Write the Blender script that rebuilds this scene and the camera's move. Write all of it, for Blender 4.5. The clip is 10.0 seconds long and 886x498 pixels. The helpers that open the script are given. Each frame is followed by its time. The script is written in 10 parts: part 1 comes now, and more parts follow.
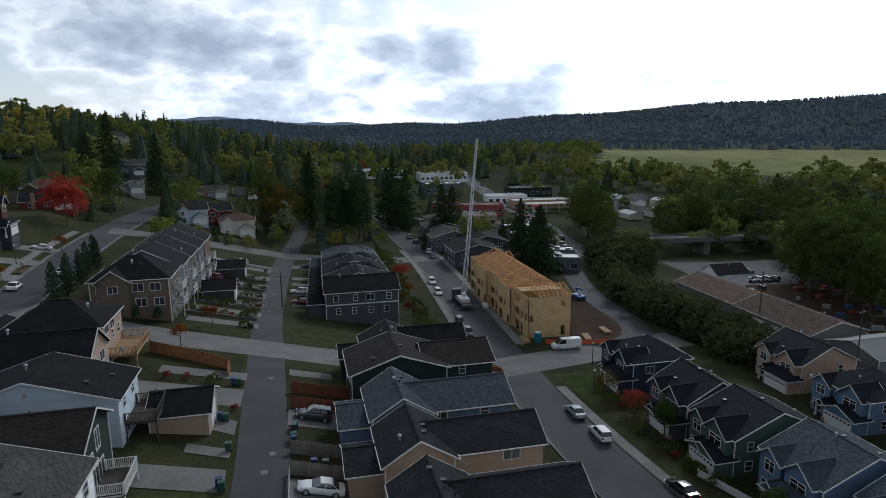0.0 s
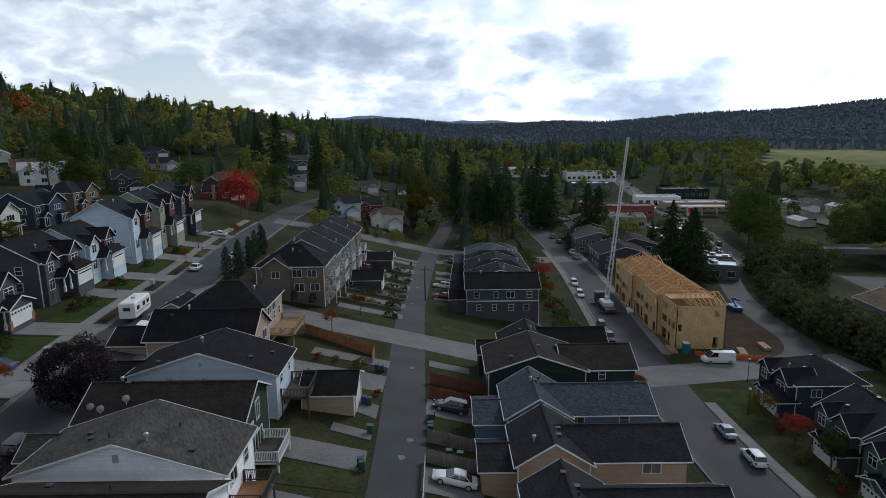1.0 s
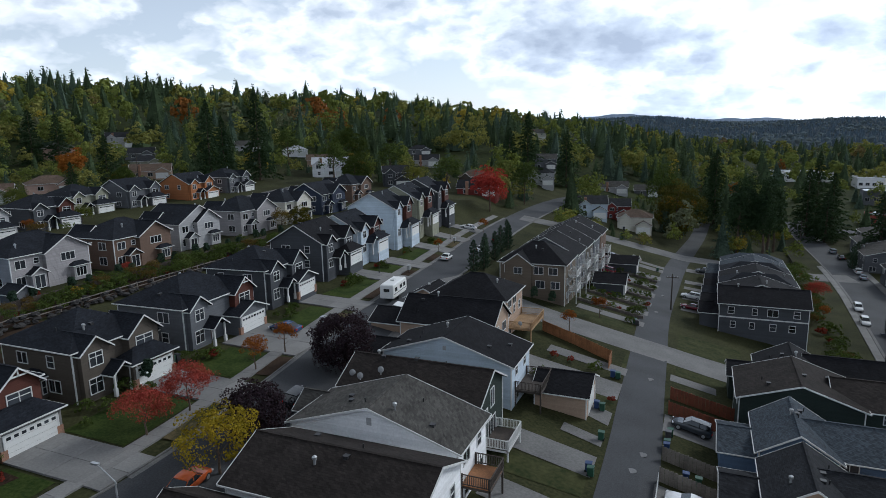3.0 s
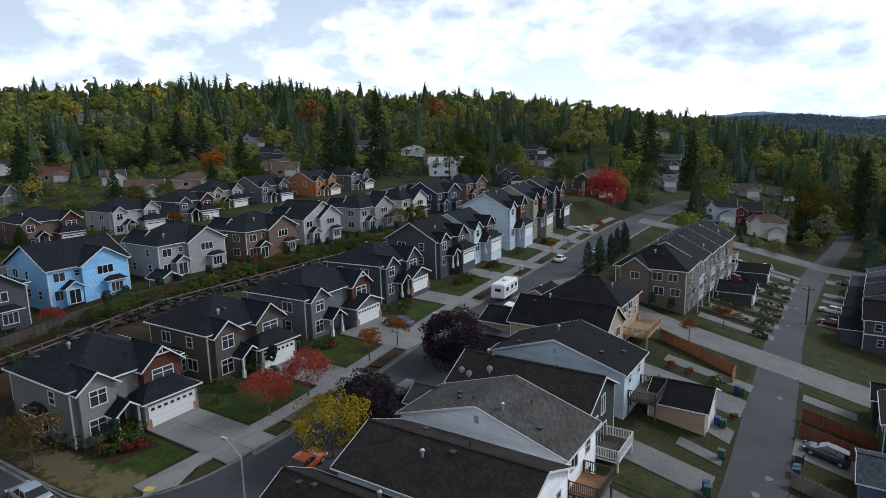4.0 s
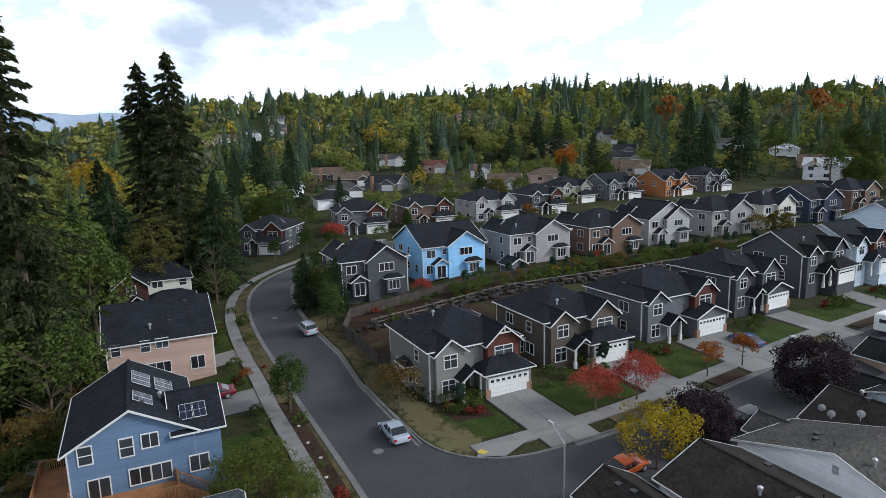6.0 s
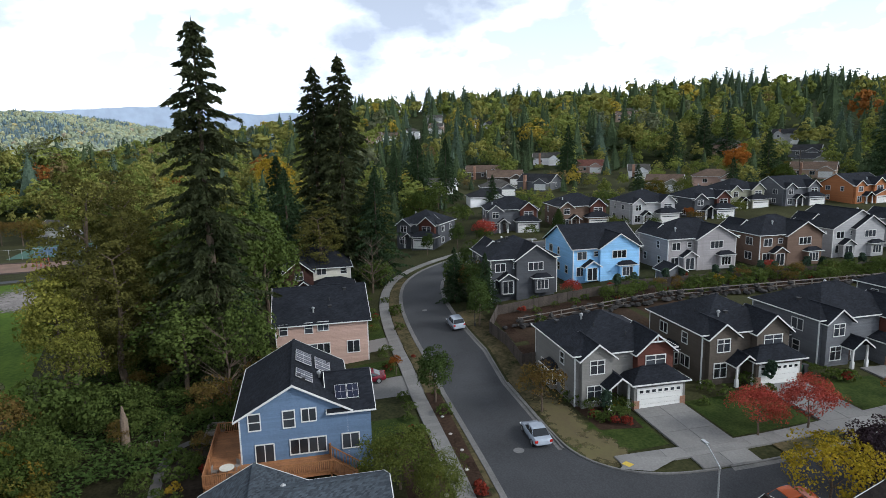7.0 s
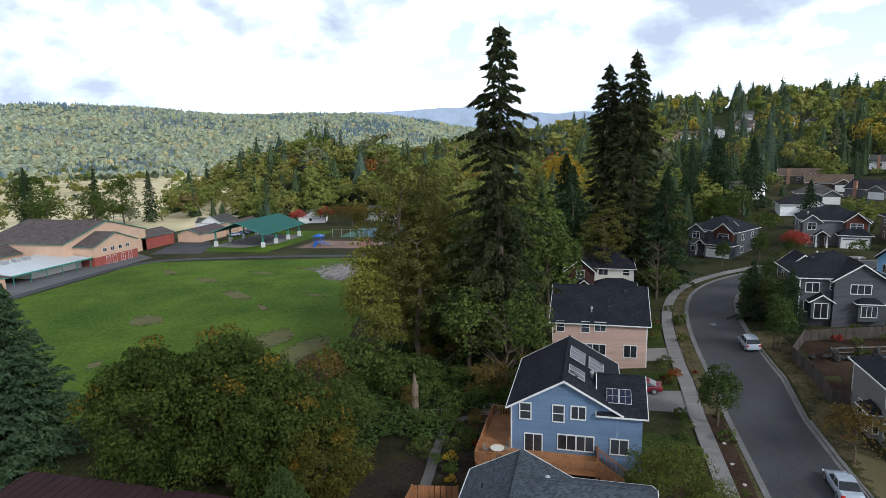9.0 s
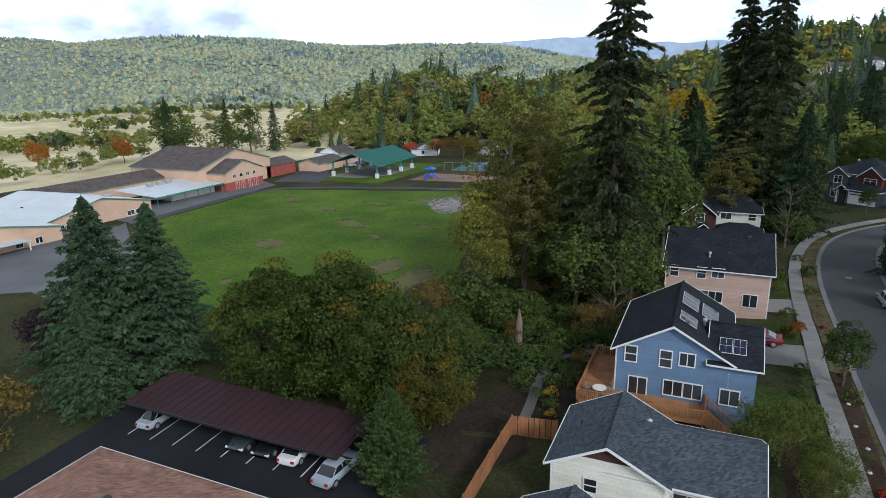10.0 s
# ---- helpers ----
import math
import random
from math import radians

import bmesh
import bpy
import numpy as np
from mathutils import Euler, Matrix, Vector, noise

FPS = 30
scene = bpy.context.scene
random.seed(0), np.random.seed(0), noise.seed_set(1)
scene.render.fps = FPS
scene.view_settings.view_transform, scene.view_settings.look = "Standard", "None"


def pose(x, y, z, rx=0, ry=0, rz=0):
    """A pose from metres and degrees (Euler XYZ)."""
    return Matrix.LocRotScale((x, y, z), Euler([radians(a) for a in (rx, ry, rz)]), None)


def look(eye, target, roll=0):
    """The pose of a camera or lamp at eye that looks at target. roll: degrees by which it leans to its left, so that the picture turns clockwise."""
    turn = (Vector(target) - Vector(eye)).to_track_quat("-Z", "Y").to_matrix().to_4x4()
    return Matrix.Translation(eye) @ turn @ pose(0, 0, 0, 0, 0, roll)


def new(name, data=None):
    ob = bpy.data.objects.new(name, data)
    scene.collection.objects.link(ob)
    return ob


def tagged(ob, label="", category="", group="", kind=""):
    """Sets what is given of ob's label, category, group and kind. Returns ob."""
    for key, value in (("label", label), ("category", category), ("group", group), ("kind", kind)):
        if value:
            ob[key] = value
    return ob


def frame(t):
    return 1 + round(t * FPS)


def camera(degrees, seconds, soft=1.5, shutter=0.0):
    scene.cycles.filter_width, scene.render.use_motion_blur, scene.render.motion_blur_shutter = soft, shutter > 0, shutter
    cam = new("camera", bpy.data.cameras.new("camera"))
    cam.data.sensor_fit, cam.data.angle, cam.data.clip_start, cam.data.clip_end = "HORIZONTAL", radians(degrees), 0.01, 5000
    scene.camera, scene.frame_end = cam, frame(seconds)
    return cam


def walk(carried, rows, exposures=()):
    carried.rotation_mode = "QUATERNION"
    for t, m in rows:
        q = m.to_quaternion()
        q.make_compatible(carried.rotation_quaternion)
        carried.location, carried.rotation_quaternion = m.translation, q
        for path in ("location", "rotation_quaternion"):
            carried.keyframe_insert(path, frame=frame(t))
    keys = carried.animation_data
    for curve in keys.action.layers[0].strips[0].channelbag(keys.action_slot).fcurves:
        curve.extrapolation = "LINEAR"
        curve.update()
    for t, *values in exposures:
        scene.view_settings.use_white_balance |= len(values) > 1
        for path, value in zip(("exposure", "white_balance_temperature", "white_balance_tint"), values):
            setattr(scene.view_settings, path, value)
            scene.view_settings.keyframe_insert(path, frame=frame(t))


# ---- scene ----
# ---- camera: hovers on one spot and turns ----
cam = camera(70.52, 10.0, soft=0.75)
EYE = 28.0
ROWS = (
    (0.0, -13.18, -11.26, 0.58), (0.5, -5.98, -11.28, 0.66), (1.0, -0.01, -11.27, 0.75), (1.5, 6.12, -11.21, 0.89),
    (2.0, 11.88, -11.17, 0.96), (2.5, 17.22, -11.09, 1.02), (4.0, 32.69, -10.81, 1.28), (4.5, 38.85, -10.72, 1.40),
    (5.0, 46.63, -10.60, 1.48), (5.5, 55.71, -10.42, 1.51), (7.0, 77.57, -10.06, 1.30), (7.5, 84.84, -9.94, 1.26),
    (8.0, 91.66, -9.82, 1.19), (8.5, 97.68, -9.74, 1.15), (9.0, 103.47, -9.68, 1.02), (9.5, 109.17, -10.22, 0.85),
    (9.6, 110.2, -10.5, 0.86), (9.8, 112.1, -12.7, 0.86), (10.0, 113.68, -15.44, 0.87))
walk(cam, [(t, pose(0, 0, EYE, 90 + p, r, a)) for t, a, p, r in ROWS],
     exposures=((0.0, -0.66, 5700, 8), (2.5, -0.4, 5650, 8), (4.5, -0.02, 5650, 9), (5.5, 0.22, 5700, 9), (7.0, 0.32, 5850, 9), (8.5, 0.28, 5850, 9), (10.0, 0.24, 5650, 8)))

# ---- sky, sun ----
world = bpy.data.worlds.new("sky")
scene.world = world
world.use_nodes = True
wn, wl = world.node_tree.nodes, world.node_tree.links
wn.clear()


SUN_AZ, SUN_EL = radians(38), radians(34)      # clockwise from +y
sky = wn.new("ShaderNodeTexSky")
sky.sky_type, sky.sun_disc, sky.sun_elevation, sky.sun_rotation = "NISHITA", False, SUN_EL, SUN_AZ
skybg = wn.new("ShaderNodeMixRGB")
coord = wn.new("ShaderNodeTexCoord")
sep = wn.new("ShaderNodeSeparateXYZ")
wl.new(coord.outputs["Generated"], sep.inputs[0])
# clouds on a flat layer overhead: direction divided by its height
hz = wn.new("ShaderNodeMath"); hz.operation = "MAXIMUM"; hz.inputs[1].default_value = 0.0
wl.new(sep.outputs[2], hz.inputs[0])
hz2 = wn.new("ShaderNodeMath"); hz2.operation = "ADD"; hz2.inputs[1].default_value = 0.50
wl.new(hz.outputs[0], hz2.inputs[0])
flat = wn.new("ShaderNodeVectorMath"); flat.operation = "DIVIDE"
comb = wn.new("ShaderNodeCombineXYZ")
for i in range(3):
    wl.new(hz2.outputs[0], comb.inputs[i])
wl.new(coord.outputs["Generated"], flat.inputs[0]); wl.new(comb.outputs[0], flat.inputs[1])


def cloud_noise(scale, detail, rough, off, lac=2.0):
    m = wn.new("ShaderNodeMapping")
    m.inputs["Location"].default_value = off
    wl.new(flat.outputs[0], m.inputs[0])
    n = wn.new("ShaderNodeTexNoise")
    n.inputs["Scale"].default_value, n.inputs["Detail"].default_value, n.inputs["Roughness"].default_value = scale, detail, rough
    wl.new(m.outputs[0], n.inputs["Vector"])
    return n


def ramp(src, stops):
    r = wn.new("ShaderNodeValToRGB")
    while len(r.color_ramp.elements) < len(stops):
        r.color_ramp.elements.new(0.5)
    for e, (p, c) in zip(r.color_ramp.elements, stops):
        e.position, e.color = p, (*c, 1)
    wl.new(src, r.inputs[0])
    return r


def wmath(op, a, b, c=None):
    n = wn.new("ShaderNodeMath"); n.operation = op
    for k, v in enumerate((a, b, c)):
        if v is None:
            continue
        if isinstance(v, (int, float)):
            n.inputs[k].default_value = v
        else:
            wl.new(v, n.inputs[k])
    return n.outputs[0]


# heaped clouds: a broad field of cover, billows from cells on its edges, a grey base where it is thick
cover = cloud_noise(1.9, 3, 0.5, (3.1, 1.7, 0.4))
grain = cloud_noise(7.0, 8, 0.58, (1.3, 5.2, 2.1))
puff = wn.new("ShaderNodeTexVoronoi"); puff.feature = "SMOOTH_F1"; puff.inputs["Scale"].default_value = 6.5
puff.inputs["Detail"].default_value, puff.inputs["Roughness"].default_value, puff.inputs["Smoothness"].default_value = 3.0, 0.55, 0.4
warp = wn.new("ShaderNodeVectorMath"); warp.operation = "MULTIPLY_ADD"; warp.inputs[1].default_value = (0.12, 0.12, 0.12)
wl.new(grain.outputs["Color"], warp.inputs[0]); wl.new(flat.outputs[0], warp.inputs[2]); wl.new(warp.outputs[0], puff.inputs["Vector"])
heap = wmath("MULTIPLY_ADD", puff.outputs["Distance"], -0.30, wmath("MULTIPLY", cover.outputs[0], 1.45))
heap = wmath("ADD", wmath("MULTIPLY_ADD", grain.outputs[0], 0.26, heap), -0.07)
cover_r = ramp(heap, [(0.33, (0, 0, 0)), (0.45, (1, 1, 1))])
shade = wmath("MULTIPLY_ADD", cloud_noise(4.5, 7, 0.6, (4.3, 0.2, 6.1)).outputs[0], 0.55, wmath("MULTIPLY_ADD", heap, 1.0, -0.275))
body_r = ramp(shade, [(0.40, (1.34, 1.35, 1.36)), (0.47, (1.58, 1.58, 1.56)), (0.55, (1.20, 1.23, 1.27)), (0.64, (0.90, 0.96, 1.05)), (0.80, (0.62, 0.68, 0.79))])
skymul = wn.new("ShaderNodeMixRGB"); skymul.blend_type = "MULTIPLY"; skymul.inputs[0].default_value = 1.0
skymul.inputs[2].default_value = (0.16, 0.16, 0.16, 1)
wl.new(sky.outputs[0], skymul.inputs[1])
veil = wn.new("ShaderNodeMixRGB"); veil.inputs[0].default_value = 0.62; veil.inputs[2].default_value = (1.12, 1.14, 1.17, 1)
wl.new(skymul.outputs[0], veil.inputs[1])
wl.new(cover_r.outputs[0], skybg.inputs[0]); wl.new(veil.outputs[0], skybg.inputs[1]); wl.new(body_r.outputs[0], skybg.inputs[2])
# brighter towards the veiled sun
sund = Vector((math.sin(SUN_AZ) * math.cos(SUN_EL), math.cos(SUN_AZ) * math.cos(SUN_EL), math.sin(SUN_EL)))
dot = wn.new("ShaderNodeVectorMath"); dot.operation = "DOT_PRODUCT"; dot.inputs[1].default_value = sund
wl.new(coord.outputs["Generated"], dot.inputs[0])
glow = ramp(dot.outputs["Value"], [(0.0, (0.80,) * 3), (0.55, (0.88,) * 3), (0.80, (1.1,) * 3), (1.0, (1.9, 1.86, 1.8))])
lit = wn.new("ShaderNodeMixRGB"); lit.blend_type = "MULTIPLY"; lit.inputs[0].default_value = 1.0
wl.new(skybg.outputs[0], lit.inputs[1]); wl.new(glow.outputs[0], lit.inputs[2])
bgn = wn.new("ShaderNodeBackground"); bgn.inputs[1].default_value = 1.0
wout = wn.new("ShaderNodeOutputWorld")
zen = ramp(sep.outputs[2], [(0.0, (1.30,) * 3), (0.09, (1.14,) * 3), (0.20, (1.0,) * 3), (0.40, (0.95,) * 3), (0.62, (0.50,) * 3), (1.0, (0.36,) * 3)])
lit2 = wn.new("ShaderNodeMixRGB"); lit2.blend_type = "MULTIPLY"; lit2.inputs[0].default_value = 1.0
wl.new(lit.outputs[0], lit2.inputs[1]); wl.new(zen.outputs[0], lit2.inputs[2])
wl.new(lit2.outputs[0], bgn.inputs[0]); wl.new(bgn.outputs[0], wout.inputs[0])

sun = new("sun", bpy.data.lights.new("sun", "SUN"))
sun.data.energy, sun.data.angle, sun.data.color = 1.9, radians(12), (1.0, 0.94, 0.84)
sun.matrix_world = look((0, 0, 0), tuple(-sund))

# ---- materials ----
MATS = {}


def mat(name, col, rough=0.85, vary=0.25, fine=6.0, coarse=0.35, bump=0.15, metal=0.0, alt=None, lap=0.0, rand=0.0, spec=0.5, dist=0.02, island=0.0, tab=0.0, tone=0.0):
    """A surface with grain and broad stains. lap: height of siding or shingle courses in metres; rand: change from object to object."""
    if name in MATS:
        return MATS[name]
    m = MATS[name] = bpy.data.materials.new(name)
    m.use_nodes = True
    ns, ls = m.node_tree.nodes, m.node_tree.links
    b = ns["Principled BSDF"]
    b.inputs["Roughness"].default_value, b.inputs["Metallic"].default_value = rough, metal
    b.inputs["Specular IOR Level"].default_value = spec
    tc = ns.new("ShaderNodeTexCoord")
    geo = ns.new("ShaderNodeNewGeometry")
    pos = geo.outputs["Position"]
    n1, n2 = ns.new("ShaderNodeTexNoise"), ns.new("ShaderNodeTexNoise")
    n1.inputs["Scale"].default_value, n1.inputs["Detail"].default_value = fine, 5
    n2.inputs["Scale"].default_value, n2.inputs["Detail"].default_value = coarse, 4
    ls.new(pos, n1.inputs["Vector"]); ls.new(pos, n2.inputs["Vector"])
    add = ns.new("ShaderNodeMath"); add.operation = "MULTIPLY_ADD"; add.inputs[1].default_value = 0.5
    half = ns.new("ShaderNodeMath"); half.operation = "MULTIPLY"; half.inputs[1].default_value = 0.5
    ls.new(n1.outputs[0], half.inputs[0]); ls.new(n2.outputs[0], add.inputs[0]); ls.new(half.outputs[0], add.inputs[2])
    r = ns.new("ShaderNodeValToRGB")
    lo = tuple(c * (1 - vary * 1.6) for c in col)
    hi = tuple(min(0.95, c * (1 + vary * 1.6)) for c in col) if alt is None else alt
    r.color_ramp.elements[0].position, r.color_ramp.elements[1].position = 0.32, 0.68
    r.color_ramp.elements[0].color, r.color_ramp.elements[1].color = (*lo, 1), (*hi, 1)
    ls.new(add.outputs[0], r.inputs[0])
    out = r.outputs[0]
    if lap and tone:
        # every course, and every tab in it, has a tone of its own
        sp = ns.new("ShaderNodeSeparateXYZ"); ls.new(pos, sp.inputs[0])
        row = ns.new("ShaderNodeMath"); row.operation = "DIVIDE"; row.inputs[1].default_value = lap
        rowf = ns.new("ShaderNodeMath"); rowf.operation = "FLOOR"
        ls.new(sp.outputs[2], row.inputs[0]); ls.new(row.outputs[0], rowf.inputs[0])
        xy = ns.new("ShaderNodeMath"); xy.operation = "ADD"
        ls.new(sp.outputs[0], xy.inputs[0]); ls.new(sp.outputs[1], xy.inputs[1])
        col_ = ns.new("ShaderNodeMath"); col_.operation = "DIVIDE"; col_.inputs[1].default_value = tab or 900.0
        shift = ns.new("ShaderNodeMath"); shift.operation = "MULTIPLY_ADD"; shift.inputs[1].default_value = 0.37
        colf = ns.new("ShaderNodeMath"); colf.operation = "FLOOR"
        ls.new(xy.outputs[0], col_.inputs[0]); ls.new(rowf.outputs[0], shift.inputs[0]); ls.new(col_.outputs[0], shift.inputs[2]); ls.new(shift.outputs[0], colf.inputs[0])
        cell = ns.new("ShaderNodeCombineXYZ"); ls.new(rowf.outputs[0], cell.inputs[0])
        if tab:
            ls.new(colf.outputs[0], cell.inputs[1])
        wn_ = ns.new("ShaderNodeTexWhiteNoise"); wn_.noise_dimensions = "2D"; ls.new(cell.outputs[0], wn_.inputs["Vector"])
        tr_ = ns.new("ShaderNodeMapRange"); tr_.inputs["To Min"].default_value, tr_.inputs["To Max"].default_value = 1 - tone, 1 + tone
        tm = ns.new("ShaderNodeVectorMath"); tm.operation = "SCALE"
        ls.new(wn_.outputs[0], tr_.inputs[0]); ls.new(out, tm.inputs[0]); ls.new(tr_.outputs[0], tm.inputs["Scale"])
        out = tm.outputs[0]
    if rand or island:
        oi = ns.new("ShaderNodeObjectInfo")
        src = oi.outputs["Random"] if rand else geo.outputs["Random Per Island"]
        k = rand or island
        mr = ns.new("ShaderNodeMapRange")
        mr.inputs["To Min"].default_value, mr.inputs["To Max"].default_value = 1 - k, 1 + k
        mul = ns.new("ShaderNodeVectorMath"); mul.operation = "SCALE"
        ls.new(src, mr.inputs[0]); ls.new(out, mul.inputs[0]); ls.new(mr.outputs[0], mul.inputs["Scale"])
        out = mul.outputs[0]
    ls.new(out, b.inputs["Base Color"])
    height = n1.outputs[0]
    if lap:
        sx = ns.new("ShaderNodeSeparateXYZ"); ls.new(pos, sx.inputs[0])
        dv = ns.new("ShaderNodeMath"); dv.operation = "DIVIDE"; dv.inputs[1].default_value = lap
        fr = ns.new("ShaderNodeMath"); fr.operation = "FRACT"
        ls.new(sx.outputs[2], dv.inputs[0]); ls.new(dv.outputs[0], fr.inputs[0])
        inv = ns.new("ShaderNodeMath"); inv.operation = "SUBTRACT"; inv.inputs[0].default_value = 1.0
        ls.new(fr.outputs[0], inv.inputs[1])
        mx = ns.new("ShaderNodeMath"); mx.operation = "MULTIPLY_ADD"; mx.inputs[1].default_value = 0.25
        ls.new(n1.outputs[0], mx.inputs[0]); ls.new(inv.outputs[0], mx.inputs[2])
        height = mx.outputs[0]
    if bump:
        bp = ns.new("ShaderNodeBump")
        bp.inputs["Strength"].default_value, bp.inputs["Distance"].default_value = bump, dist
        ls.new(height, bp.inputs["Height"]); ls.new(bp.outputs[0], b.inputs["Normal"])
    return m


def siding(name, col, lap=0.18):
    return mat("siding_" + name, col, 0.75, 0.07, 5, 0.5, 1.0, spec=0.2, lap=lap, dist=0.035, tone=0.07)


def shingle(name, col):
    return mat("shingle_" + name, col, 0.88, 0.22, 9.0, 0.5, 0.8, lap=0.085, dist=0.02, spec=0.10, tab=0.3, tone=0.26)


ASPHALT = mat("asphalt", (0.044, 0.046, 0.050), 0.8, 0.26, 7, 0.13, 0.2, spec=0.26)
ASPHALT_NEW = mat("asphalt_new", (0.016, 0.017, 0.02), 0.85, 0.25, 9, 0.15, 0.2, spec=0.15)
CONCRETE = mat("concrete", (0.172, 0.168, 0.162), 0.95, 0.14, 5, 0.25, 0.15, rand=0.12)
CONCRETE_OLD = mat("concrete_old", (0.135, 0.132, 0.128), 0.95, 0.2, 4, 0.25, 0.2)
GRASS = mat("grass", (0.026, 0.034, 0.013), 0.95, 0.35, 3.0, 0.11, 0.6, alt=(0.060, 0.060, 0.026), dist=0.06, spec=0.08)
LAWN = mat("lawn", (0.022, 0.048, 0.009), 0.95, 0.3, 4.0, 0.35, 0.6, alt=(0.056, 0.074, 0.018), dist=0.05, spec=0.08)
FIELD = mat("field_grass", (0.034, 0.088, 0.008), 0.95, 0.25, 1.6, 0.09, 0.5, alt=(0.098, 0.150, 0.018), dist=0.05, spec=0.08)
DRYGRASS = mat("dry_grass", (0.17, 0.135, 0.075), 0.95, 0.3, 3.0, 0.2, 0.4, alt=(0.12, 0.13, 0.05), spec=0.08)
# very pale for grass: sunlight on the far meadow is put into its colour
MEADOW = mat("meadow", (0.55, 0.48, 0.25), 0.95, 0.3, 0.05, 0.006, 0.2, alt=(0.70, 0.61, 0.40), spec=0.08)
VERGE = mat("verge_turf", (0.03, 0.045, 0.016), 0.95, 0.3, 2.5, 0.55, 0.5, alt=(0.13, 0.10, 0.055), spec=0.08, dist=0.05)
YARD = mat("yard_turf", (0.028, 0.046, 0.014), 0.95, 0.3, 2.2, 0.5, 0.6, alt=(0.062, 0.062, 0.026), dist=0.05, spec=0.08)
VALLEY = mat("valley_field", (0.11, 0.17, 0.022), 0.95, 0.3, 0.05, 0.006, 0.2, alt=(0.24, 0.21, 0.085), spec=0.08)
SOIL = mat("soil", (0.045, 0.030, 0.020), 0.95, 0.3, 4, 0.3, 0.5, dist=0.06, spec=0.08)
BARK = mat("bark", (0.09, 0.065, 0.045), 0.95, 0.35, 8, 1.2, 0.6)
WHITE = mat("white_trim", (0.58, 0.58, 0.57), 0.6, 0.05, 6, 0.6, 0.05)
GLASSY = mat("window_glass", (0.028, 0.032, 0.038), 0.08, 0.35, 0.4, 0.15, 0.0, spec=0.7, rand=0.6)
GARAGE = mat("garage_white", (0.66, 0.66, 0.64), 0.55, 0.04, 5, 0.6, 0.1)
DARK = mat("dark_metal", (0.02, 0.02, 0.022), 0.5, 0.2, 6, 1, 0.1)
STEEL = mat("steel", (0.45, 0.46, 0.47), 0.45, 0.1, 8, 1, 0.05, metal=0.7)
CEDAR = mat("cedar", (0.26, 0.115, 0.045), 0.8, 0.25, 7, 0.8, 0.3, rand=0.12)
CEDAR_NEW = mat("new_timber", (0.30, 0.19, 0.095), 0.8, 0.2, 7, 0.8, 0.2, rand=0.15)
OLDWOOD = mat("weathered_wood", (0.06, 0.048, 0.04), 0.9, 0.25, 6, 0.6, 0.3, rand=0.15)
GREYWOOD = mat("grey_wood", (0.17, 0.15, 0.13), 0.9, 0.2, 6, 0.6, 0.3, rand=0.15)
STONE = mat("rockery", (0.024, 0.022, 0.021), 0.9, 0.3, 4, 0.7, 0.6, rand=0.3)
METALROOF = mat("metal_roof", (0.50, 0.53, 0.55), 0.45, 0.08, 4, 0.3, 0.05, metal=0.2)
BRICK = mat("brick", (0.27, 0.15, 0.10), 0.9, 0.25, 9, 1, 0.3)
RUBBER = mat("rubber", (0.015, 0.015, 0.016), 0.8, 0.2, 9, 1, 0.1)
CARGLASS = mat("car_glass", (0.015, 0.018, 0.02), 0.06, 0.1, 3, 1, 0.0, spec=0.8)
LAMPRED = mat("tail_lamp", (0.35, 0.012, 0.01), 0.25, 0.1, 6, 1, 0.0)
LAMPWHITE = mat("head_lamp", (0.7, 0.72, 0.75), 0.15, 0.05, 6, 1, 0.0)

# ---- shape helpers ----
def mesh_from(name, verts, faces, mats, idx=None, smooth=False):
    me = bpy.data.meshes.new(name)
    me.from_pydata([tuple(v) for v in verts], [], faces)
    for m in (mats if isinstance(mats, (list, tuple)) else [mats]):
        me.materials.append(m)
    if idx is not None:
        me.polygons.foreach_set("material_index", idx)
    if smooth:
        me.polygons.foreach_set("use_smooth", [True] * len(me.polygons))
    me.update()
    return me


def part(name, geo, material, parent=None, label="", m=None, smooth=False):
    """Links (verts, faces), a bmesh or a mesh as ONE mesh object, under a thing or a part."""
    if isinstance(geo, bmesh.types.BMesh):
        me = bpy.data.meshes.new(name)
        geo.to_mesh(me); geo.free()
        me.materials.append(material)
    elif isinstance(geo, tuple):
        me = mesh_from(name, geo[0], geo[1], material, smooth=smooth)
    else:
        me = geo
    ob = new(name, me)
    if parent is not None:
        ob.parent = parent
    if m is not None:
        ob.matrix_basis = m
    if label:
        ob["label"] = label
    return ob


def thing(name, label, category, m=None, group="", kind=""):
    e = new(name)
    e.empty_display_size = 0.2
    if m is not None:
        e.matrix_basis = m
    return tagged(e, label, category, group, kind)


def box(x0, x1, y0, y1, z0, z1):
    v = [(x, y, z) for z in (z0, z1) for y in (y0, y1) for x in (x0, x1)]
    f = [(0, 2, 3, 1), (4, 5, 7, 6), (0, 1, 5, 4), (1, 3, 7, 5), (3, 2, 6, 7), (2, 0, 4, 6)]
    return v, f


def join(*geos):
    v, f = [], []
    for gv, gf in geos:
        n = len(v)
        v += list(gv)
        f += [tuple(i + n for i in q) for q in gf]
    return v, f


def moved(geo, m):
    return [tuple(m @ Vector(p)) for p in geo[0]], geo[1]


def prism(poly, y0, y1):
    """A polygon of (x, z) swept along y."""
    n = len(poly)
    v = [(x, y0, z) for x, z in poly] + [(x, y1, z) for x, z in poly]
    f = [tuple(range(n)), tuple(range(2 * n - 1, n - 1, -1))]
    f += [(i, i + n, (i + 1) % n + n, (i + 1) % n) for i in range(n)]
    return v, f


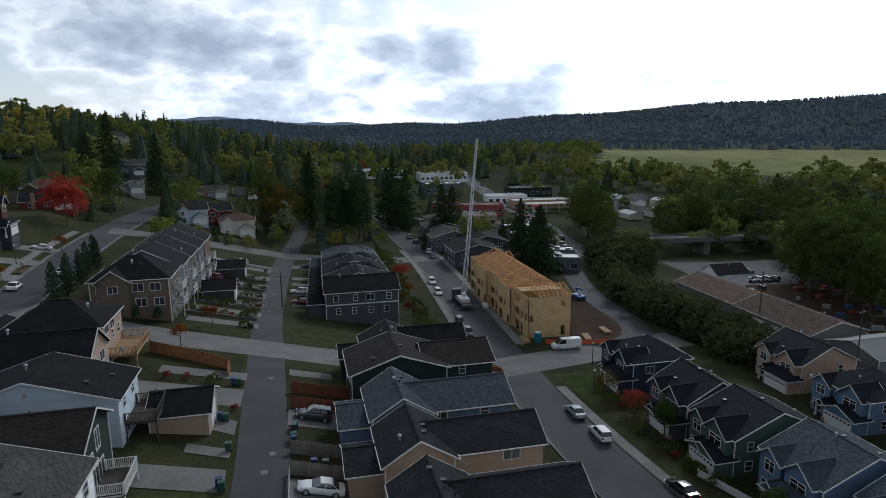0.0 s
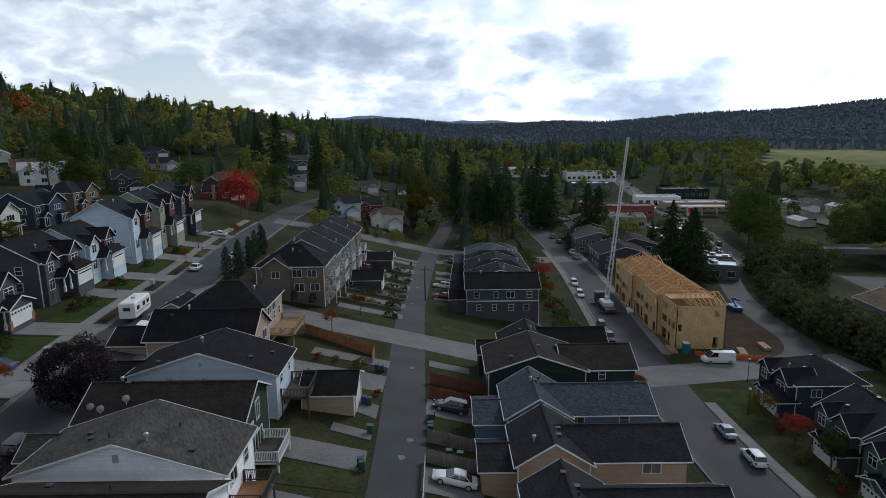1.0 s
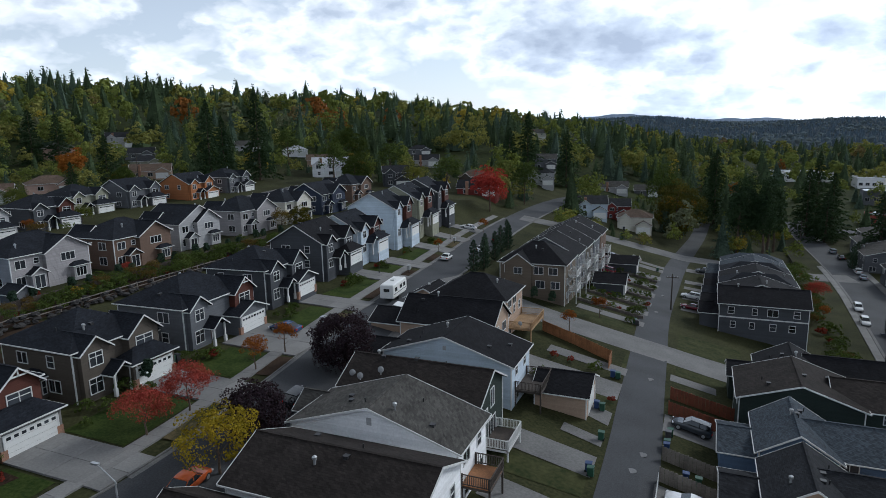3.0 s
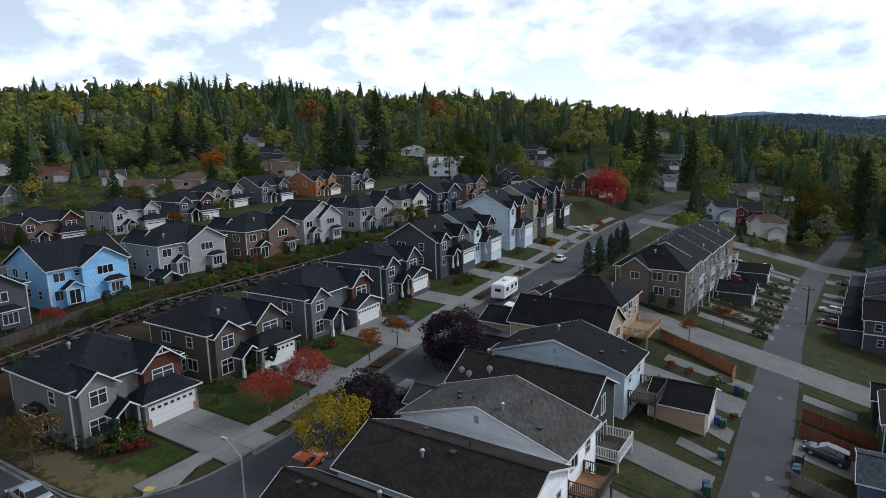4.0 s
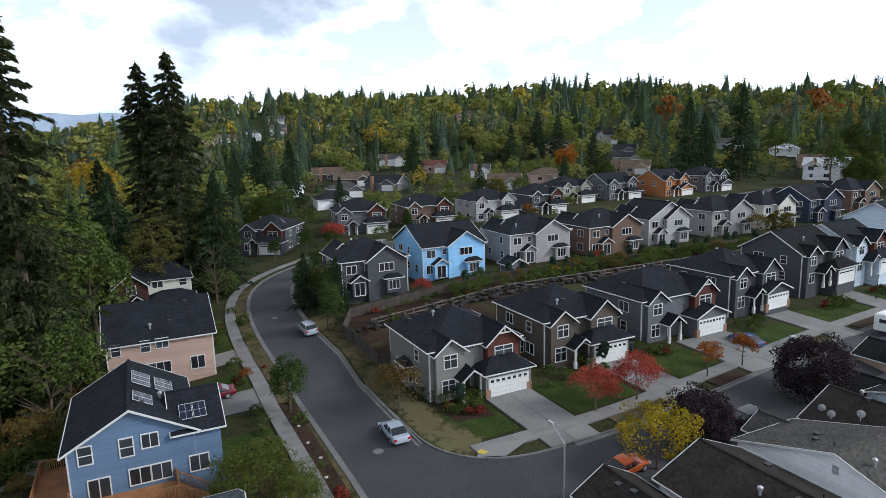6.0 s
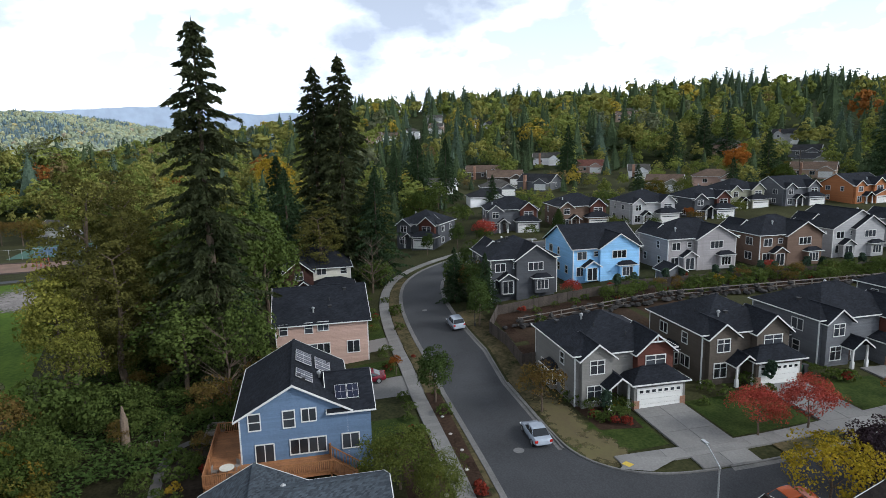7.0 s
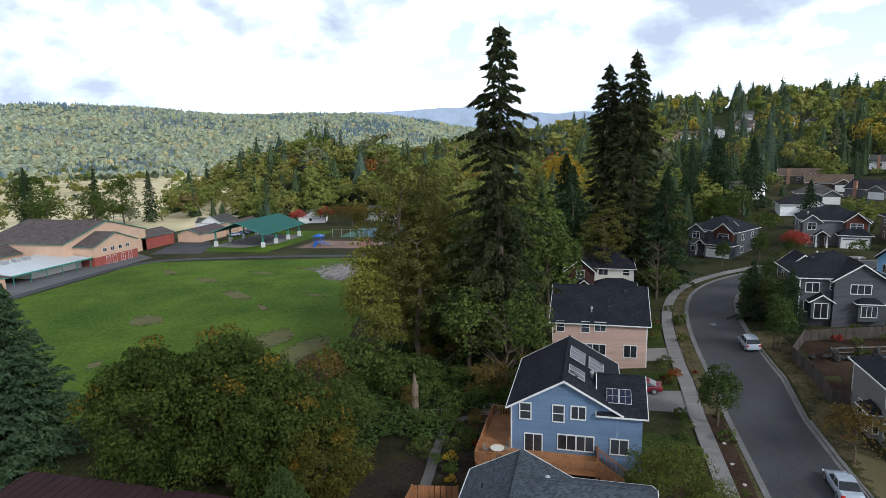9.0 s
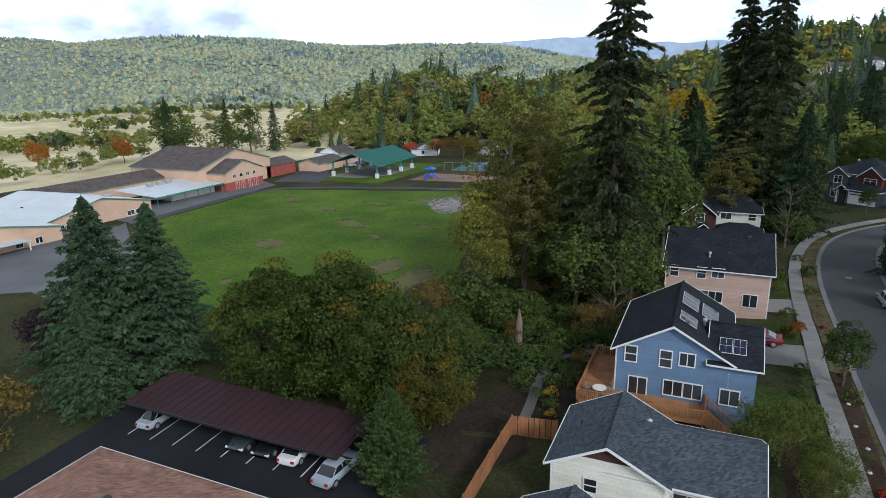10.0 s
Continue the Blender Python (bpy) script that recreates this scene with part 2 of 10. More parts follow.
def tube(a, b, r0, r1=None, n=8):
    a, b = Vector(a), Vector(b)
    r1 = r0 if r1 is None else r1
    q = (b - a).to_track_quat("Z", "Y")
    v = []
    for c, r in ((a, r0), (b, r1)):
        v += [tuple(c + q @ Vector((r * math.cos(2 * math.pi * i / n), r * math.sin(2 * math.pi * i / n), 0))) for i in range(n)]
    f = [(i, (i + 1) % n, (i + 1) % n + n, i + n) for i in range(n)] + [tuple(range(n - 1, -1, -1)), tuple(range(n, 2 * n))]
    return v, f


def beam(a, b, w, h):
    """A squared timber from a to b."""
    a, b = Vector(a), Vector(b)
    d = b - a
    q = d.to_track_quat("Y", "Z")
    v, f = box(-w / 2, w / 2, 0, d.length, -h / 2, h / 2)
    return [tuple(a + q @ Vector(p)) for p in v], f


# ---- land: heights at stations east and north, blended between ----
XS = (-420, -130, -74, -66, -44, -4, 34, 70, 150, 420)
YS = (-300, -60, 0, 50, 100, 160, 260, 500)
HEIGHTS = (
    (-8, -6, -5, -5, -4, -6, -10, -14, -20, -24),
    (-6, -4, -3, -3, -3, -4, -12, -16, -21, -24),
    (0, -1, -1, -1, -0.5, -3, -14, -17, -22, -24),
    (14, 3.5, 4, 0.5, 0, -6, -16, -18, -22, -24),
    (18, 4, 4, 0, -1, -8.5, -17, -18, -22, -24),
    (20, 6, 4, 0, -4, -13, -18, -19, -22, -24),
    (22, 8, 2, -2, -6, -16, -20, -20, -23, -24),
    (28, 16, 6, 4, 0, -12, -21, -22, -24, -24))


def _find(vals, v):
    if v <= vals[0]:
        return 0, 0.0
    for i in range(len(vals) - 1):
        if v < vals[i + 1]:
            return i, (v - vals[i]) / (vals[i + 1] - vals[i])
    return len(vals) - 2, 1.0


def step(a, b, x):
    if b < a:
        return 1 - step(b, a, x)
    u = min(1.0, max(0.0, (x - a) / (b - a)))
    return u * u * (3 - 2 * u)


def tz(x, y):
    i, u = _find(XS, x)
    j, v = _find(YS, y)
    a, b = HEIGHTS[j], HEIGHTS[j + 1]
    z = (a[i] * (1 - u) + a[i + 1] * u) * (1 - v) + (b[i] * (1 - u) + b[i + 1] * u) * v
    r = math.hypot(x, y)
    if r > 260:
        az = math.degrees(math.atan2(-x, y))
        # wooded hill to the north-west, falling to a valley on both sides
        hill = (37 + 13 * step(38, 54, az)) * step(260, 900, r) * step(-2, 34, az) * (1 - step(78, 128, az))
        low = -26 * step(300, 700, r) * step(84, 125, az)
        bluff = 24 * step(296, 390, r) * (1 - step(450, 640, r)) * step(100, 116, az) * (1 - step(115, 129, az))
        far_a = step(1500, 2900, r) * (34 + 84 * step(-8, -46, az) + 5 * math.sin(az * 0.5)) * (1 - step(6, 22, az))
        far_b = step(1350, 2500, r) * (142 + 36 * step(106, 134, az)) * step(92, 112, az)
        z = z * (1 - 0.6 * step(300, 1200, r)) + hill + bluff + low * (1 - step(1200, 1500, r) * 0.3) + (far_a if az > -120 else 0) + (far_b if az > 0 else 0)
        # wooded spurs and gullies on the long ridge
        if az > 95:
            z += step(1450, 2300, r) * 40 * (abs(noise.noise(Vector((x * 0.0021, y * 0.0021, 7)))) - 0.36)
        z += step(300, 600, r) * 5 * noise.noise(Vector((x * 0.004, y * 0.004, 3)))
    return z


def stations(lo, hi, near0, near1):
    s = list(np.arange(near0, near1 + 0.1, 5.0))
    for sign, edge, lim in ((-1, near0, lo), (1, near1, hi)):
        v, d = edge, 4.0
        out = []
        while (v - lim) * sign < 0:
            v += sign * d
            d = min(80.0, d * 1.075)
            out.append(v)
        s = out[::-1] + s if sign < 0 else s + out
    return sorted(set(round(float(x), 2) for x in s) | set(float(k) for k in (XS if near0 < -150 else YS)))


gx, gy = stations(-4400, 4400, -162, 108), stations(-4000, 4400, -121, 230)
gv = [(x, y, tz(x, y)) for y in gy for x in gx]
nx = len(gx)
gf = [(j * nx + i, j * nx + i + 1, (j + 1) * nx + i + 1, (j + 1) * nx + i) for j in range(len(gy) - 1) for i in range(nx - 1)]
def canopy(name, cols, size=11.0, relief=7.0):
    """Far woods seen as one rough canopy: a crown in every cell, each with a tone of its own."""
    m = mat(name, cols[0], 0.95, 0.2, 0.4, 0.01, 0.0, spec=0.03)
    ns, ls = m.node_tree.nodes, m.node_tree.links
    b = ns["Principled BSDF"]
    geo = ns.new("ShaderNodeNewGeometry")
    vo = ns.new("ShaderNodeTexVoronoi"); vo.inputs["Scale"].default_value = 1 / size
    ls.new(geo.outputs["Position"], vo.inputs["Vector"])
    sepc = ns.new("ShaderNodeSeparateColor"); ls.new(vo.outputs["Color"], sepc.inputs[0])
    broad = ns.new("ShaderNodeTexNoise"); broad.inputs["Scale"].default_value = 0.006; ls.new(geo.outputs["Position"], broad.inputs["Vector"])
    mixv = ns.new("ShaderNodeMath"); mixv.operation = "MULTIPLY_ADD"; mixv.inputs[1].default_value = 0.55
    off = ns.new("ShaderNodeMath"); off.operation = "MULTIPLY"; off.inputs[1].default_value = 0.5
    ls.new(broad.outputs[0], off.inputs[0]); ls.new(sepc.outputs[0], mixv.inputs[0]); ls.new(off.outputs[0], mixv.inputs[2])
    rp = ns.new("ShaderNodeValToRGB")
    while len(rp.color_ramp.elements) < len(cols):
        rp.color_ramp.elements.new(0.5)
    for k, (e, c) in enumerate(zip(rp.color_ramp.elements, cols)):
        e.position, e.color = 0.15 + 0.65 * k / (len(cols) - 1), (*c, 1)
    ls.new(mixv.outputs[0], rp.inputs[0]); ls.new(rp.outputs[0], b.inputs["Base Color"])
    inv = ns.new("ShaderNodeMath"); inv.operation = "MULTIPLY"; inv.inputs[1].default_value = -1.0
    ls.new(vo.outputs["Distance"], inv.inputs[0])
    bp = ns.new("ShaderNodeBump"); bp.inputs["Strength"].default_value, bp.inputs["Distance"].default_value = 1.0, relief
    ls.new(inv.outputs[0], bp.inputs["Height"]); ls.new(bp.outputs[0], b.inputs["Normal"])
    return m


# lightened and blued: haze and far sunlight are put into the canopy colours
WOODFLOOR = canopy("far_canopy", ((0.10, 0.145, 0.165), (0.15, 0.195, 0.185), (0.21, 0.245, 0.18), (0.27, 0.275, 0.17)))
# the blue-grey of the hazy air is painted into the north floor
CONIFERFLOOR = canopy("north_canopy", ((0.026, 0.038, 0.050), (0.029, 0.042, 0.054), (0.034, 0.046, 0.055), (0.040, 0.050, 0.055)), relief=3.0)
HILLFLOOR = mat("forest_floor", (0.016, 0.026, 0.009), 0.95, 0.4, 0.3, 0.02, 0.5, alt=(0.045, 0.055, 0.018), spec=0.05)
gi = []
for q in gf:
    cx = sum(gv[k][0] for k in q) / 4
    cy = sum(gv[k][1] for k in q) / 4
    r = math.hypot(cx, cy)
    az = math.degrees(math.atan2(-cx, cy))
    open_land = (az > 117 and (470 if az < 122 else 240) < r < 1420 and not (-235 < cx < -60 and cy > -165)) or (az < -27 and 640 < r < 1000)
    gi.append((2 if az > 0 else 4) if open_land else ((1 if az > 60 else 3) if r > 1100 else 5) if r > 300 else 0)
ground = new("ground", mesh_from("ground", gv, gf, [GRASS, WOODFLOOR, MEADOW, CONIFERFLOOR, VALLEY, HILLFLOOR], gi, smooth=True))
tagged(ground, "grassy sloping ground with wooded hills round the valley", "ground", kind="structure")


def drape(name, p00, p10, p11, p01, dz, material, label, category, nu=None, nv=None, kind="structure", thick=0.0):
    """A four-cornered sheet laid over the land."""
    a, b, c, d = (Vector(p) for p in (p00, p10, p11, p01))
    nu = nu or max(1, int(max((b - a).length, (c - d).length) / 2.0))
    nv = nv or max(1, int(max((d - a).length, (c - b).length) / 2.0))
    v = []
    for j in range(nv + 1):
        for i in range(nu + 1):
            s, t = i / nu, j / nv
            p = a * (1 - s) * (1 - t) + b * s * (1 - t) + c * s * t + d * (1 - s) * t
            v.append((p.x, p.y, tz(p.x, p.y) + dz))
    w = nu + 1
    f = [(j * w + i, j * w + i + 1, (j + 1) * w + i + 1, (j + 1) * w + i) for j in range(nv) for i in range(nu)]
    ob = new(name, mesh_from(name, v, f, material))
    return tagged(ob, label, category, kind=kind) if label else ob


def resample(line, gap):
    out = []
    for (ax, ay), (bx, by) in zip(line, line[1:]):
        n = max(1, int(math.hypot(bx - ax, by - ay) / gap))
        out += [(ax + (bx - ax) * i / n, ay + (by - ay) * i / n) for i in range(n)]
    return out + [line[-1]]


def smooth_line(line, times=2):
    for _ in range(times):
        new_line = [line[0]]
        for a, b in zip(line, line[1:]):
            new_line += [(a[0] * 0.75 + b[0] * 0.25, a[1] * 0.75 + b[1] * 0.25), (a[0] * 0.25 + b[0] * 0.75, a[1] * 0.25 + b[1] * 0.75)]
        line = new_line + [line[-1]]
    return line


def offsets(line, off):
    out = []
    for i, p in enumerate(line):
        a, b = line[max(0, i - 1)], line[min(len(line) - 1, i + 1)]
        d = Vector((b[0] - a[0], b[1] - a[1])).normalized()
        out.append((p[0] + d.y * off, p[1] - d.x * off))
    return out


def ribbon(line, o0, o1, dz, n=4, drop=0.0):
    """A strip beside a line from offset o0 to o1 (right is positive), laid over the land; drop: depth of its closed sides."""
    cols = [offsets(line, o0 + (o1 - o0) * k / n) for k in range(n + 1)]
    v, f = [], []
    for i in range(len(line)):
        row = [(c[i][0], c[i][1], tz(*c[i]) + dz) for c in cols]
        if drop:
            row = [(row[0][0], row[0][1], row[0][2] - drop)] + row + [(row[-1][0], row[-1][1], row[-1][2] - drop)]
        v += row
    w = len(v) // len(line)
    for i in range(len(line) - 1):
        for k in range(w - 1):
            f.append((i * w + k, i * w + k + 1, (i + 1) * w + k + 1, (i + 1) * w + k))
    return v, f


def strip(name, line, o0, o1, dz, material, label, category, n=4, drop=0.0, parent=None):
    ob = part(name, ribbon(line, o0, o1, dz, n, drop), material, parent)
    return tagged(ob, label, category, kind="structure") if parent is None else ob

# ---- roads ----
def kerbed(name, line, half, label, material=ASPHALT, kerbs=(True, True), gap=2.0, dz=0.05):
    ln = resample(smooth_line(line), gap)
    strip(name, ln, -half, half, dz, material, label, "road", n=6)
    for side, on in zip((-1, 1), kerbs):
        if on:
            strip("kerb", ln, side * half, side * (half + 0.18), dz + 0.13, CONCRETE_OLD, "pale concrete kerb along the street", "kerb", n=1, drop=0.25)
            strip("gutter", ln, side * (half - 0.45), side * half, dz + 0.012, CONCRETE_OLD, "concrete gutter strip along the kerb", "gutter", n=1)
    return ln


ALLEY = kerbed("alley", [(-4.6, 10), (-4.8, 59), (-5.7, 82), (-6.1, 97), (-7.2, 127), (-6.6, 160), (-5.6, 190), (-4, 212), (0, 262), (2, 300)], 2.75,
               "narrow grey asphalt alley between back yards", kerbs=(False, False))
C_LINE = [(-38.9, 13), (-38.9, 20), (-38.6, 39), (-40, 52), (-42, 64), (-44.2, 76), (-46.2, 92), (-50, 128), (-53.6, 162), (-55.6, 200), (-56, 240), (-54.5, 268), (-46, 290), (-28, 302)]
STREET_C = kerbed("street_west", C_LINE, 4.3, "grey asphalt residential street with parked cars", kerbs=(False, True))
STREET_E = kerbed("street_curved", [(-4, 14), (-20, 16.5), (-38, 17.7), (-65, 17.6), (-85, 17.2), (-105, 18.3), (-119, 22), (-128, 31), (-132, 46), (-133, 80), (-134, 130), (-138, 200)], 3.8,
                  "grey asphalt side street curving uphill", kerbs=(False, False), dz=0.058, gap=0.7)
STREET_B = kerbed("street_east", [(44, 20), (40, 45), (37.6, 68), (37, 90), (37.5, 104), (39, 131), (41, 160), (44, 212), (42, 299), (40, 340)], 4.7,
                  "wide dark asphalt street running downhill into town", kerbs=(True, False))
CROSS_1 = kerbed("cross_street", [(-46, 112), (-36, 109), (-25, 105.3), (-9, 103.2), (4, 102), (20, 103), (40, 107), (62, 112), (80, 116)], 4.6,
                 "pale concrete cross street", CONCRETE_OLD, kerbs=(False, False), dz=0.062)
CROSS_2 = kerbed("cross_street", [(-56, 206), (-30, 208), (-4, 209.5), (20, 212), (44, 216)], 5.2, "pale concrete cross street further downhill", CONCRETE_OLD, kerbs=(False, False), dz=0.062)


def sub(line, lo, hi, axis=1):
    return [p for p in line if lo <= p[axis] <= hi]


# pieces of pavement, slab by slab
def pavement(name, line, o0, o1, dz, label, gap=1.8, limit=150):
    base = thing(name, label, "pavement", kind="structure")
    ln = resample(line, gap)
    a, b = offsets(ln, o0), offsets(ln, o1)
    for i in range(min(len(ln) - 1, limit)):
        q = [a[i], b[i], b[i + 1], a[i + 1]]
        cx, cy = sum(p[0] for p in q) / 4, sum(p[1] for p in q) / 4
        q = [(cx + (p[0] - cx) * 0.985, cy + (p[1] - cy) * 0.985) for p in q]
        v = [(x, y, tz(x, y) + dz) for x, y in q] + [(x, y, tz(x, y) - 0.1) for x, y in q]
        f = [(0, 1, 2, 3), (0, 4, 5, 1), (1, 5, 6, 2), (2, 6, 7, 3), (3, 7, 4, 0)]
        part("slab", (v, f), CONCRETE, base)
    return base


C_NORTH = sub(STREET_C, 24, 200)
C_KERB = sub(STREET_C, 33, 200)
strip("kerb", C_KERB, -4.48, -4.3, 0.18, CONCRETE_OLD, "pale concrete kerb along the street", "kerb", n=1, drop=0.25)
strip("gutter", C_KERB, -4.3, -3.85, 0.062, CONCRETE_OLD, "concrete gutter strip along the kerb", "gutter", n=1)
pavement("pavement", C_NORTH, -8.3, -6.5, 0.17, "pale concrete slab pavement along the front lawns")
pavement("pavement", sub(STREET_C, 34, 100), 4.5, 6.0, 0.17, "concrete pavement in front of the row houses")
E_WEST = [p for p in STREET_E if p[0] < -49]
E_S = [p for p in STREET_E if p[0] < -41]
strip("kerb", E_S, -3.98, -3.8, 0.18, CONCRETE_OLD, "pale concrete kerb along the street", "kerb", n=1, drop=0.25)
strip("kerb", E_WEST, 3.8, 3.98, 0.18, CONCRETE_OLD, "pale concrete kerb along the street", "kerb", n=1, drop=0.25)
strip("gutter", E_S, -3.8, -3.4, 0.072, CONCRETE_OLD, "concrete gutter strip along the kerb", "gutter", n=1)
strip("gutter", E_WEST, 3.4, 3.8, 0.072, CONCRETE_OLD, "concrete gutter strip along the kerb", "gutter", n=1)
pavement("pavement", E_S, -7.4, -5.8, 0.17, "pale concrete slab pavement curving with the street")
B_S = sub(STREET_B, 40, 98)
strip("kerb", B_S, 4.7, 4.88, 0.18, CONCRETE_OLD, "pale concrete kerb along the street", "kerb", n=1, drop=0.25)
pavement("pavement", B_S, 4.9, 6.6, 0.17, "pale concrete slab pavement beside the wide street")
pavement("pavement", sub(STREET_B, 118, 250), 4.9, 6.6, 0.17, "pale concrete slab pavement beside the building site")
strip("kerb", sub(STREET_B, 118, 250), 4.7, 4.88, 0.18, CONCRETE_OLD, "pale concrete kerb along the street", "kerb", n=1, drop=0.25)
# ---- houses ----
def flip(geo):
    return [(y, x, z) for x, y, z in geo[0]], [tuple(reversed(f)) for f in geo[1]]


def gable_geo(x0, x1, y0, y1, z0, ze, rise, o=0.4):
    """Body, roof slab and bargeboards with the ridge along y."""
    xm, hw = (x0 + x1) / 2, (x1 - x0) / 2
    s = rise / hw
    body = prism([(x0, z0), (x1, z0), (x1, ze), (xm, ze + rise), (x0, ze)], y0, y1)
    t, lo = 0.16, ze - o * s + 0.14
    top = ze + rise + 0.14
    roof = prism([(x0 - o, lo), (xm, top), (x1 + o, lo), (x1 + o, lo - t), (xm, top - t), (x0 - o, lo - t)][::-1], y0 - o, y1 + o)
    rake = [(x0 - o - 0.02, lo + 0.02), (xm, top + 0.02), (x1 + o + 0.02, lo + 0.02), (x1 + o + 0.02, lo - 0.15), (xm, top - 0.17), (x0 - o - 0.02, lo - 0.15)][::-1]
    fas = join(prism(rake, y0 - o - 0.06, y0 - o), prism(rake, y1 + o, y1 + o + 0.06),
               box(x0 - o - 0.08, x0 - o, y0 - o, y1 + o, lo - 0.14, lo - 0.02), box(x1 + o, x1 + o + 0.08, y0 - o, y1 + o, lo - 0.14, lo - 0.02))
    ridge = box(xm - 0.12, xm + 0.12, y0 - o, y1 + o, top - 0.03, top + 0.035)
    return body, roof, fas, ridge


def hip_geo(x0, x1, y0, y1, z0, ze, rise, o=0.4):
    w, d = x1 - x0 + 2 * o, y1 - y0 + 2 * o
    k = min(w, d) / 2
    X0, X1, Y0, Y1 = x0 - o, x1 + o, y0 - o, y1 + o
    zt, zb = ze + 0.1, ze - 0.08
    r0, r1 = ((X0 + k, (Y0 + Y1) / 2), (X1 - k, (Y0 + Y1) / 2)) if w >= d else (((X0 + X1) / 2, Y0 + k), ((X0 + X1) / 2, Y1 - k))
    zr = zt + rise
    v = [(X0, Y0, zt), (X1, Y0, zt), (X1, Y1, zt), (X0, Y1, zt), (*r0, zr), (*r1, zr), (X0, Y0, zb), (X1, Y0, zb), (X1, Y1, zb), (X0, Y1, zb)]
    if w >= d:
        f = [(0, 1, 5, 4), (1, 2, 5), (2, 3, 4, 5), (3, 0, 4)]
    else:
        f = [(0, 1, 4), (1, 2, 5, 4), (2, 3, 5), (3, 0, 4, 5)]
    f += [(6, 7, 1, 0), (7, 8, 2, 1), (8, 9, 3, 2), (9, 6, 0, 3), (9, 8, 7, 6)]
    body = box(x0, x1, y0, y1, z0, ze)
    e = 0.07
    fas = join(box(X0 - e, X1 + e, Y0 - e, Y0, zt - 0.13, zt + 0.0), box(X0 - e, X1 + e, Y1, Y1 + e, zt - 0.13, zt + 0.0),
               box(X0 - e, X0, Y0, Y1, zt - 0.13, zt + 0.0), box(X1, X1 + e, Y0, Y1, zt - 0.13, zt + 0.0))
    ridge = beam((*r0, zr), (*r1, zr), 0.24, 0.06) if (Vector(r0) - Vector(r1)).length > 0.3 else box(r0[0] - .1, r0[0] + .1, r0[1] - .1, r0[1] + .1, zr - .02, zr + .02)
    return body, (v, f), fas, ridge


def shed_geo(x0, x1, y0, y1, z0, ze, rise, o=0.3):
    """Falls towards -y."""
    s = rise / (y1 - y0)
    t = 0.14
    body = flip(prism([(y0, z0), (y1, z0), (y1, ze + rise), (y0, ze)], x0, x1))
    q = [(y0 - o, ze - o * s + 0.1), (y1, ze + rise + 0.1), (y1, ze + rise + 0.1 - t), (y0 - o, ze - o * s + 0.1 - t)]
    roof = flip(prism(q[::-1], x0 - o, x1 + o))
    fas = box(x0 - o, x1 + o, y0 - o - 0.06, y0 - o, ze - o * s - 0.1, ze - o * s + 0.08)
    return body, roof, fas, None


WINS = {}


def lattice(xc, zc, solid, y0, y1):
    """A plate with openings: the cells of a grid that are solid, joined, with their edges closed."""
    ix, v, f = {}, [], []

    def at(i, j, k):
        if (i, j, k) not in ix:
            ix[i, j, k] = len(v)
            v.append((xc[i], (y0, y1)[k], zc[j]))
        return ix[i, j, k]

    n, m = len(xc) - 1, len(zc) - 1
    on = lambda i, j: 0 <= i < n and 0 <= j < m and solid(i, j)
    for i in range(n):
        for j in range(m):
            if not solid(i, j):
                continue
            f.append((at(i, j, 0), at(i + 1, j, 0), at(i + 1, j + 1, 0), at(i, j + 1, 0)))
            f.append((at(i, j + 1, 1), at(i + 1, j + 1, 1), at(i + 1, j, 1), at(i, j, 1)))
            if not on(i - 1, j):
                f.append((at(i, j, 1), at(i, j, 0), at(i, j + 1, 0), at(i, j + 1, 1)))
            if not on(i + 1, j):
                f.append((at(i + 1, j, 0), at(i + 1, j, 1), at(i + 1, j + 1, 1), at(i + 1, j + 1, 0)))
            if not on(i, j - 1):
                f.append((at(i, j, 0), at(i, j, 1), at(i + 1, j, 1), at(i + 1, j, 0)))
            if not on(i, j + 1):
                f.append((at(i, j + 1, 1), at(i, j + 1, 0), at(i + 1, j + 1, 0), at(i + 1, j + 1, 1)))
    return v, f


def window_mesh(w, h, style):
    key = (round(w, 2), round(h, 2), style)
    if key not in WINS:
        t, a, b = 0.09, w / 2, h / 2
        xc, zc = [-a - t, -a, a, a + t], [-b - t, -b, b, b + t]
        if style in ("slide", "door", "grid"):
            xc = [-a - t, -a, -0.035, 0.035, a, a + t]
        if style == "triple":
            xc = [-a - t, -a, -w / 6 - 0.035, -w / 6 + 0.035, w / 6 - 0.035, w / 6 + 0.035, a, a + t]
        if style in ("hung", "grid"):
            c = 0 if style == "hung" else h / 6
            zc = [-b - t, -b, c - 0.03, c + 0.03, b, b + t]
        ring = lattice(xc, zc, lambda i, j: i % 2 == 0 or j % 2 == 0, -0.07, 0.03)
        WINS[key] = (mesh_from("window", *ring, WHITE), mesh_from("pane", *box(-a, a, -0.015, 0.005, -b, b), GLASSY))
    return WINS[key]


FACE = {"S": 0, "E": 90, "N": 180, "W": -90}


FARWIN = {}


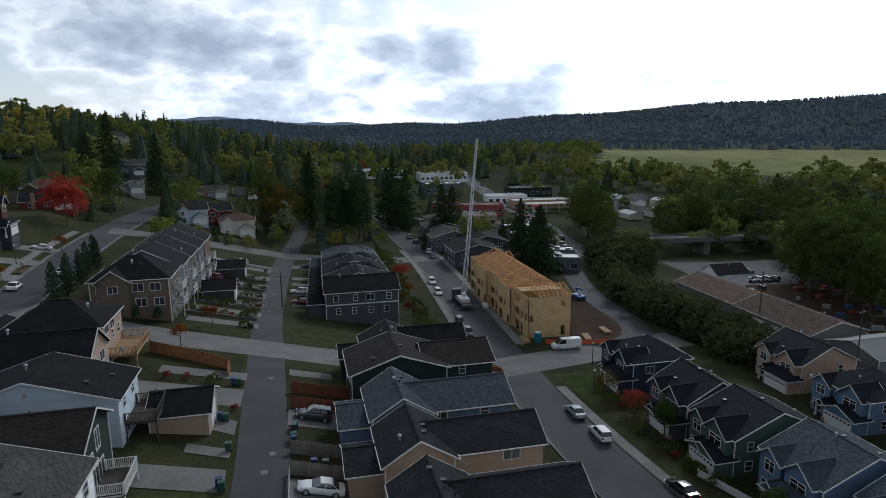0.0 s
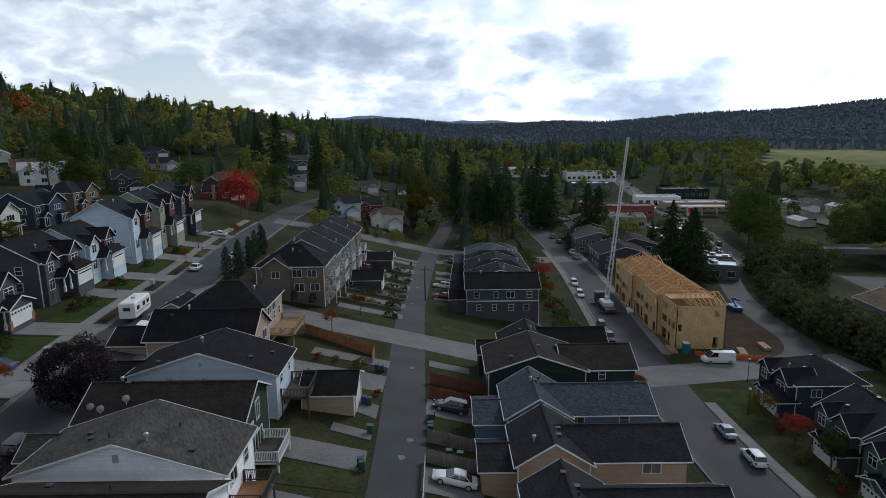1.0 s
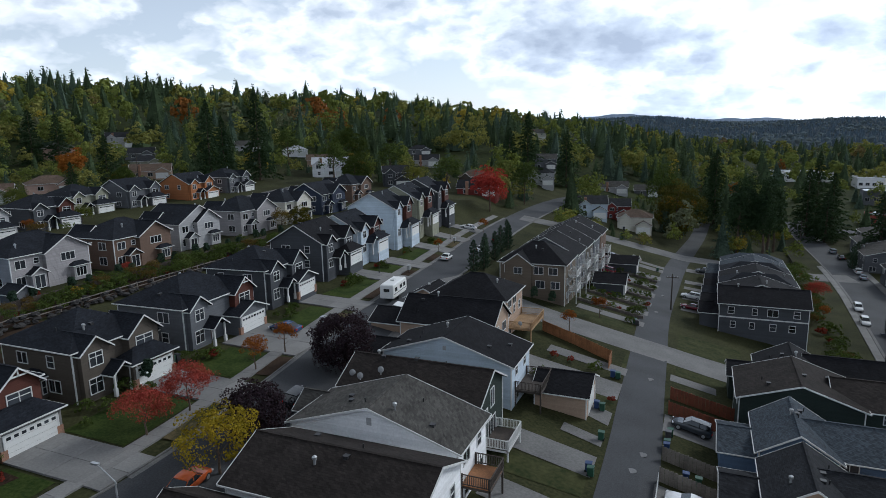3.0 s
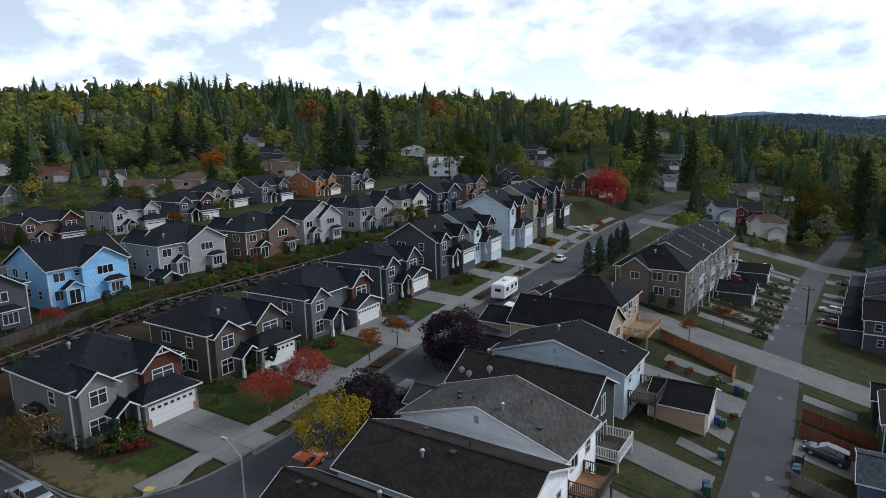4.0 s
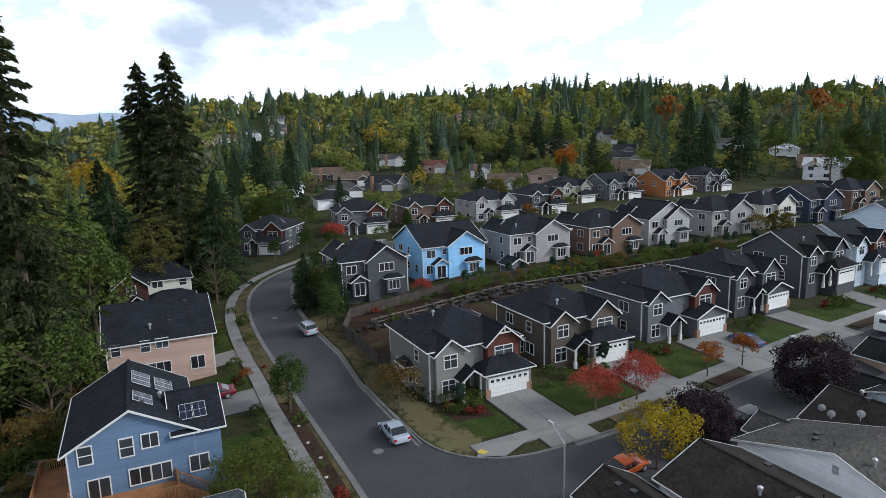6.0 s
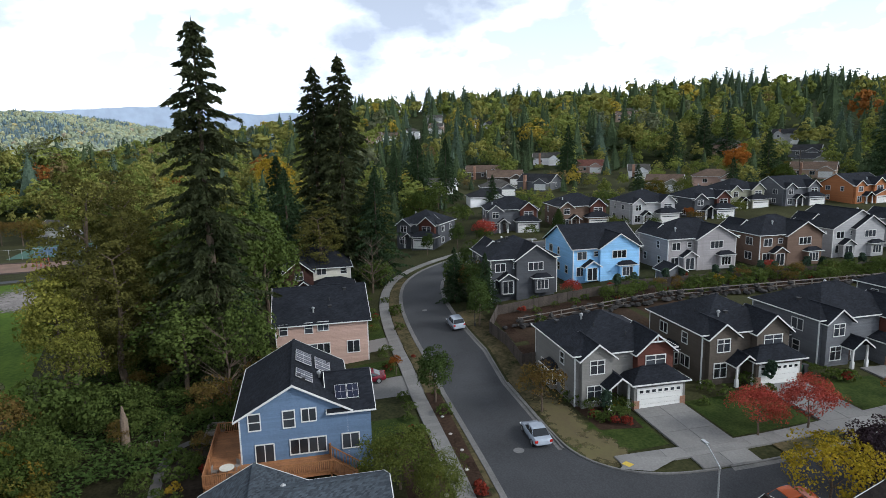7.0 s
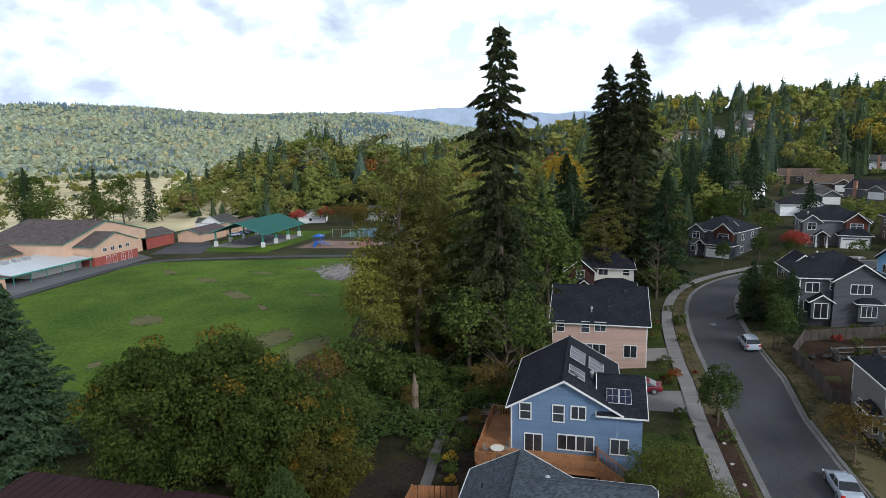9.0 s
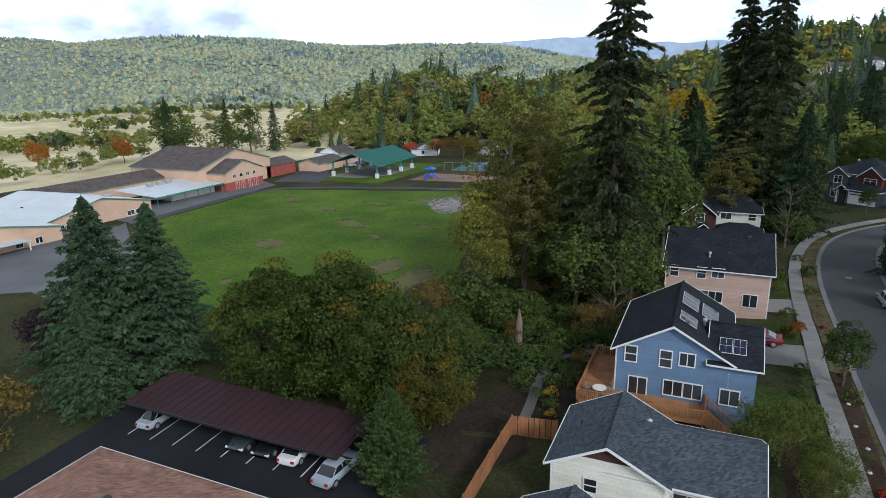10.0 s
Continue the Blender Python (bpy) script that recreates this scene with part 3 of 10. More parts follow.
def put_window(house, vol, face, u, z, w=1.0, h=1.3, style="slide", name="window"):
    x0, x1, y0, y1 = vol[:4]
    x, y = {"S": (u, y0), "N": (u, y1), "E": (x1, u), "W": (x0, u)}[face]
    fr, pn = window_mesh(w, h, style)
    if math.hypot(*house.matrix_basis.translation.xy) > 175:
        # far windows: frame and glass as one piece
        if pn.name not in FARWIN:
            k = len(fr.vertices)
            FARWIN[pn.name] = mesh_from("window", [tuple(v.co) for v in fr.vertices] + [tuple(v.co) for v in pn.vertices],
                                        [tuple(p.vertices) for p in fr.polygons] + [tuple(i + k for i in p.vertices) for p in pn.polygons],
                                        [fr.materials[0], pn.materials[0]], [0] * len(fr.polygons) + [1] * len(pn.polygons))
        return part(name, FARWIN[pn.name], None, house, m=pose(x, y, z, 0, 0, FACE[face]))
    o = part(name, fr, None, house, m=pose(x, y, z, 0, 0, FACE[face]))
    part("pane", pn, None, o)
    return o


GAR = {}


def put_garage_door(house, vol, face, u, w=4.9, h=2.2, z=0.0, lights=True):
    near = math.hypot(*house.matrix_basis.translation.xy) < 118
    key = (w, h, lights, near)
    if key not in GAR:
        rows = [box(-w / 2, w / 2, -0.04, 0.03, i * h / 4 + 0.015, (i + 1) * h / 4 - 0.015) for i in range(4)]
        n = max(2, int(w / 0.62))
        pan = [box(-w / 2 + w * (k + 0.5) / n - 0.2, -w / 2 + w * (k + 0.5) / n + 0.2, -0.055, -0.03, h * 0.81, h * 0.94) for k in range(n)]
        trim = join(box(-w / 2 - 0.14, -w / 2, -0.07, 0.02, 0, h + 0.14), box(w / 2, w / 2 + 0.14, -0.07, 0.02, 0, h + 0.14), box(-w / 2, w / 2, -0.07, 0.02, h, h + 0.14))
        GAR[key] = (mesh_from("garage_door", *join(*rows), GARAGE), [mesh_from("pane", *p, GLASSY) for p in (pan if near else [box(-w / 2 + 0.15, w / 2 - 0.15, -0.05, -0.03, h * 0.83, h * 0.92)])] if lights else [], mesh_from("door_frame", *trim, WHITE))
    x0, x1, y0, y1 = vol[:4]
    x, y = {"S": (u, y0), "N": (u, y1), "E": (x1, u), "W": (x0, u)}[face]
    d, panes, tr = GAR[key]
    o = part("garage_door", d, None, house, "white panelled garage door", pose(x, y, z, 0, 0, FACE[face]))
    for p in panes:
        part("pane", p, None, o)
    part("door_frame", tr, None, o)


DOORM = {}


def put_door(house, vol, face, u, z=0.0, col=(0.05, 0.03, 0.025)):
    if col not in DOORM:
        m = mat("door_%d" % len(DOORM), col, 0.5, 0.1)
        g = join(box(-0.46, 0.46, -0.05, 0.02, 0, 2.05), box(-0.34, 0.34, -0.065, -0.04, 1.2, 1.9), box(-0.34, 0.34, -0.065, -0.04, 0.2, 1.0))
        DOORM[col] = (mesh_from("door", *g, m), mesh_from("door_frame", *join(box(-0.58, -0.46, -0.06, 0.02, 0, 2.17), box(0.46, 0.58, -0.06, 0.02, 0, 2.17), box(-0.46, 0.46, -0.06, 0.02, 2.05, 2.17)), WHITE))
    x0, x1, y0, y1 = vol[:4]
    x, y = {"S": (u, y0), "N": (u, y1), "E": (x1, u), "W": (x0, u)}[face]
    o = part("door", DOORM[col][0], None, house, m=pose(x, y, z, 0, 0, FACE[face]))
    part("door_frame", DOORM[col][1], None, o)


VENT = mesh_from("roof_vent", *join(tube((0, 0, -0.3), (0, 0, 0.45), 0.11), tube((0, 0, 0.42), (0, 0, 0.6), 0.2), tube((0, 0, 0.6), (0, 0, 0.72), 0.2, 0.04)), STEEL)
VENTBOX = mesh_from("roof_vent", *join(box(-0.2, 0.2, -0.2, 0.2, -0.2, 0.16), box(-0.24, 0.24, -0.24, 0.24, 0.16, 0.2)), DARK)
PIPE = mesh_from("vent_pipe", *tube((0, 0, -0.3), (0, 0, 0.4), 0.06), DARK)


def roof_height(vol, x, y):
    x0, x1, y0, y1, z0, ze, kind, rise = vol[:8]
    if kind == "y":
        return ze + 0.14 + rise * (1 - abs(x - (x0 + x1) / 2) / ((x1 - x0) / 2))
    if kind == "x":
        return ze + 0.14 + rise * (1 - abs(y - (y0 + y1) / 2) / ((y1 - y0) / 2))
    if kind == "h":
        k = min(x1 - x0, y1 - y0) / 2 + 0.4
        return ze + 0.1 + rise * min(1, (min(x - x0, x1 - x, y - y0, y1 - y) + 0.4) / k)
    return ze + 0.1 + rise * (y - y0) / (y1 - y0)


def build_house(m, label, vols, trim=WHITE, corner=True, vents=3, seed=1, category="house", group=""):
    """vols: (x0, x1, y0, y1, z0, eave, roof kind, rise, wall material, roof material). The first is the main body."""
    house = thing("house", label, category, m, group)
    rnd = random.Random(seed)
    corner = corner and math.hypot(*m.translation.xy) < 150
    for i, vol in enumerate(vols):
        x0, x1, y0, y1, z0, ze, kind, rise, wm, rm = vol[:10]
        if kind == "x":
            body, roof, fas, ridge = (flip(g) if g else None for g in gable_geo(y0, y1, x0, x1, z0, ze, rise))
        elif kind == "y":
            body, roof, fas, ridge = gable_geo(x0, x1, y0, y1, z0, ze, rise)
        elif kind == "h":
            body, roof, fas, ridge = hip_geo(x0, x1, y0, y1, z0, ze, rise)
        else:
            body, roof, fas, ridge = shed_geo(x0, x1, y0, y1, z0, ze, rise)
        if wm is not None:
            part("wall", body, wm, house)
        else:
            for px in (x0 + 0.12, x1 - 0.12):
                part("porch_post", join(box(px - 0.1, px + 0.1, y0 + 0.02, y0 + 0.22, z0, ze), box(px - 0.17, px + 0.17, y0 - 0.05, y0 + 0.29, z0, z0 + 0.9)), trim, house)
        rp = part("roof", roof, rm, house)
        if ridge and corner:
            part("ridge_cap", ridge, rm, rp)
        part("fascia", fas, trim, house)
        if corner and i < 1 and wm is not None and kind in "xyh":
            e, b = 0.03, 0.1
            for cx, sx in ((x0, 1), (x1, -1)):
                for cy, sy in ((y0, 1), (y1, -1)):
                    xa, xb = sorted((cx - sx * e, cx + sx * b))
                    ya, yb = sorted((cy - sy * e, cy + sy * b))
                    part("corner_board", box(xa, xb, ya, yb, max(z0, -3.2), ze - 0.05), trim, house)
    v = vols[0]
    for k in range(vents):
        px, py = rnd.uniform(v[0] + 1.5, v[1] - 1.5), rnd.uniform(v[2] + 1.2, v[3] - 1.2)
        part("roof_vent" if k else "flue", (VENT if k == 0 else VENTBOX if k % 2 else PIPE), None, house, m=pose(px, py, roof_height(v, px, py)))
    return house


def auto_windows(house, vol, faces, floors, rnd, per=3.2, sizes=((1.0, 1.25, "hung"), (1.7, 1.3, "slide"), (1.5, 1.2, "slide"), (0.8, 1.2, "hung"))):
    x0, x1, y0, y1 = vol[:4]
    at = house.matrix_basis.translation
    for fc in faces:
        out = house.matrix_basis.to_3x3() @ Vector({"S": (0, -1, 0), "N": (0, 1, 0), "E": (1, 0, 0), "W": (-1, 0, 0)}[fc])
        if at.xy.length > 125 and out.xy.dot(at.xy.normalized()) > 0.2:
            continue
        a, b = (x0, x1) if fc in "SN" else (y0, y1)
        n = max(1, int((b - a - 1.0) / per))
        for z in floors:
            for k in range(n):
                if rnd.random() < 0.14:
                    continue
                w, h, st = rnd.choice(sizes)
                u = a + 0.6 + (b - a - 1.2) * (k + 0.5) / n + rnd.uniform(-0.35, 0.35)
                u = min(max(u, a + w / 2 + 0.35), b - w / 2 - 0.35)
                put_window(house, vol, fc, u, z, w, h, st)



def lap_boards(house, vol, face, z0, material, u0=None, u1=None, step_=0.19):
    """Boards of lap siding on one face, each a wedge that laps over the one below, cut to the gable's slope."""
    x0, x1, y0, y1, _, ze, kind, rise = vol[:8]
    a, b = (x0, x1) if face in "SN" else (y0, y1)
    gab = (kind == "y") == (face in "SN") and kind in "xy"
    z = z0
    for o in house.children:
        # windows stand proud of the boards
        if o.name.split(".")[0] in ("window", "patio_door", "gable_vent") and abs((o.location.y - y0) if face == "S" else (o.location.x - x1)) < 0.02:
            o.location += Vector((0, -0.04, 0)) if face == "S" else Vector((0.04, 0, 0))
    while z < ze + (rise if gab else 0) - 0.45:
        cut = max(0.0, (z + step_ - ze) / rise * (b - a) / 2) if gab else 0.0
        ua, ub = max(a + cut, a if u0 is None else u0), min(b - cut, b if u1 is None else u1)
        if ub - ua > 0.3 and (gab or z + step_ < ze):
            v = [(u, o, h) for u in (ua, ub) for o, h in ((0.01, z), (-0.034, z), (-0.012, z + step_), (0.01, z + step_))]
            m = {"S": pose(0, y0, 0), "E": pose(x1, 0, 0, 0, 0, 90)}[face]
            part("siding_board", (v, [(0, 1, 2, 3), (7, 6, 5, 4), (0, 4, 5, 1), (1, 5, 6, 2), (2, 6, 7, 3), (3, 7, 4, 0)]), material, house, m=m)
        z += step_


NAVY = shingle("charcoal", (0.015, 0.017, 0.022))
BLACKROOF = shingle("black", (0.012, 0.012, 0.014))
BROWNROOF = shingle("brown_black", (0.025, 0.021, 0.019))
GREYROOF = shingle("grey", (0.064, 0.061, 0.056))
BLUEGREYROOF = mat("shingle_slate", (0.050, 0.060, 0.072), 0.88, 0.12, 9.0, 0.4, 1.0, lap=0.07, dist=0.03, spec=0.10, tab=0.2, tone=0.34)
REDSHAKE = siding("russet_shingle", (0.075, 0.026, 0.018), 0.14)


def craft(x, y, yaw, wall, label, w=10.5, d=12.5, h=5.5, rise=2.9, kind="h", roof=None, gable=None, flipx=False, seed=1, z=None, rear=False, gar=4.9, trim=WHITE, tall=False, group="houses of the estate"):
    """A two-storey estate house, front towards -y of its own frame, with a garage, cross gables and a porch."""
    rnd = random.Random(seed)
    roof = roof or NAVY
    gable = gable or wall
    s = -1 if flipx else 1
    z = tz(x, y) if z is None else z
    zb = -4.0

    def sx(a, b):
        return (a, b) if s > 0 else (-b, -a)

    f, bk = -d / 2, d / 2
    gx0, gx1 = sx(w / 2 - gar - 0.9, w / 2)
    vols = [(-w / 2, w / 2, f + 1.6, bk, zb, h, kind, rise, wall, roof),
            (gx0, gx1, f - 1.0, f + 1.8, zb, 2.75, "h" if rnd.random() < 0.6 else "y", 1.25, wall, roof),
            (*sx(w / 2 - 4.6, w / 2 - 0.5), f + 0.6, f + 5.0, 2.7, h + 0.1, "y", 1.75, gable, roof),
            (*sx(-w / 2 + 0.5, -w / 2 + 3.9), f + 0.9, f + 5.0, zb, h - 0.1, "y", 1.35, wall, roof),
            (*sx(-w / 2 + 2.9, -w / 2 + 5.2), f - 0.6, f + 1.8, -0.1, 2.6, "y", 0.9, None, roof)]
    if rear:
        vols.append((*sx(-w / 2 + 0.8, 1.6), bk - 4, bk + 0.9, zb, h, "y", 2.2, wall, roof))
        vols.append((*sx(-w / 2 + 1.8, -w / 2 + 4.4), bk + 0.85, bk + 1.7, 0.1, 2.5, "h", 0.6, wall, roof))
        vols.append((*sx(1.9, 4.3), bk - 0.5, bk + 1.1, 0.1, 2.6, "y", 0.8, wall, roof))
    near = math.hypot(x, y) < 115
    if near:
        vols.append((*sx(-w / 2 - 0.75, -w / 2 + 0.1), -0.3, 1.9, 0.1, 2.5, "h", 0.65, wall, roof))
    hs = build_house(pose(x, y, z, 0, 0, yaw), label, vols, trim, vents=5, seed=seed, group=group)
    g = vols[1]
    put_garage_door(hs, g, "S", (gx0 + gx1) / 2, gar)
    u = vols[2]
    put_window(hs, u, "S", (u[0] + u[1]) / 2, h - 1.1, 2.2, 1.35, "grid")
    lf = vols[3]
    put_window(hs, lf, "S", (lf[0] + lf[1]) / 2, h - 1.2, 1.5, 1.4, "grid")
    put_window(hs, lf, "S", (lf[0] + lf[1]) / 2 - s * 0.3, 1.45, 1.5, 1.6, "grid")
    put_door(hs, vols[0], "S", s * (-w / 2 + 4.4), 0.05)
    auto_windows(hs, vols[0], "EW", (1.5, 4.2), rnd, 3.6)
    if rear:
        r = vols[5]
        put_window(hs, r, "N", (r[0] + r[1]) / 2, 4.3, 2.4, 1.2, "triple")
        b2 = vols[6]
        put_window(hs, b2, "N", (b2[0] + b2[1]) / 2, 1.45, 1.8, 1.4, "triple")
        b3 = vols[7]
        put_window(hs, b3, "N", (b3[0] + b3[1]) / 2, 1.2, 1.6, 2.0, "door", "patio_door")
        put_window(hs, vols[0], "N", s * (w / 2 - 1.6), 4.2, 1.6, 1.25, "slide")
        put_window(hs, vols[0], "N", s * (w / 2 - 4.2), 4.4, 0.8, 0.8, "hung")
        put_window(hs, vols[0], "N", s * (w / 2 - 1.4), 1.5, 1.4, 1.4, "slide")
    else:
        auto_windows(hs, vols[0], "N", (1.5, 4.2), rnd, 3.2)
        put_window(hs, vols[0], "N", 0.5, 1.05, 1.8, 2.0, "door", "patio_door")
    if near:
        bay = vols[-1]
        put_window(hs, bay, "W" if s > 0 else "E", 0.8, 1.35, 1.3, 1.5, "grid")
        put_window(hs, bay, "S", (bay[0] + bay[1]) / 2, 1.35, 0.4, 1.4, "hung")
    for cx in (gx0 + 0.28, gx1 - 0.28) if near else ():
        part("brick_pier", box(cx - 0.3, cx + 0.3, f - 1.08, f - 0.7, -0.3, 1.0), BRICK, hs)
    if gable is not wall and math.hypot(x, y) < 120:
        cx, ya = (u[0] + u[1]) / 2, u[2] - 0.3
        part("gable_brace", join(beam((cx - 0.75, ya, u[5] + 1.05), (cx + 0.75, ya, u[5] + 1.05), 0.1, 0.14), beam((cx, ya, u[5] + 0.98), (cx, ya, u[5] + 1.7), 0.1, 0.1)), WHITE, hs)
    return hs, vols


S_GREIGE = siding("greige", (0.17, 0.166, 0.155))
S_BROWN = siding("umber", (0.076, 0.064, 0.052))
S_GREY = siding("mid_grey", (0.108, 0.113, 0.124))
S_DGREY = siding("dark_grey", (0.06, 0.064, 0.072))
S_PALE = siding("pale_grey", (0.34, 0.34, 0.345))
S_WHITE = siding("white", (0.78, 0.78, 0.79))
S_SKY = siding("sky_blue", (0.24, 0.46, 0.72))
S_TAUPE = siding("taupe", (0.13, 0.085, 0.062))
S_LILAC = siding("lilac_grey", (0.28, 0.265, 0.27))
S_BLUE = siding("steel_blue", (0.105, 0.158, 0.245))
S_ICE = siding("ice_blue", (0.46, 0.53, 0.60))
S_TAN = siding("tan", (0.36, 0.26, 0.19))
S_PEACH = siding("peach_beige", (0.40, 0.275, 0.225))
S_CREAM = siding("cream", (0.55, 0.53, 0.46))
S_GREEN = siding("dark_green", (0.022, 0.032, 0.027))
S_SAGE = siding("sage", (0.06, 0.10, 0.078))
S_NAVY = siding("navy", (0.028, 0.038, 0.065))
S_ORANGE = siding("orange_brown", (0.33, 0.13, 0.05))
S_RED = siding("barn_red", (0.16, 0.03, 0.025))
S_OLIVE = siding("olive_beige", (0.24, 0.24, 0.18))

# row along the west side of the street (fronts to the east)
craft(-62.6, 31.8, 90, S_GREIGE, "greige two-storey corner house with charcoal roof and brown shingled gables", w=11.2, d=13, gable=REDSHAKE, seed=3)
craft(-63.6, 47.3, 90, S_BROWN, "umber two-storey house with charcoal roof beside a paved drive", w=10.8, d=12.5, seed=4)
craft(-65.0, 64.8, 92, S_GREY, "mid grey two-storey house with red-brown gables and a triple garage", w=13.5, d=12.5, gable=REDSHAKE, gar=5.0, seed=5)
craft(-67.5, 82.8, 94, S_DGREY, "dark grey two-storey house with white trim", w=11, d=12.5, seed=6)
craft(-69.6, 102.5, 95, S_DGREY, "dark grey house with a low charcoal roof", w=12, d=12.5, seed=7, roof=BLACKROOF, kind="x", rise=3.2)
craft(-70, 116, 95, S_ICE, "pale blue-grey two-storey house with white trim", w=10.5, d=12, kind="x", rise=3, gable=REDSHAKE, seed=8, roof=NAVY)
craft(-71, 133.5, 96, S_ICE, "tall pale blue-grey house with dark roof", w=11, d=13, h=7.4, kind="x", rise=3.2, gable=REDSHAKE, seed=9)
craft(-72, 148.5, 96, S_OLIVE, "tall olive-beige house with steep gables", w=11, d=13, h=7.4, kind="x", rise=3.2, gable=REDSHAKE, seed=10)
craft(-73, 163, 96, S_DGREY, "tall dark house with brown gables at the bend", w=10.5, d=13, h=7.4, kind="x", rise=3.2, gable=REDSHAKE, seed=11)
# terrace above them, seen from the garden side
TERR = dict(rear=True, group="houses on the terrace")
craft(-99.8, 33.5, -90, S_DGREY, "grey two-storey house with a white-trimmed bay over the garden", w=11.2, d=12.5, z=3.2, seed=21, **TERR)
craft(-102.8, 49, -90, S_SKY, "bright sky-blue two-storey house with white trim", w=12.2, d=14, z=3.8, seed=22, kind="x", rise=3.1, **TERR)
craft(-103.2, 68.3, -90, S_LILAC, "lilac-grey two-storey house with white trim", w=13.6, d=11.5, z=4, seed=23, **TERR)
craft(-102, 85.2, -90, S_TAUPE, "brown two-storey house with a garden gable", w=13, d=12.5, z=4, seed=24, **TERR)
craft(-104, 102, -90, S_PALE, "white-grey two-storey house with a dark roof", w=11.5, d=12, z=4.1, seed=25, kind="y", rise=3.2, **TERR)
craft(-103, 120, -90, S_LILAC, "mauve-grey two-storey house on the terrace", w=12.5, d=12, z=4.4, seed=26, **TERR)
craft(-103, 136, -90, S_CREAM, "cream two-storey house on the terrace", w=11, d=12, z=4.6, seed=27, **TERR)
craft(-103, 153, -90, S_NAVY, "slate-blue two-storey house on the terrace", w=12, d=12, z=4.9, seed=28, kind="x", **TERR)
craft(-108, 178, -90, S_TAUPE, "dark brown two-storey house under the trees", w=12, d=12, z=5.2, seed=29, **TERR)
# further row, fronts to the east
ROW3 = dict(group="houses of the upper street")
craft(-155, 51.5, 80, S_GREY, "grey house with a white garage and brown gable", w=13, z=4.2, gable=REDSHAKE, seed=31, **ROW3)
craft(-154, 69.5, 86, S_TAUPE, "dark house with brown gables and white trim", w=13, z=4.4, gable=REDSHAKE, seed=32, **ROW3)
craft(-153, 88.5, 90, S_PALE, "pale grey house with a charcoal roof", w=13, z=4.6, seed=33, **ROW3)
craft(-154, 106.5, 90, S_DGREY, "dark grey house with a red-brown gable", w=11.5, z=5.0, gable=REDSHAKE, seed=34, **ROW3)
craft(-163, 124, 92, S_OLIVE, "olive-beige house with white trim", w=12, z=5.8, seed=35, **ROW3)
craft(-160, 140, 92, S_GREY, "grey house with steep gables", w=12.5, z=6.2, kind="x", seed=36, **ROW3)
craft(-155, 158, 94, S_ORANGE, "orange-brown house with white gables", w=11.5, z=6.6, seed=37, kind="x", **ROW3)
craft(-155, 176, 94, S_GREY, "grey house with white trim at the end of the row", w=12, z=7, seed=38, **ROW3)
craft(-152.5, 28.5, 55, S_DGREY, "grey house with red-brown gables at the bend", w=11, z=2.0, gable=REDSHAKE, seed=39)

# ---- row houses between the west street and the alley ----
def house_at(label, vols, seed=1, z=0.0, vents=4, group="", trim=WHITE, category="house"):
    """Like build_house, with the volumes given in the place's own axes and heights."""
    x0, x1, y0, y1 = vols[0][:4]
    cx, cy = (x0 + x1) / 2, (y0 + y1) / 2
    loc = [(v[0] - cx, v[1] - cx, v[2] - cy, v[3] - cy, v[4] - z, v[5] - z, *v[6:]) for v in vols]
    return build_house(pose(cx, cy, z), label, loc, trim, seed=seed, vents=vents, group=group, category=category), loc


def deck(parent, x0, x1, y0, y1, z, ground_z, wood, rail, open_side="", label=""):
    """A raised deck with posts and a slatted railing, as parts of its house."""
    d = part("deck", box(x0 + 0.03, x1 - 0.03, y0 + 0.03, y1 - 0.03, z - 0.1, z - 0.04), wood, parent, label or "timber deck boards")
    if label and "russet" in label:
        n = int((x1 - x0) / 0.15)
        plank = mesh_from("deck_board", *box(0, (x1 - x0) / n - 0.012, y0, y1, -0.04, 0), wood)
        for k in range(n):
            part("deck_board", plank, None, d, m=pose(x0 + (x1 - x0) * k / n, 0, z))
    part("deck_frame", lattice([x0, x0 + 0.08, x1 - 0.08, x1], [y0, y0 + 0.08, y1 - 0.08, y1], lambda i, j: i != 1 or j != 1, 0.1, 0.3), rail, parent, m=pose(0, 0, z, -90) @ Matrix.Diagonal((1, 1, -1, 1)) if False else pose(0, 0, z, 0, 0, 0) @ Matrix(((1, 0, 0, 0), (0, 0, 1, 0), (0, -1, 0, 0), (0, 0, 0, 1))))
    for px in (x0 + 0.08, x1 - 0.08):
        for py in (y0 + 0.08, y1 - 0.08):
            part("deck_post", box(px - 0.08, px + 0.08, py - 0.08, py + 0.08, ground_z, z + 1.0), rail, parent)
    for side in "NSEW":
        if side in open_side:
            continue
        (ax, ay), (bx, by) = {"S": ((x0, y0), (x1, y0)), "N": ((x0, y1), (x1, y1)), "E": ((x1, y0), (x1, y1)), "W": ((x0, y0), (x0, y1))}[side]
        L = math.hypot(bx - ax, by - ay)
        k = max(3, int(L / 0.16))
        xs = [L * i / k + e for i in range(k + 1) for e in (-0.025, 0.025)]
        part("railing", lattice(xs, [0.05, 0.13, 0.94, 1.02], lambda i, j: i % 2 == 0 or j != 1, -0.035, 0.035), rail, parent, m=pose(ax, ay, z, 0, 0, math.degrees(math.atan2(by - ay, bx - ax))))


def rng(k):
    return random.Random(k)


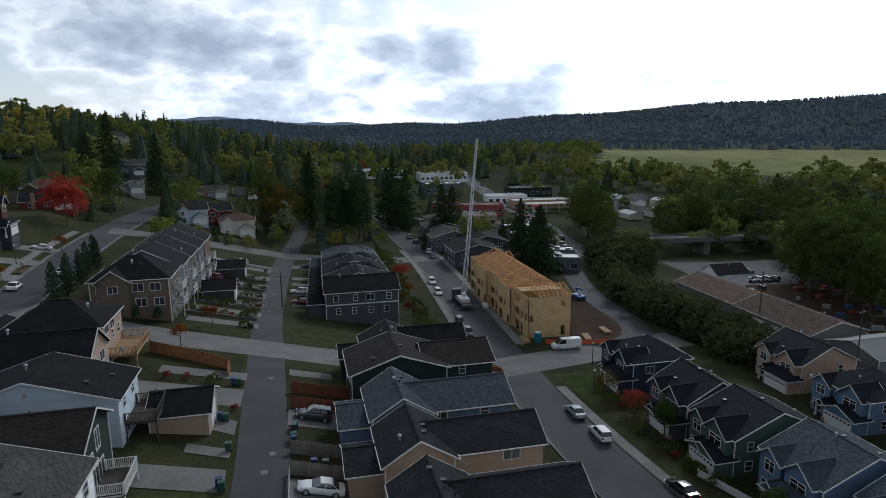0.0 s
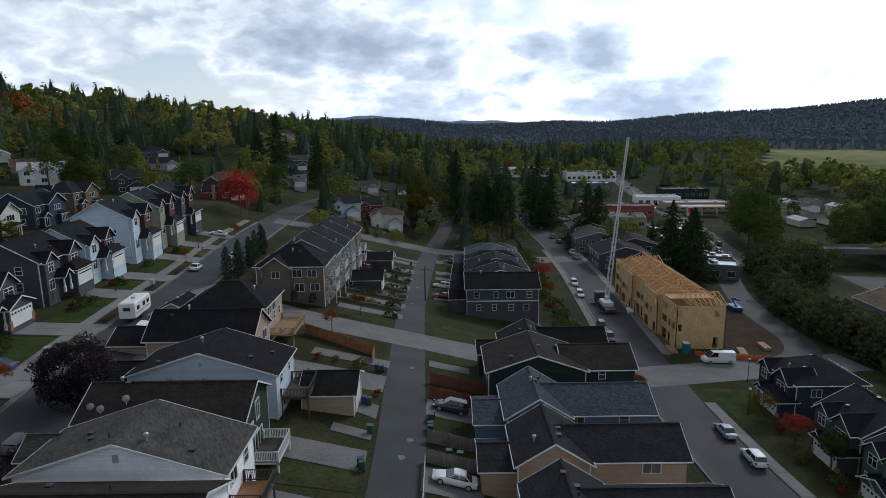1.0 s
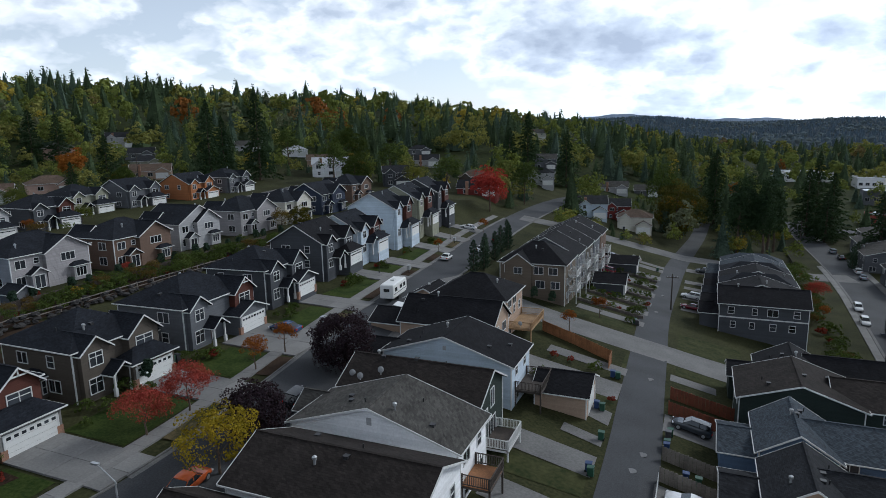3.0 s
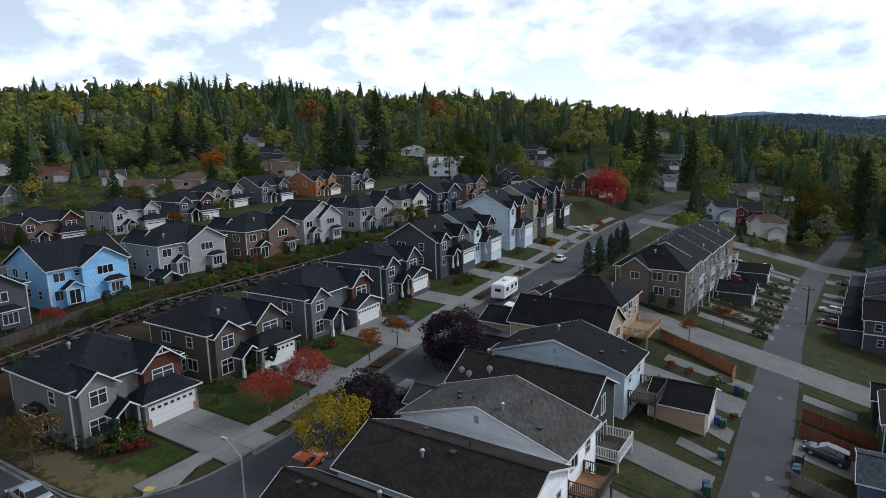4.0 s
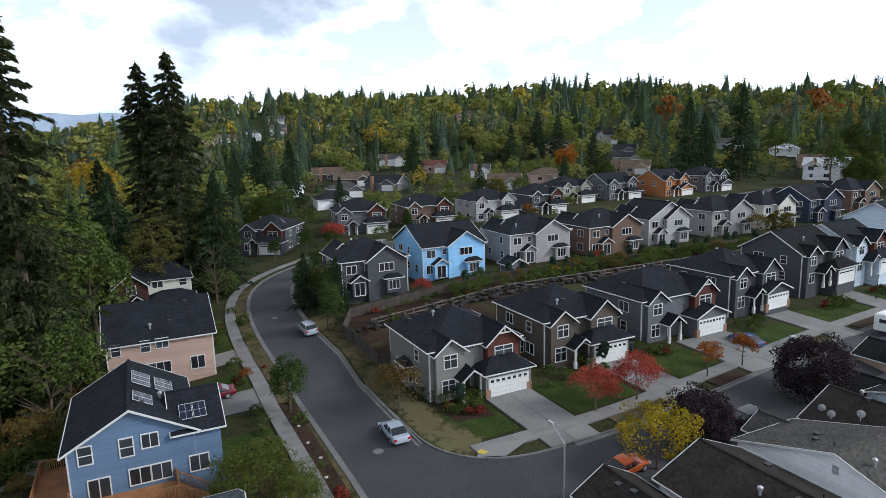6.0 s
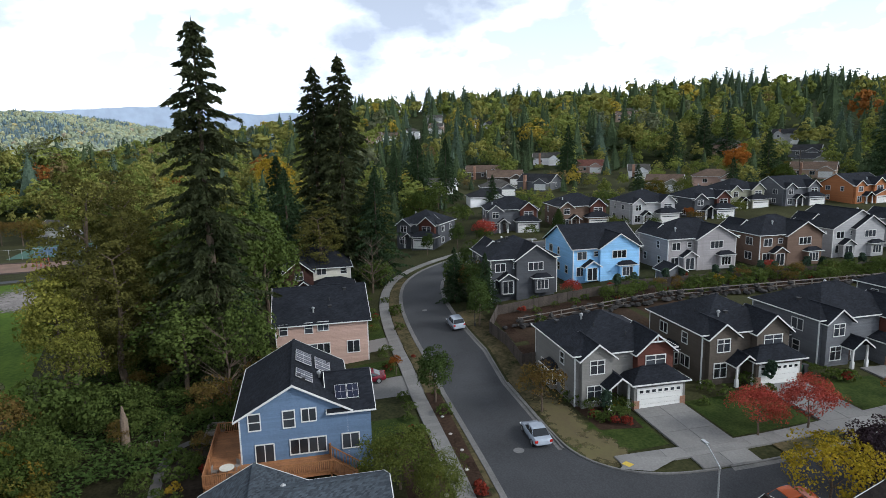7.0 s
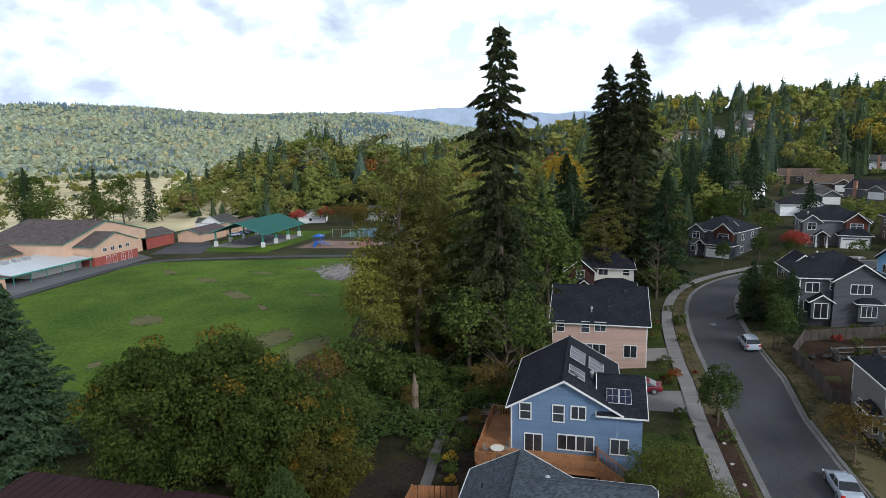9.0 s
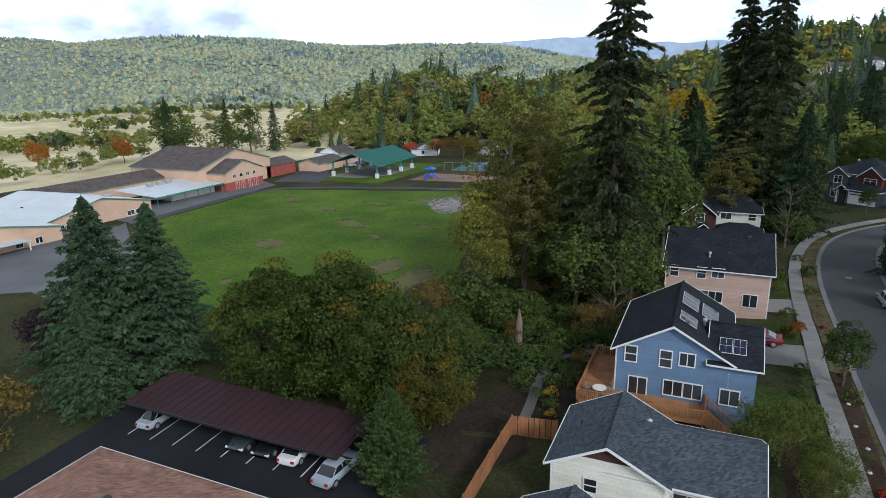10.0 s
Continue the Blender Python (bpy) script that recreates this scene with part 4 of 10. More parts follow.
ROWG = "row houses above the alley"
h, L = house_at("white row house with a brown roof, end of the row", [(-32.2, -16.5, 33.6, 42.6, -9, 1.9, "x", 1.9, S_WHITE, BROWNROOF)], 41, -1.2, group=ROWG)
auto_windows(h, L[0], "E", (-1.4, 1.4), rng(1), 2.6)
h, L = house_at("row house with a dark brown and grey roof", [(-34.4, -17, 27.6, 33.1, -9, 1.1, "x", 1.5, S_WHITE, BROWNROOF), (-29.5, -22, 26.4, 27.6, -9, 1.0, "y", 1.4, S_WHITE, GREYROOF)], 40, -1.2, 5, ROWG)
h, L = house_at("white gabled row house with a worn grey shingle roof", [(-34.2, -17.5, 44.7, 52.0, -9, 1.4, "y", 2.65, S_WHITE, GREYROOF), (-36.7, -33, 49.2, 53.0, -9, 0.3, "x", 1.2, S_WHITE, GREYROOF)], 42, -1.2, 6, ROWG)
put_window(h, L[0], "S", -0.35, 1.35, 0.85, 1.25, "hung")
lap_boards(h, L[0], "S", 0.1, S_WHITE)
auto_windows(h, L[0], "E", (-1.6, 1.3), rng(2), 2.4)
part("gable_vent", box(-0.25, 0.25, L[0][2] - 0.05, L[0][2], 3.6, 4.3), S_PALE, h)
deck(h, 8.35, 11.0, -3.2, 0.6, -0.6, -5.2, CEDAR, OLDWOOD, "W")
h, L = house_at("dark green row house with a white balcony", [(-34, -18.7, 53.2, 61.2, -9, 1.6, "x", 2.1, S_GREEN, BROWNROOF), (-35.4, -33, 54.6, 58, -9, -0.6, "x", 1.0, S_GREEN, BROWNROOF)], 43, -1.2, 4, ROWG)
put_window(h, L[0], "E", 0.4, 1.9, 1.1, 1.9, "slide")
put_window(h, L[0], "E", -1.6, 0.6, 0.8, 1.4, "hung")
put_window(h, L[0], "E", 0.2, -1.4, 2.4, 2.2, "triple", "patio_door")
deck(h, 7.65, 10.4, -3.0, 1.6, -1.9, -6.0, OLDWOOD, WHITE, "W", "grey balcony boards behind white rails")
h, L = house_at("pale blue gabled row house with a black roof", [(-35.4, -18.9, 65.4, 73.4, -9, 1.0, "y", 2.65, S_ICE, BLACKROOF), (-38.6, -34, 66, 72.5, -9, -0.2, "x", 1.4, S_ICE, BLACKROOF)], 44, -1.3, 6, ROWG)
put_window(h, L[0], "S", 1.2, 0.3, 1.0, 0.6, "slide")
auto_windows(h, L[0], "E", (-1.8, 1.2), rng(3), 2.4)
part("gable_vent", box(-0.2, 0.2, L[0][2] - 0.05, L[0][2], 3.3, 3.8), S_PALE, h)
deck(h, 8.25, 11.4, -2.6, 2.6, -1.0, -6.2, OLDWOOD, OLDWOOD, "W")
h, L = house_at("tan row house with a long black roof", [(-39, -25.2, 77.5, 85.5, -9, 1.0, "x", 2.8, S_TAN, BLACKROOF), (-44, -38, 78, 84, -9, 0.2, "x", 1.4, S_TAN, BLACKROOF)], 45, -1.5, 3, ROWG)
auto_windows(h, L[0], "E", (-1.6, 1.3), rng(4), 2.6)
h, L = house_at("brown row house with black roof and cedar deck", [(-38.4, -26.3, 87.6, 97.2, -9, 2.1, "h", 2.9, S_TAN, BLACKROOF), (-43.5, -37, 89, 95, -9, 1.0, "y", 1.6, S_TAN, BLACKROOF)], 46, -1.8, 4, ROWG)
auto_windows(h, L[0], "EN", (-1.4, 1.5, 3.0), rng(5), 2.6)
deck(h, 6.05, 9.8, -3.6, 4.4, -0.5, -5.6, CEDAR_NEW, CEDAR_NEW, "W", "new pale cedar deck boards")
TOWNG = "tall townhouses beyond the cross street"
y0 = 115.0
for k, (wm, depth) in enumerate(((S_TAUPE, 10.5), (S_GREY, 9.5), (S_BROWN, 9.5), (S_GREY, 9.5), (S_TAUPE, 9.5))):
    ze = 2.0 - k * 0.35
    x0 = -35.6 - k * 0.4
    wl_ = siding("town_brown", (0.125, 0.10, 0.075)) if k == 0 else wm
    h, L = house_at("brown three-storey townhouse with white trim and balconies" if k == 0 else "grey-brown three-storey townhouse with white balconies", [(x0, -22.8, y0, y0 + depth, -14, ze, "h" if k == 0 else "y", 3.4, wl_, BLACKROOF), (x0 + 1.2, x0 + 6.4, y0 - 0.6, y0 + 4, -14, ze, "y", 1.9, wl_, BLACKROOF)], 50 + k, -3.2 - 0.9 * k, 3, TOWNG)
    auto_windows(h, L[0], "S", (1.2, 3.9), rng(60 + k), 2.9, sizes=((1.7, 1.4, "slide"), (1.2, 1.4, "hung"), (1.6, 1.3, "slide")))
    auto_windows(h, L[1], "S", (3.8,), rng(65 + k), 4)
    auto_windows(h, L[0], "E", (-1.0, 1.6, 4.0), rng(70 + k), 3.0)
    for zz in (-0.3, 2.6):
        deck(h, L[0][1] + 0.02, L[0][1] + 1.7, -2.2, 2.2, zz, zz - 2.6, GREYWOOD, WHITE, "W", "small balcony floor")
    y0 += depth + 1.4
for x, y, w, d, lab, wm in ((-14, 72.2, 6.2, 6.6, "detached garage with beige walls and black roof", S_TAN), (-17.8, 168, 7, 7, "dark garden garage with black roof", S_DGREY), (-17.5, 140, 6.5, 6.5, "small dark garage behind the townhouses", S_DGREY)):
    zg = tz(x, y)
    h, L = house_at(lab, [(x - w / 2, x + w / 2, y - d / 2, y + d / 2, zg - 3, zg + 2.5, "x", 1.5, wm, BLACKROOF)], 80, zg, 0, category="garage")
    put_garage_door(h, L[0], "E", 0, 4.0, 2.1, -0.4, False)

# ---- houses between the alley and the east street ----
AG = "houses below the alley"


SLATEDARK = shingle("dark_slate", (0.021, 0.022, 0.025))


def alley_house(y0, y1, wall, roof, label, seed, ze=-4.2, x0=6.8, xm=13.8, x1=23.4, lean=True):
    vols = [(x0, xm, y0, y1, -16, ze, "y", 2.2, wall, roof), (xm - 2.6, x1, y0 + 0.9, y1 - 0.2, -18, ze - 0.1, "x", 1.9, wall, roof)]
    if lean:
        vols.append((x0 - 3.4, x0 + 1, y0 + 1.5, y1 - 0.5, -16, ze - 1.4, "x", 1.2, wall, roof))
    zg = tz(x0, y0) + 0.3
    h, L = house_at(label, vols, seed, zg, 5, AG)
    auto_windows(h, L[1], "S", (ze - zg - 0.9, ze - zg - 3.8), rng(seed), 4.2)
    auto_windows(h, L[1], "E", (ze - zg - 1.2, ze - zg - 4, ze - zg - 6.8), rng(seed + 1), 2.6)
    auto_windows(h, L[0], "W", (ze - zg - 1.2,), rng(seed + 2), 3)
    return h


alley_house(43.5, 51.6, S_CREAM, SLATEDARK, "cream house with a charcoal hipped roof below the alley", 90)
alley_house(55.0, 63.0, S_TAN, SLATEDARK, "tan house with a black shingle roof below the alley", 91)
SLATE = BLUEGREYROOF
alley_house(64.9, 73.8, S_BLUE, SLATE, "steel-blue house with a charcoal roof below the alley", 92)
alley_house(78.0, 87.6, S_GREEN, BROWNROOF, "dark green house with a brown-black roof", 93, x0=5.6, xm=18.5, x1=25.2, lean=False)
alley_house(89.8, 96.6, S_GREEN, BLACKROOF, "dark house with white-edged black roof by the cross street", 94, ze=-5.2, x0=8.5, xm=17, x1=24.4)
y0 = 129.0
for k in range(7):
    d = 8.6
    ze = -6.4 - k * 0.75
    sh = 0.35 * k
    wm = (S_DGREY, S_GREEN, S_BROWN, S_DGREY, S_OLIVE, S_GREY, S_PALE)[k]
    rm = (BLACKROOF, BLACKROOF, NAVY, BLACKROOF, NAVY, BLUEGREYROOF, BLUEGREYROOF)[k]
    h, L = house_at("dark grey two-storey house with black roof on the downhill row", [(4.6 + sh, 20 + sh, y0, y0 + d, -26, ze, "x" if k == 0 else "y" if k % 2 else "h", 2.4, wm, rm),
                    (1.2 + sh, 5.5 + sh, y0 + 1.5, y0 + d - 1, -26, ze - 2.6, "x", 1.3, wm, rm)], 100 + k, ze - 5.6, 3, "houses of the downhill row")
    auto_windows(h, L[0], "S", (1.4, 4.2), rng(110 + k), 3.4)
    auto_windows(h, L[0], "W", (4.2,), rng(120 + k), 3.0)
    auto_windows(h, L[0], "E", (1.4, 4.2), rng(130 + k), 3.0)
    if k == 0:
        part("belt_board", box(L[0][0] - 0.03, L[0][1] + 0.03, L[0][2] - 0.04, L[0][2] + 0.1, 2.7, 2.95), WHITE, h)
    y0 += d + 1.3

# ---- houses east of the wide street ----
KG = "houses east of the wide street"
for x, y, yaw, wm, lab, w, d, kind, sd, rm in (
        (58.5, 95.5, -90, S_NAVY, "navy two-storey house with a wrap-around porch", 10.5, 12.5, "h", 141, NAVY),
        (57.6, 78.8, -90, S_DGREY, "dark slate house with a white-trimmed gable", 9.4, 12, "x", 142, NAVY),
        (58.8, 68.0, -90, S_SAGE, "sage green two-storey house with white trim", 9.0, 15, "x", 143, NAVY),
        (60.8, 56.3, -90, S_BLUE, "grey-blue house with a charcoal roof", 9.5, 15, "x", 144, BLUEGREYROOF),
        (63, 44.5, -90, S_BLUE, "blue-grey house with a slate-coloured roof", 10, 14, "x", 145, BLUEGREYROOF),
        (88, 90.5, -90, S_TAN, "tan two-storey house with a white garage", 10.5, 13, "x", 146, NAVY),
        (86, 75.5, -90, S_BLUE, "blue-grey two-storey house with a white garage", 10.5, 12.5, "h", 147, NAVY),
        (88, 61, -90, S_CREAM, "white two-storey house by the yard", 10.5, 12.5, "h", 148, NAVY)):
    craft(x, y, yaw, wm, lab, w=w, d=d, kind=kind, seed=sd, roof=rm, z=tz(x, y), group=KG)

# ---- houses south of the curved street ----
SG = "houses south of the curved street"
S_BROWNRED = siding("dark_russet_lap", (0.05, 0.022, 0.018), 0.15)
h, L = house_at("steel-blue lap-sided house with white trim and solar panels", [(-64, -52, -6.7, 2.4, -4, 5.1, "x", 2.55, S_BLUE, NAVY), (-59.5, -51.985, 1.0, 4.4, -4, 5.0, "y", 2.0, S_BLUE, NAVY),
                 (-66, -60, 0, 4.3, -4, 3.0, "h", 1.0, S_BLUE, NAVY)], 151, -0.8, 4, SG)
for u, z, w, hh, st in ((-3.29, 5.46, 0.9, 1.4, "hung"), (-0.44, 5.44, 0.9, 1.45, "hung"), (1.25, 5.64, 1.15, 1.1, "slide"), (0.3, 2.85, 1.45, 1.3, "slide"), (1.86, 2.85, 1.4, 1.3, "slide")):
    put_window(h, L[0], "E", u, z, w, hh, st)
put_window(h, L[0], "E", -2.58, 2.37, 1.45, 1.95, "door", "patio_door")
put_window(h, L[1], "E", 4.71, 2.85, 1.4, 1.3, "slide")
lap_boards(h, L[0], "E", 0.0, S_BLUE, u1=3.13)
lap_boards(h, L[1], "E", 0.0, S_BLUE)
deck(h, 6.05, 9.0, -7.25, 2.95, 1.8, -0.6, CEDAR, CEDAR, "W", "russet cedar deck boards")
deck(h, -0.6, 6.0, -7.25, -4.6, 1.8, -0.6, CEDAR, CEDAR, "NE", "russet cedar deck boards")
for k in range(9):
    part("stair_tread", box(6.6, 8.8, 2.97 + 0.27 * k, 3.28 + 0.27 * k, 1.58 - 0.19 * k, 1.63 - 0.19 * k), CEDAR, h)
for xs_ in (6.55, 8.85):
    part("stair_string", beam((xs_, 2.95, 1.65), (xs_, 5.4, -0.1), 0.08, 0.28), CEDAR, h)
    part("stair_rail", beam((xs_, 2.95, 2.75), (xs_, 5.4, 1.0), 0.09, 0.09), CEDAR, h)
    for k in range(9):
        part("stair_baluster", box(xs_ - 0.03, xs_ + 0.03, 3.1 + 0.27 * k, 3.16 + 0.27 * k, 1.5 - 0.19 * k, 2.62 - 0.19 * k), CEDAR, h)
SOLAR = mat("solar_cells", (0.010, 0.013, 0.03), 0.3, 0.2, 4, 1, 0.0, spec=0.3)


def roof_panels(house, vol, x, y, n, side):
    """Panels flat on the slope of a roof whose ridge runs along x; side +1 is the slope to +y."""
    s = vol[7] / ((vol[3] - vol[2]) / 2)
    a = math.degrees(math.atan(s))
    for k in range(n):
        xx = x + 1.06 * k
        p = part("solar_panel", lattice([-0.5, -0.47, 0.0 - 0.008, 0.008, 0.47, 0.5], [-0.8, -0.77, -0.008, 0.008, 0.77, 0.8], lambda i, j: i % 2 == 0 or j % 2 == 0, -0.05, 0.0), WHITE, house, "white-framed solar panel",
                 pose(xx, y, roof_height(vol, xx, y) + 0.12) @ pose(0, 0, 0, -90 - side * a if side > 0 else -90 + a, 0, 0))
        part("solar_cell_sheet", box(-0.47, 0.47, -0.04, -0.012, -0.77, 0.77), SOLAR, p)


def roof_panels_east(house, vol, x, y, n):
    """Panels flat on the slope to +x of a roof whose ridge runs along y."""
    a = math.degrees(math.atan(vol[7] / ((vol[1] - vol[0]) / 2)))
    for k in range(n):
        yy = y + 1.06 * k
        p = part("solar_panel", lattice([-0.5, -0.47, 0.0 - 0.008, 0.008, 0.47, 0.5], [-0.8, -0.77, -0.008, 0.008, 0.77, 0.8], lambda i, j: i % 2 == 0 or j % 2 == 0, -0.05, 0.0), WHITE, house, "white-framed solar panel",
                 pose(x, yy, roof_height(vol, x, yy) + 0.12, 0, 0, 90) @ pose(0, 0, 0, -90 + a, 0, 0))
        part("solar_cell_sheet", box(-0.47, 0.47, -0.04, -0.012, -0.77, 0.77), SOLAR, p)


roof_panels(h, L[0], 2.6, 1.0, 2, 1)
roof_panels_east(h, L[1], 4.6, 4.1, 2)
roof_panels(h, L[0], -2.6, 0.95, 3, 1)
roof_panels(h, L[0], -2.6, 2.7, 3, 1)
h, L = house_at("peach-beige lap-sided house with white trim", [(-92, -78.6, -4.8, 6.8, -4, 5.2, "y", 3.2, S_PEACH, NAVY)], 152, -0.5, 6, SG)
for u, z, w, hh, st in ((-4.8, 5.06, 0.9, 1.3, "hung"), (-1.71, 5.09, 0.95, 1.3, "hung"), (0.12, 5.22, 1.3, 1.1, "slide"), (-4.0, 2.2, 1.5, 1.2, "slide"), (-1.55, 2.25, 1.5, 1.3, "slide"), (0.05, 2.25, 1.5, 1.3, "slide"), (3.84, 2.2, 1.5, 1.5, "slide")):
    put_window(h, L[0], "E", u, z, w, hh, st)
lap_boards(h, L[0], "E", 0.6, S_PEACH)
h, L = house_at("cream and russet house with a hipped roof and gables", [(-127, -114.5, -4.6, 7.2, -4, 5.0, "h", 3.5, S_CREAM, NAVY), (-118, -112.0, -4.7, 0.4, -4, 4.9, "x", 2.1, S_BROWNRED, NAVY),
                 (-114.5, -110.6, 0.4, 7.4, -4, 2.4, "h", 1.2, S_CREAM, NAVY), (-113, -110.8, -3.0, 0.2, -4, 2.2, "x", 1.3, S_BROWNRED, NAVY)], 153, -0.6, 4, SG)
put_window(h, L[1], "E", -3.4, 4.9, 1.3, 1.5, "hung")
put_window(h, L[0], "E", 0.6, 5.0, 1.6, 1.1, "slide")
put_window(h, L[0], "E", 4.6, 5.0, 1.1, 1.1, "hung")
put_window(h, L[2], "E", 0.5, 1.8, 1.4, 1.2, "slide")
part("belt_board", box(L[1][1] - 0.02, L[1][1] + 0.05, L[1][2], L[1][3], 2.9, 3.15), WHITE, h)
h, L = house_at("white house with a slate-grey shingle roof", [(-44.4, -37, -8.6, -1.2, -5, 2.7, "x", 1.9, S_CREAM, BLUEGREYROOF), (-44.7, -37.4, -4.7, 4.2, -5, 2.7, "y", 1.75, S_CREAM, BLUEGREYROOF)], 154, -1.2, 4, SG)
put_window(h, L[0], "E", -1.0, 2.6, 0.8, 1.0, "hung")
put_window(h, L[1], "E", 5.0, 2.6, 1.6, 1.3, "slide")
gx0, gm, gr = L[0][1], (L[0][2] + L[0][3]) / 2, (L[0][3] - L[0][2]) / 2
lo, hi = L[0][5] + L[0][7] * 0.42, L[0][5] + L[0][7] * 0.97
part("gable_panel", moved(prism([(-gr * 0.56, lo), (gr * 0.56, lo), (0, hi)], -0.02, 0.04), pose(gx0 + 0.02, gm, 0, 0, 0, 90)), S_BROWNRED, h, "dark russet gable panel")
h, L = house_at("cream outhouse with a slate-grey roof by the fence", [(-33.6, -26, -9.3, -3.3, -5, 1.6, "x", 1.6, S_CREAM, BLUEGREYROOF)], 155, -1.6, 2, SG)

# ---- townhouses under construction ----
PLY = mat("sheathing_board", (0.52, 0.36, 0.18), 0.85, 0.16, 2.5, 0.5, 0.15)
TIMBER = mat("framing_timber", (0.62, 0.37, 0.185), 0.85, 0.2, 5, 0.8, 0.2, rand=0.15)
site = thing("townhouse_shell", "unfinished townhouse block of bare sheathing boards and open roof trusses", "building", pose(47, 122, -17.8))
U, TOP = 9.2, 9.0
zc = [-2.5, 0.05, 2.35, 3.7, 5.2, 6.6, 8.0, TOP]
for k in range(5):
    off = -0.9 if k % 2 else 0.0
    xc = [0, 0.9, 3.6, 4.6, 5.8, 6.9, 8.3, U]
    hole = {(1, 1), (1, 3), (1, 5), (3, 1), (5, 3), (5, 5), (3, 3)} if k % 2 == 0 else {(1, 1), (3, 3), (5, 5), (5, 1), (1, 3)}
    m = pose(off, k * U + U, 0, 0, 0, -90)
    part("wall", lattice(xc, zc, lambda i, j: (i, j) not in hole, 0, 0.15), PLY, site, "pale sheathing boards with open window holes", m)
    if off:
        for yy in (k * U, k * U + U - 0.15):
            part("wall", box(off, 0.0, yy, yy + 0.15, -2.5, TOP), PLY, site)
    part("party_wall", box(0.2, 9.8, k * U + U - 0.1, k * U + U + 0.1, -2.5, TOP - 0.3), PLY, site)
    for zf in (2.6, 5.6):
        part("floor_deck", box(0.1, 9.9, k * U + 0.15, k * U + U - 0.1, zf, zf + 0.25), PLY, site)
    part("wall", lattice([0, 2, 3.6, 5.6, 7.2, U], zc, lambda i, j: not (i in (1, 3) and j in (1, 3, 5)), 0, 0.15), PLY, site, m=pose(10, k * U, 0, 0, 0, 90))
    # low trusses over the end units
    for t in range(8 if k in (0, 4) else 0):
        x = 2.9 + t * 1.02
        hgt = 1.7
        a, b, c = (x, k * U - 0.35, TOP + 0.1), (x, k * U + U / 2, TOP + 0.1 + hgt), (x, k * U + U + 0.1, TOP + 0.1)
        q = lambda s: (x, k * U + U * s, TOP + 0.1)
        e = lambda s: (x, k * U + U * s, TOP + 0.1 + hgt * (1 - abs(s - 0.5) * 2))
        g = join(beam(a, c, 0.09, 0.14), beam(a, b, 0.09, 0.16), beam(c, b, 0.09, 0.16), beam(q(0.3), e(0.25), 0.06, 0.1), beam(q(0.3), e(0.5), 0.06, 0.1), beam(q(0.7), e(0.5), 0.06, 0.1), beam(q(0.7), e(0.75), 0.06, 0.1))
        part("truss", g, TIMBER, site)
# tall gable trusses over the middle units
for i in range(13):
    yy = U * 0.96 + i * 2.52
    big = i % 3 == 0
    hh = 3.5 if big else 3.1
    p0, p1, pm = (-0.6, yy, TOP + 0.15), (10.5, yy, TOP + 0.15), (5.0, yy, TOP + hh)
    w_ = 0.14 if big else 0.1
    g = [beam(p0, p1, w_, 0.16), beam(p0, pm, w_, 0.24 if big else 0.16), beam(p1, pm, w_, 0.24 if big else 0.16), beam((5.0, yy, TOP + 0.15), pm, w_, 0.12)]
    for u in (0.2, 0.36, 0.64, 0.8):
        q0 = Vector(p0).lerp(Vector(p1), u)
        side = (Vector(p0), Vector(pm), u / 0.5) if u < 0.5 else (Vector(p1), Vector(pm), (1 - u) / 0.5)
        g.append(beam(q0, side[0].lerp(side[1], min(1, side[2] * 1.25)), 0.07, 0.11))
    part("gable_truss", join(*g), TIMBER, site)
part("ridge_board", beam((5.0, U * 0.96, TOP + 3.3), (5.0, U * 0.96 + 30.3, TOP + 3.1), 0.08, 0.22), TIMBER, site)
for xx in (2.2, 7.8):
    part("purlin", beam((xx, U * 0.96, TOP + 1.5), (xx, U * 0.96 + 30.3, TOP + 1.5), 0.08, 0.16), TIMBER, site)
part("attic_deck", box(0.3, 9.7, U * 0.55, U * 0.95, TOP + 0.2, TOP + 0.26), PLY, site)
part("wall", lattice([0, 0.3, 1.1, 4.5, 7.6, 8.6, 10], zc, lambda i, j: not ((i == 1 and j in (3, 5)) or (i == 4 and j in (1, 5))), 0, 0.15), PLY, site)
part("wall", box(0, 10, 5 * U - 0.15, 5 * U, -2.5, TOP), PLY, site)

# crane on the street beside it
YELLOW = mat("crane_white", (0.55, 0.56, 0.58), 0.4, 0.1, 6, 1, 0.05)
crane = thing("crane", "white truck crane with a tall raised lattice boom", "crane", pose(40.2, 152, tz(40.2, 152) + 0.05))
part("carrier", join(box(-1.3, 1.3, -6, 4.2, 0.7, 1.3), box(-1.25, 1.25, 4.3, 6.2, 0.7, 2.9), box(-2.6, 2.6, -5.4, -5.0, 0.3, 0.6), box(-2.6, 2.6, 2.6, 3.0, 0.3, 0.6)), mat("crane_dark", (0.05, 0.055, 0.07), 0.5, 0.1), crane)
part("turntable", join(box(-1.2, 1.2, -3.5, 0.8, 1.35, 2.3), box(0.3, 1.2, 0.2, 2.0, 1.35, 2.7)), YELLOW, crane)
for sx in (-1.1, 1.1):
    for sy in (-4.6, -3.2, 0.2, 4.8):
        part("wheel", tube((sx - 0.2, sy, 0.55), (sx + 0.2, sy, 0.55), 0.55, n=14), RUBBER, crane)
b0, b1 = Vector((0.2, -0.6, 2.0)), Vector((3.7, -1.2, 42.4))
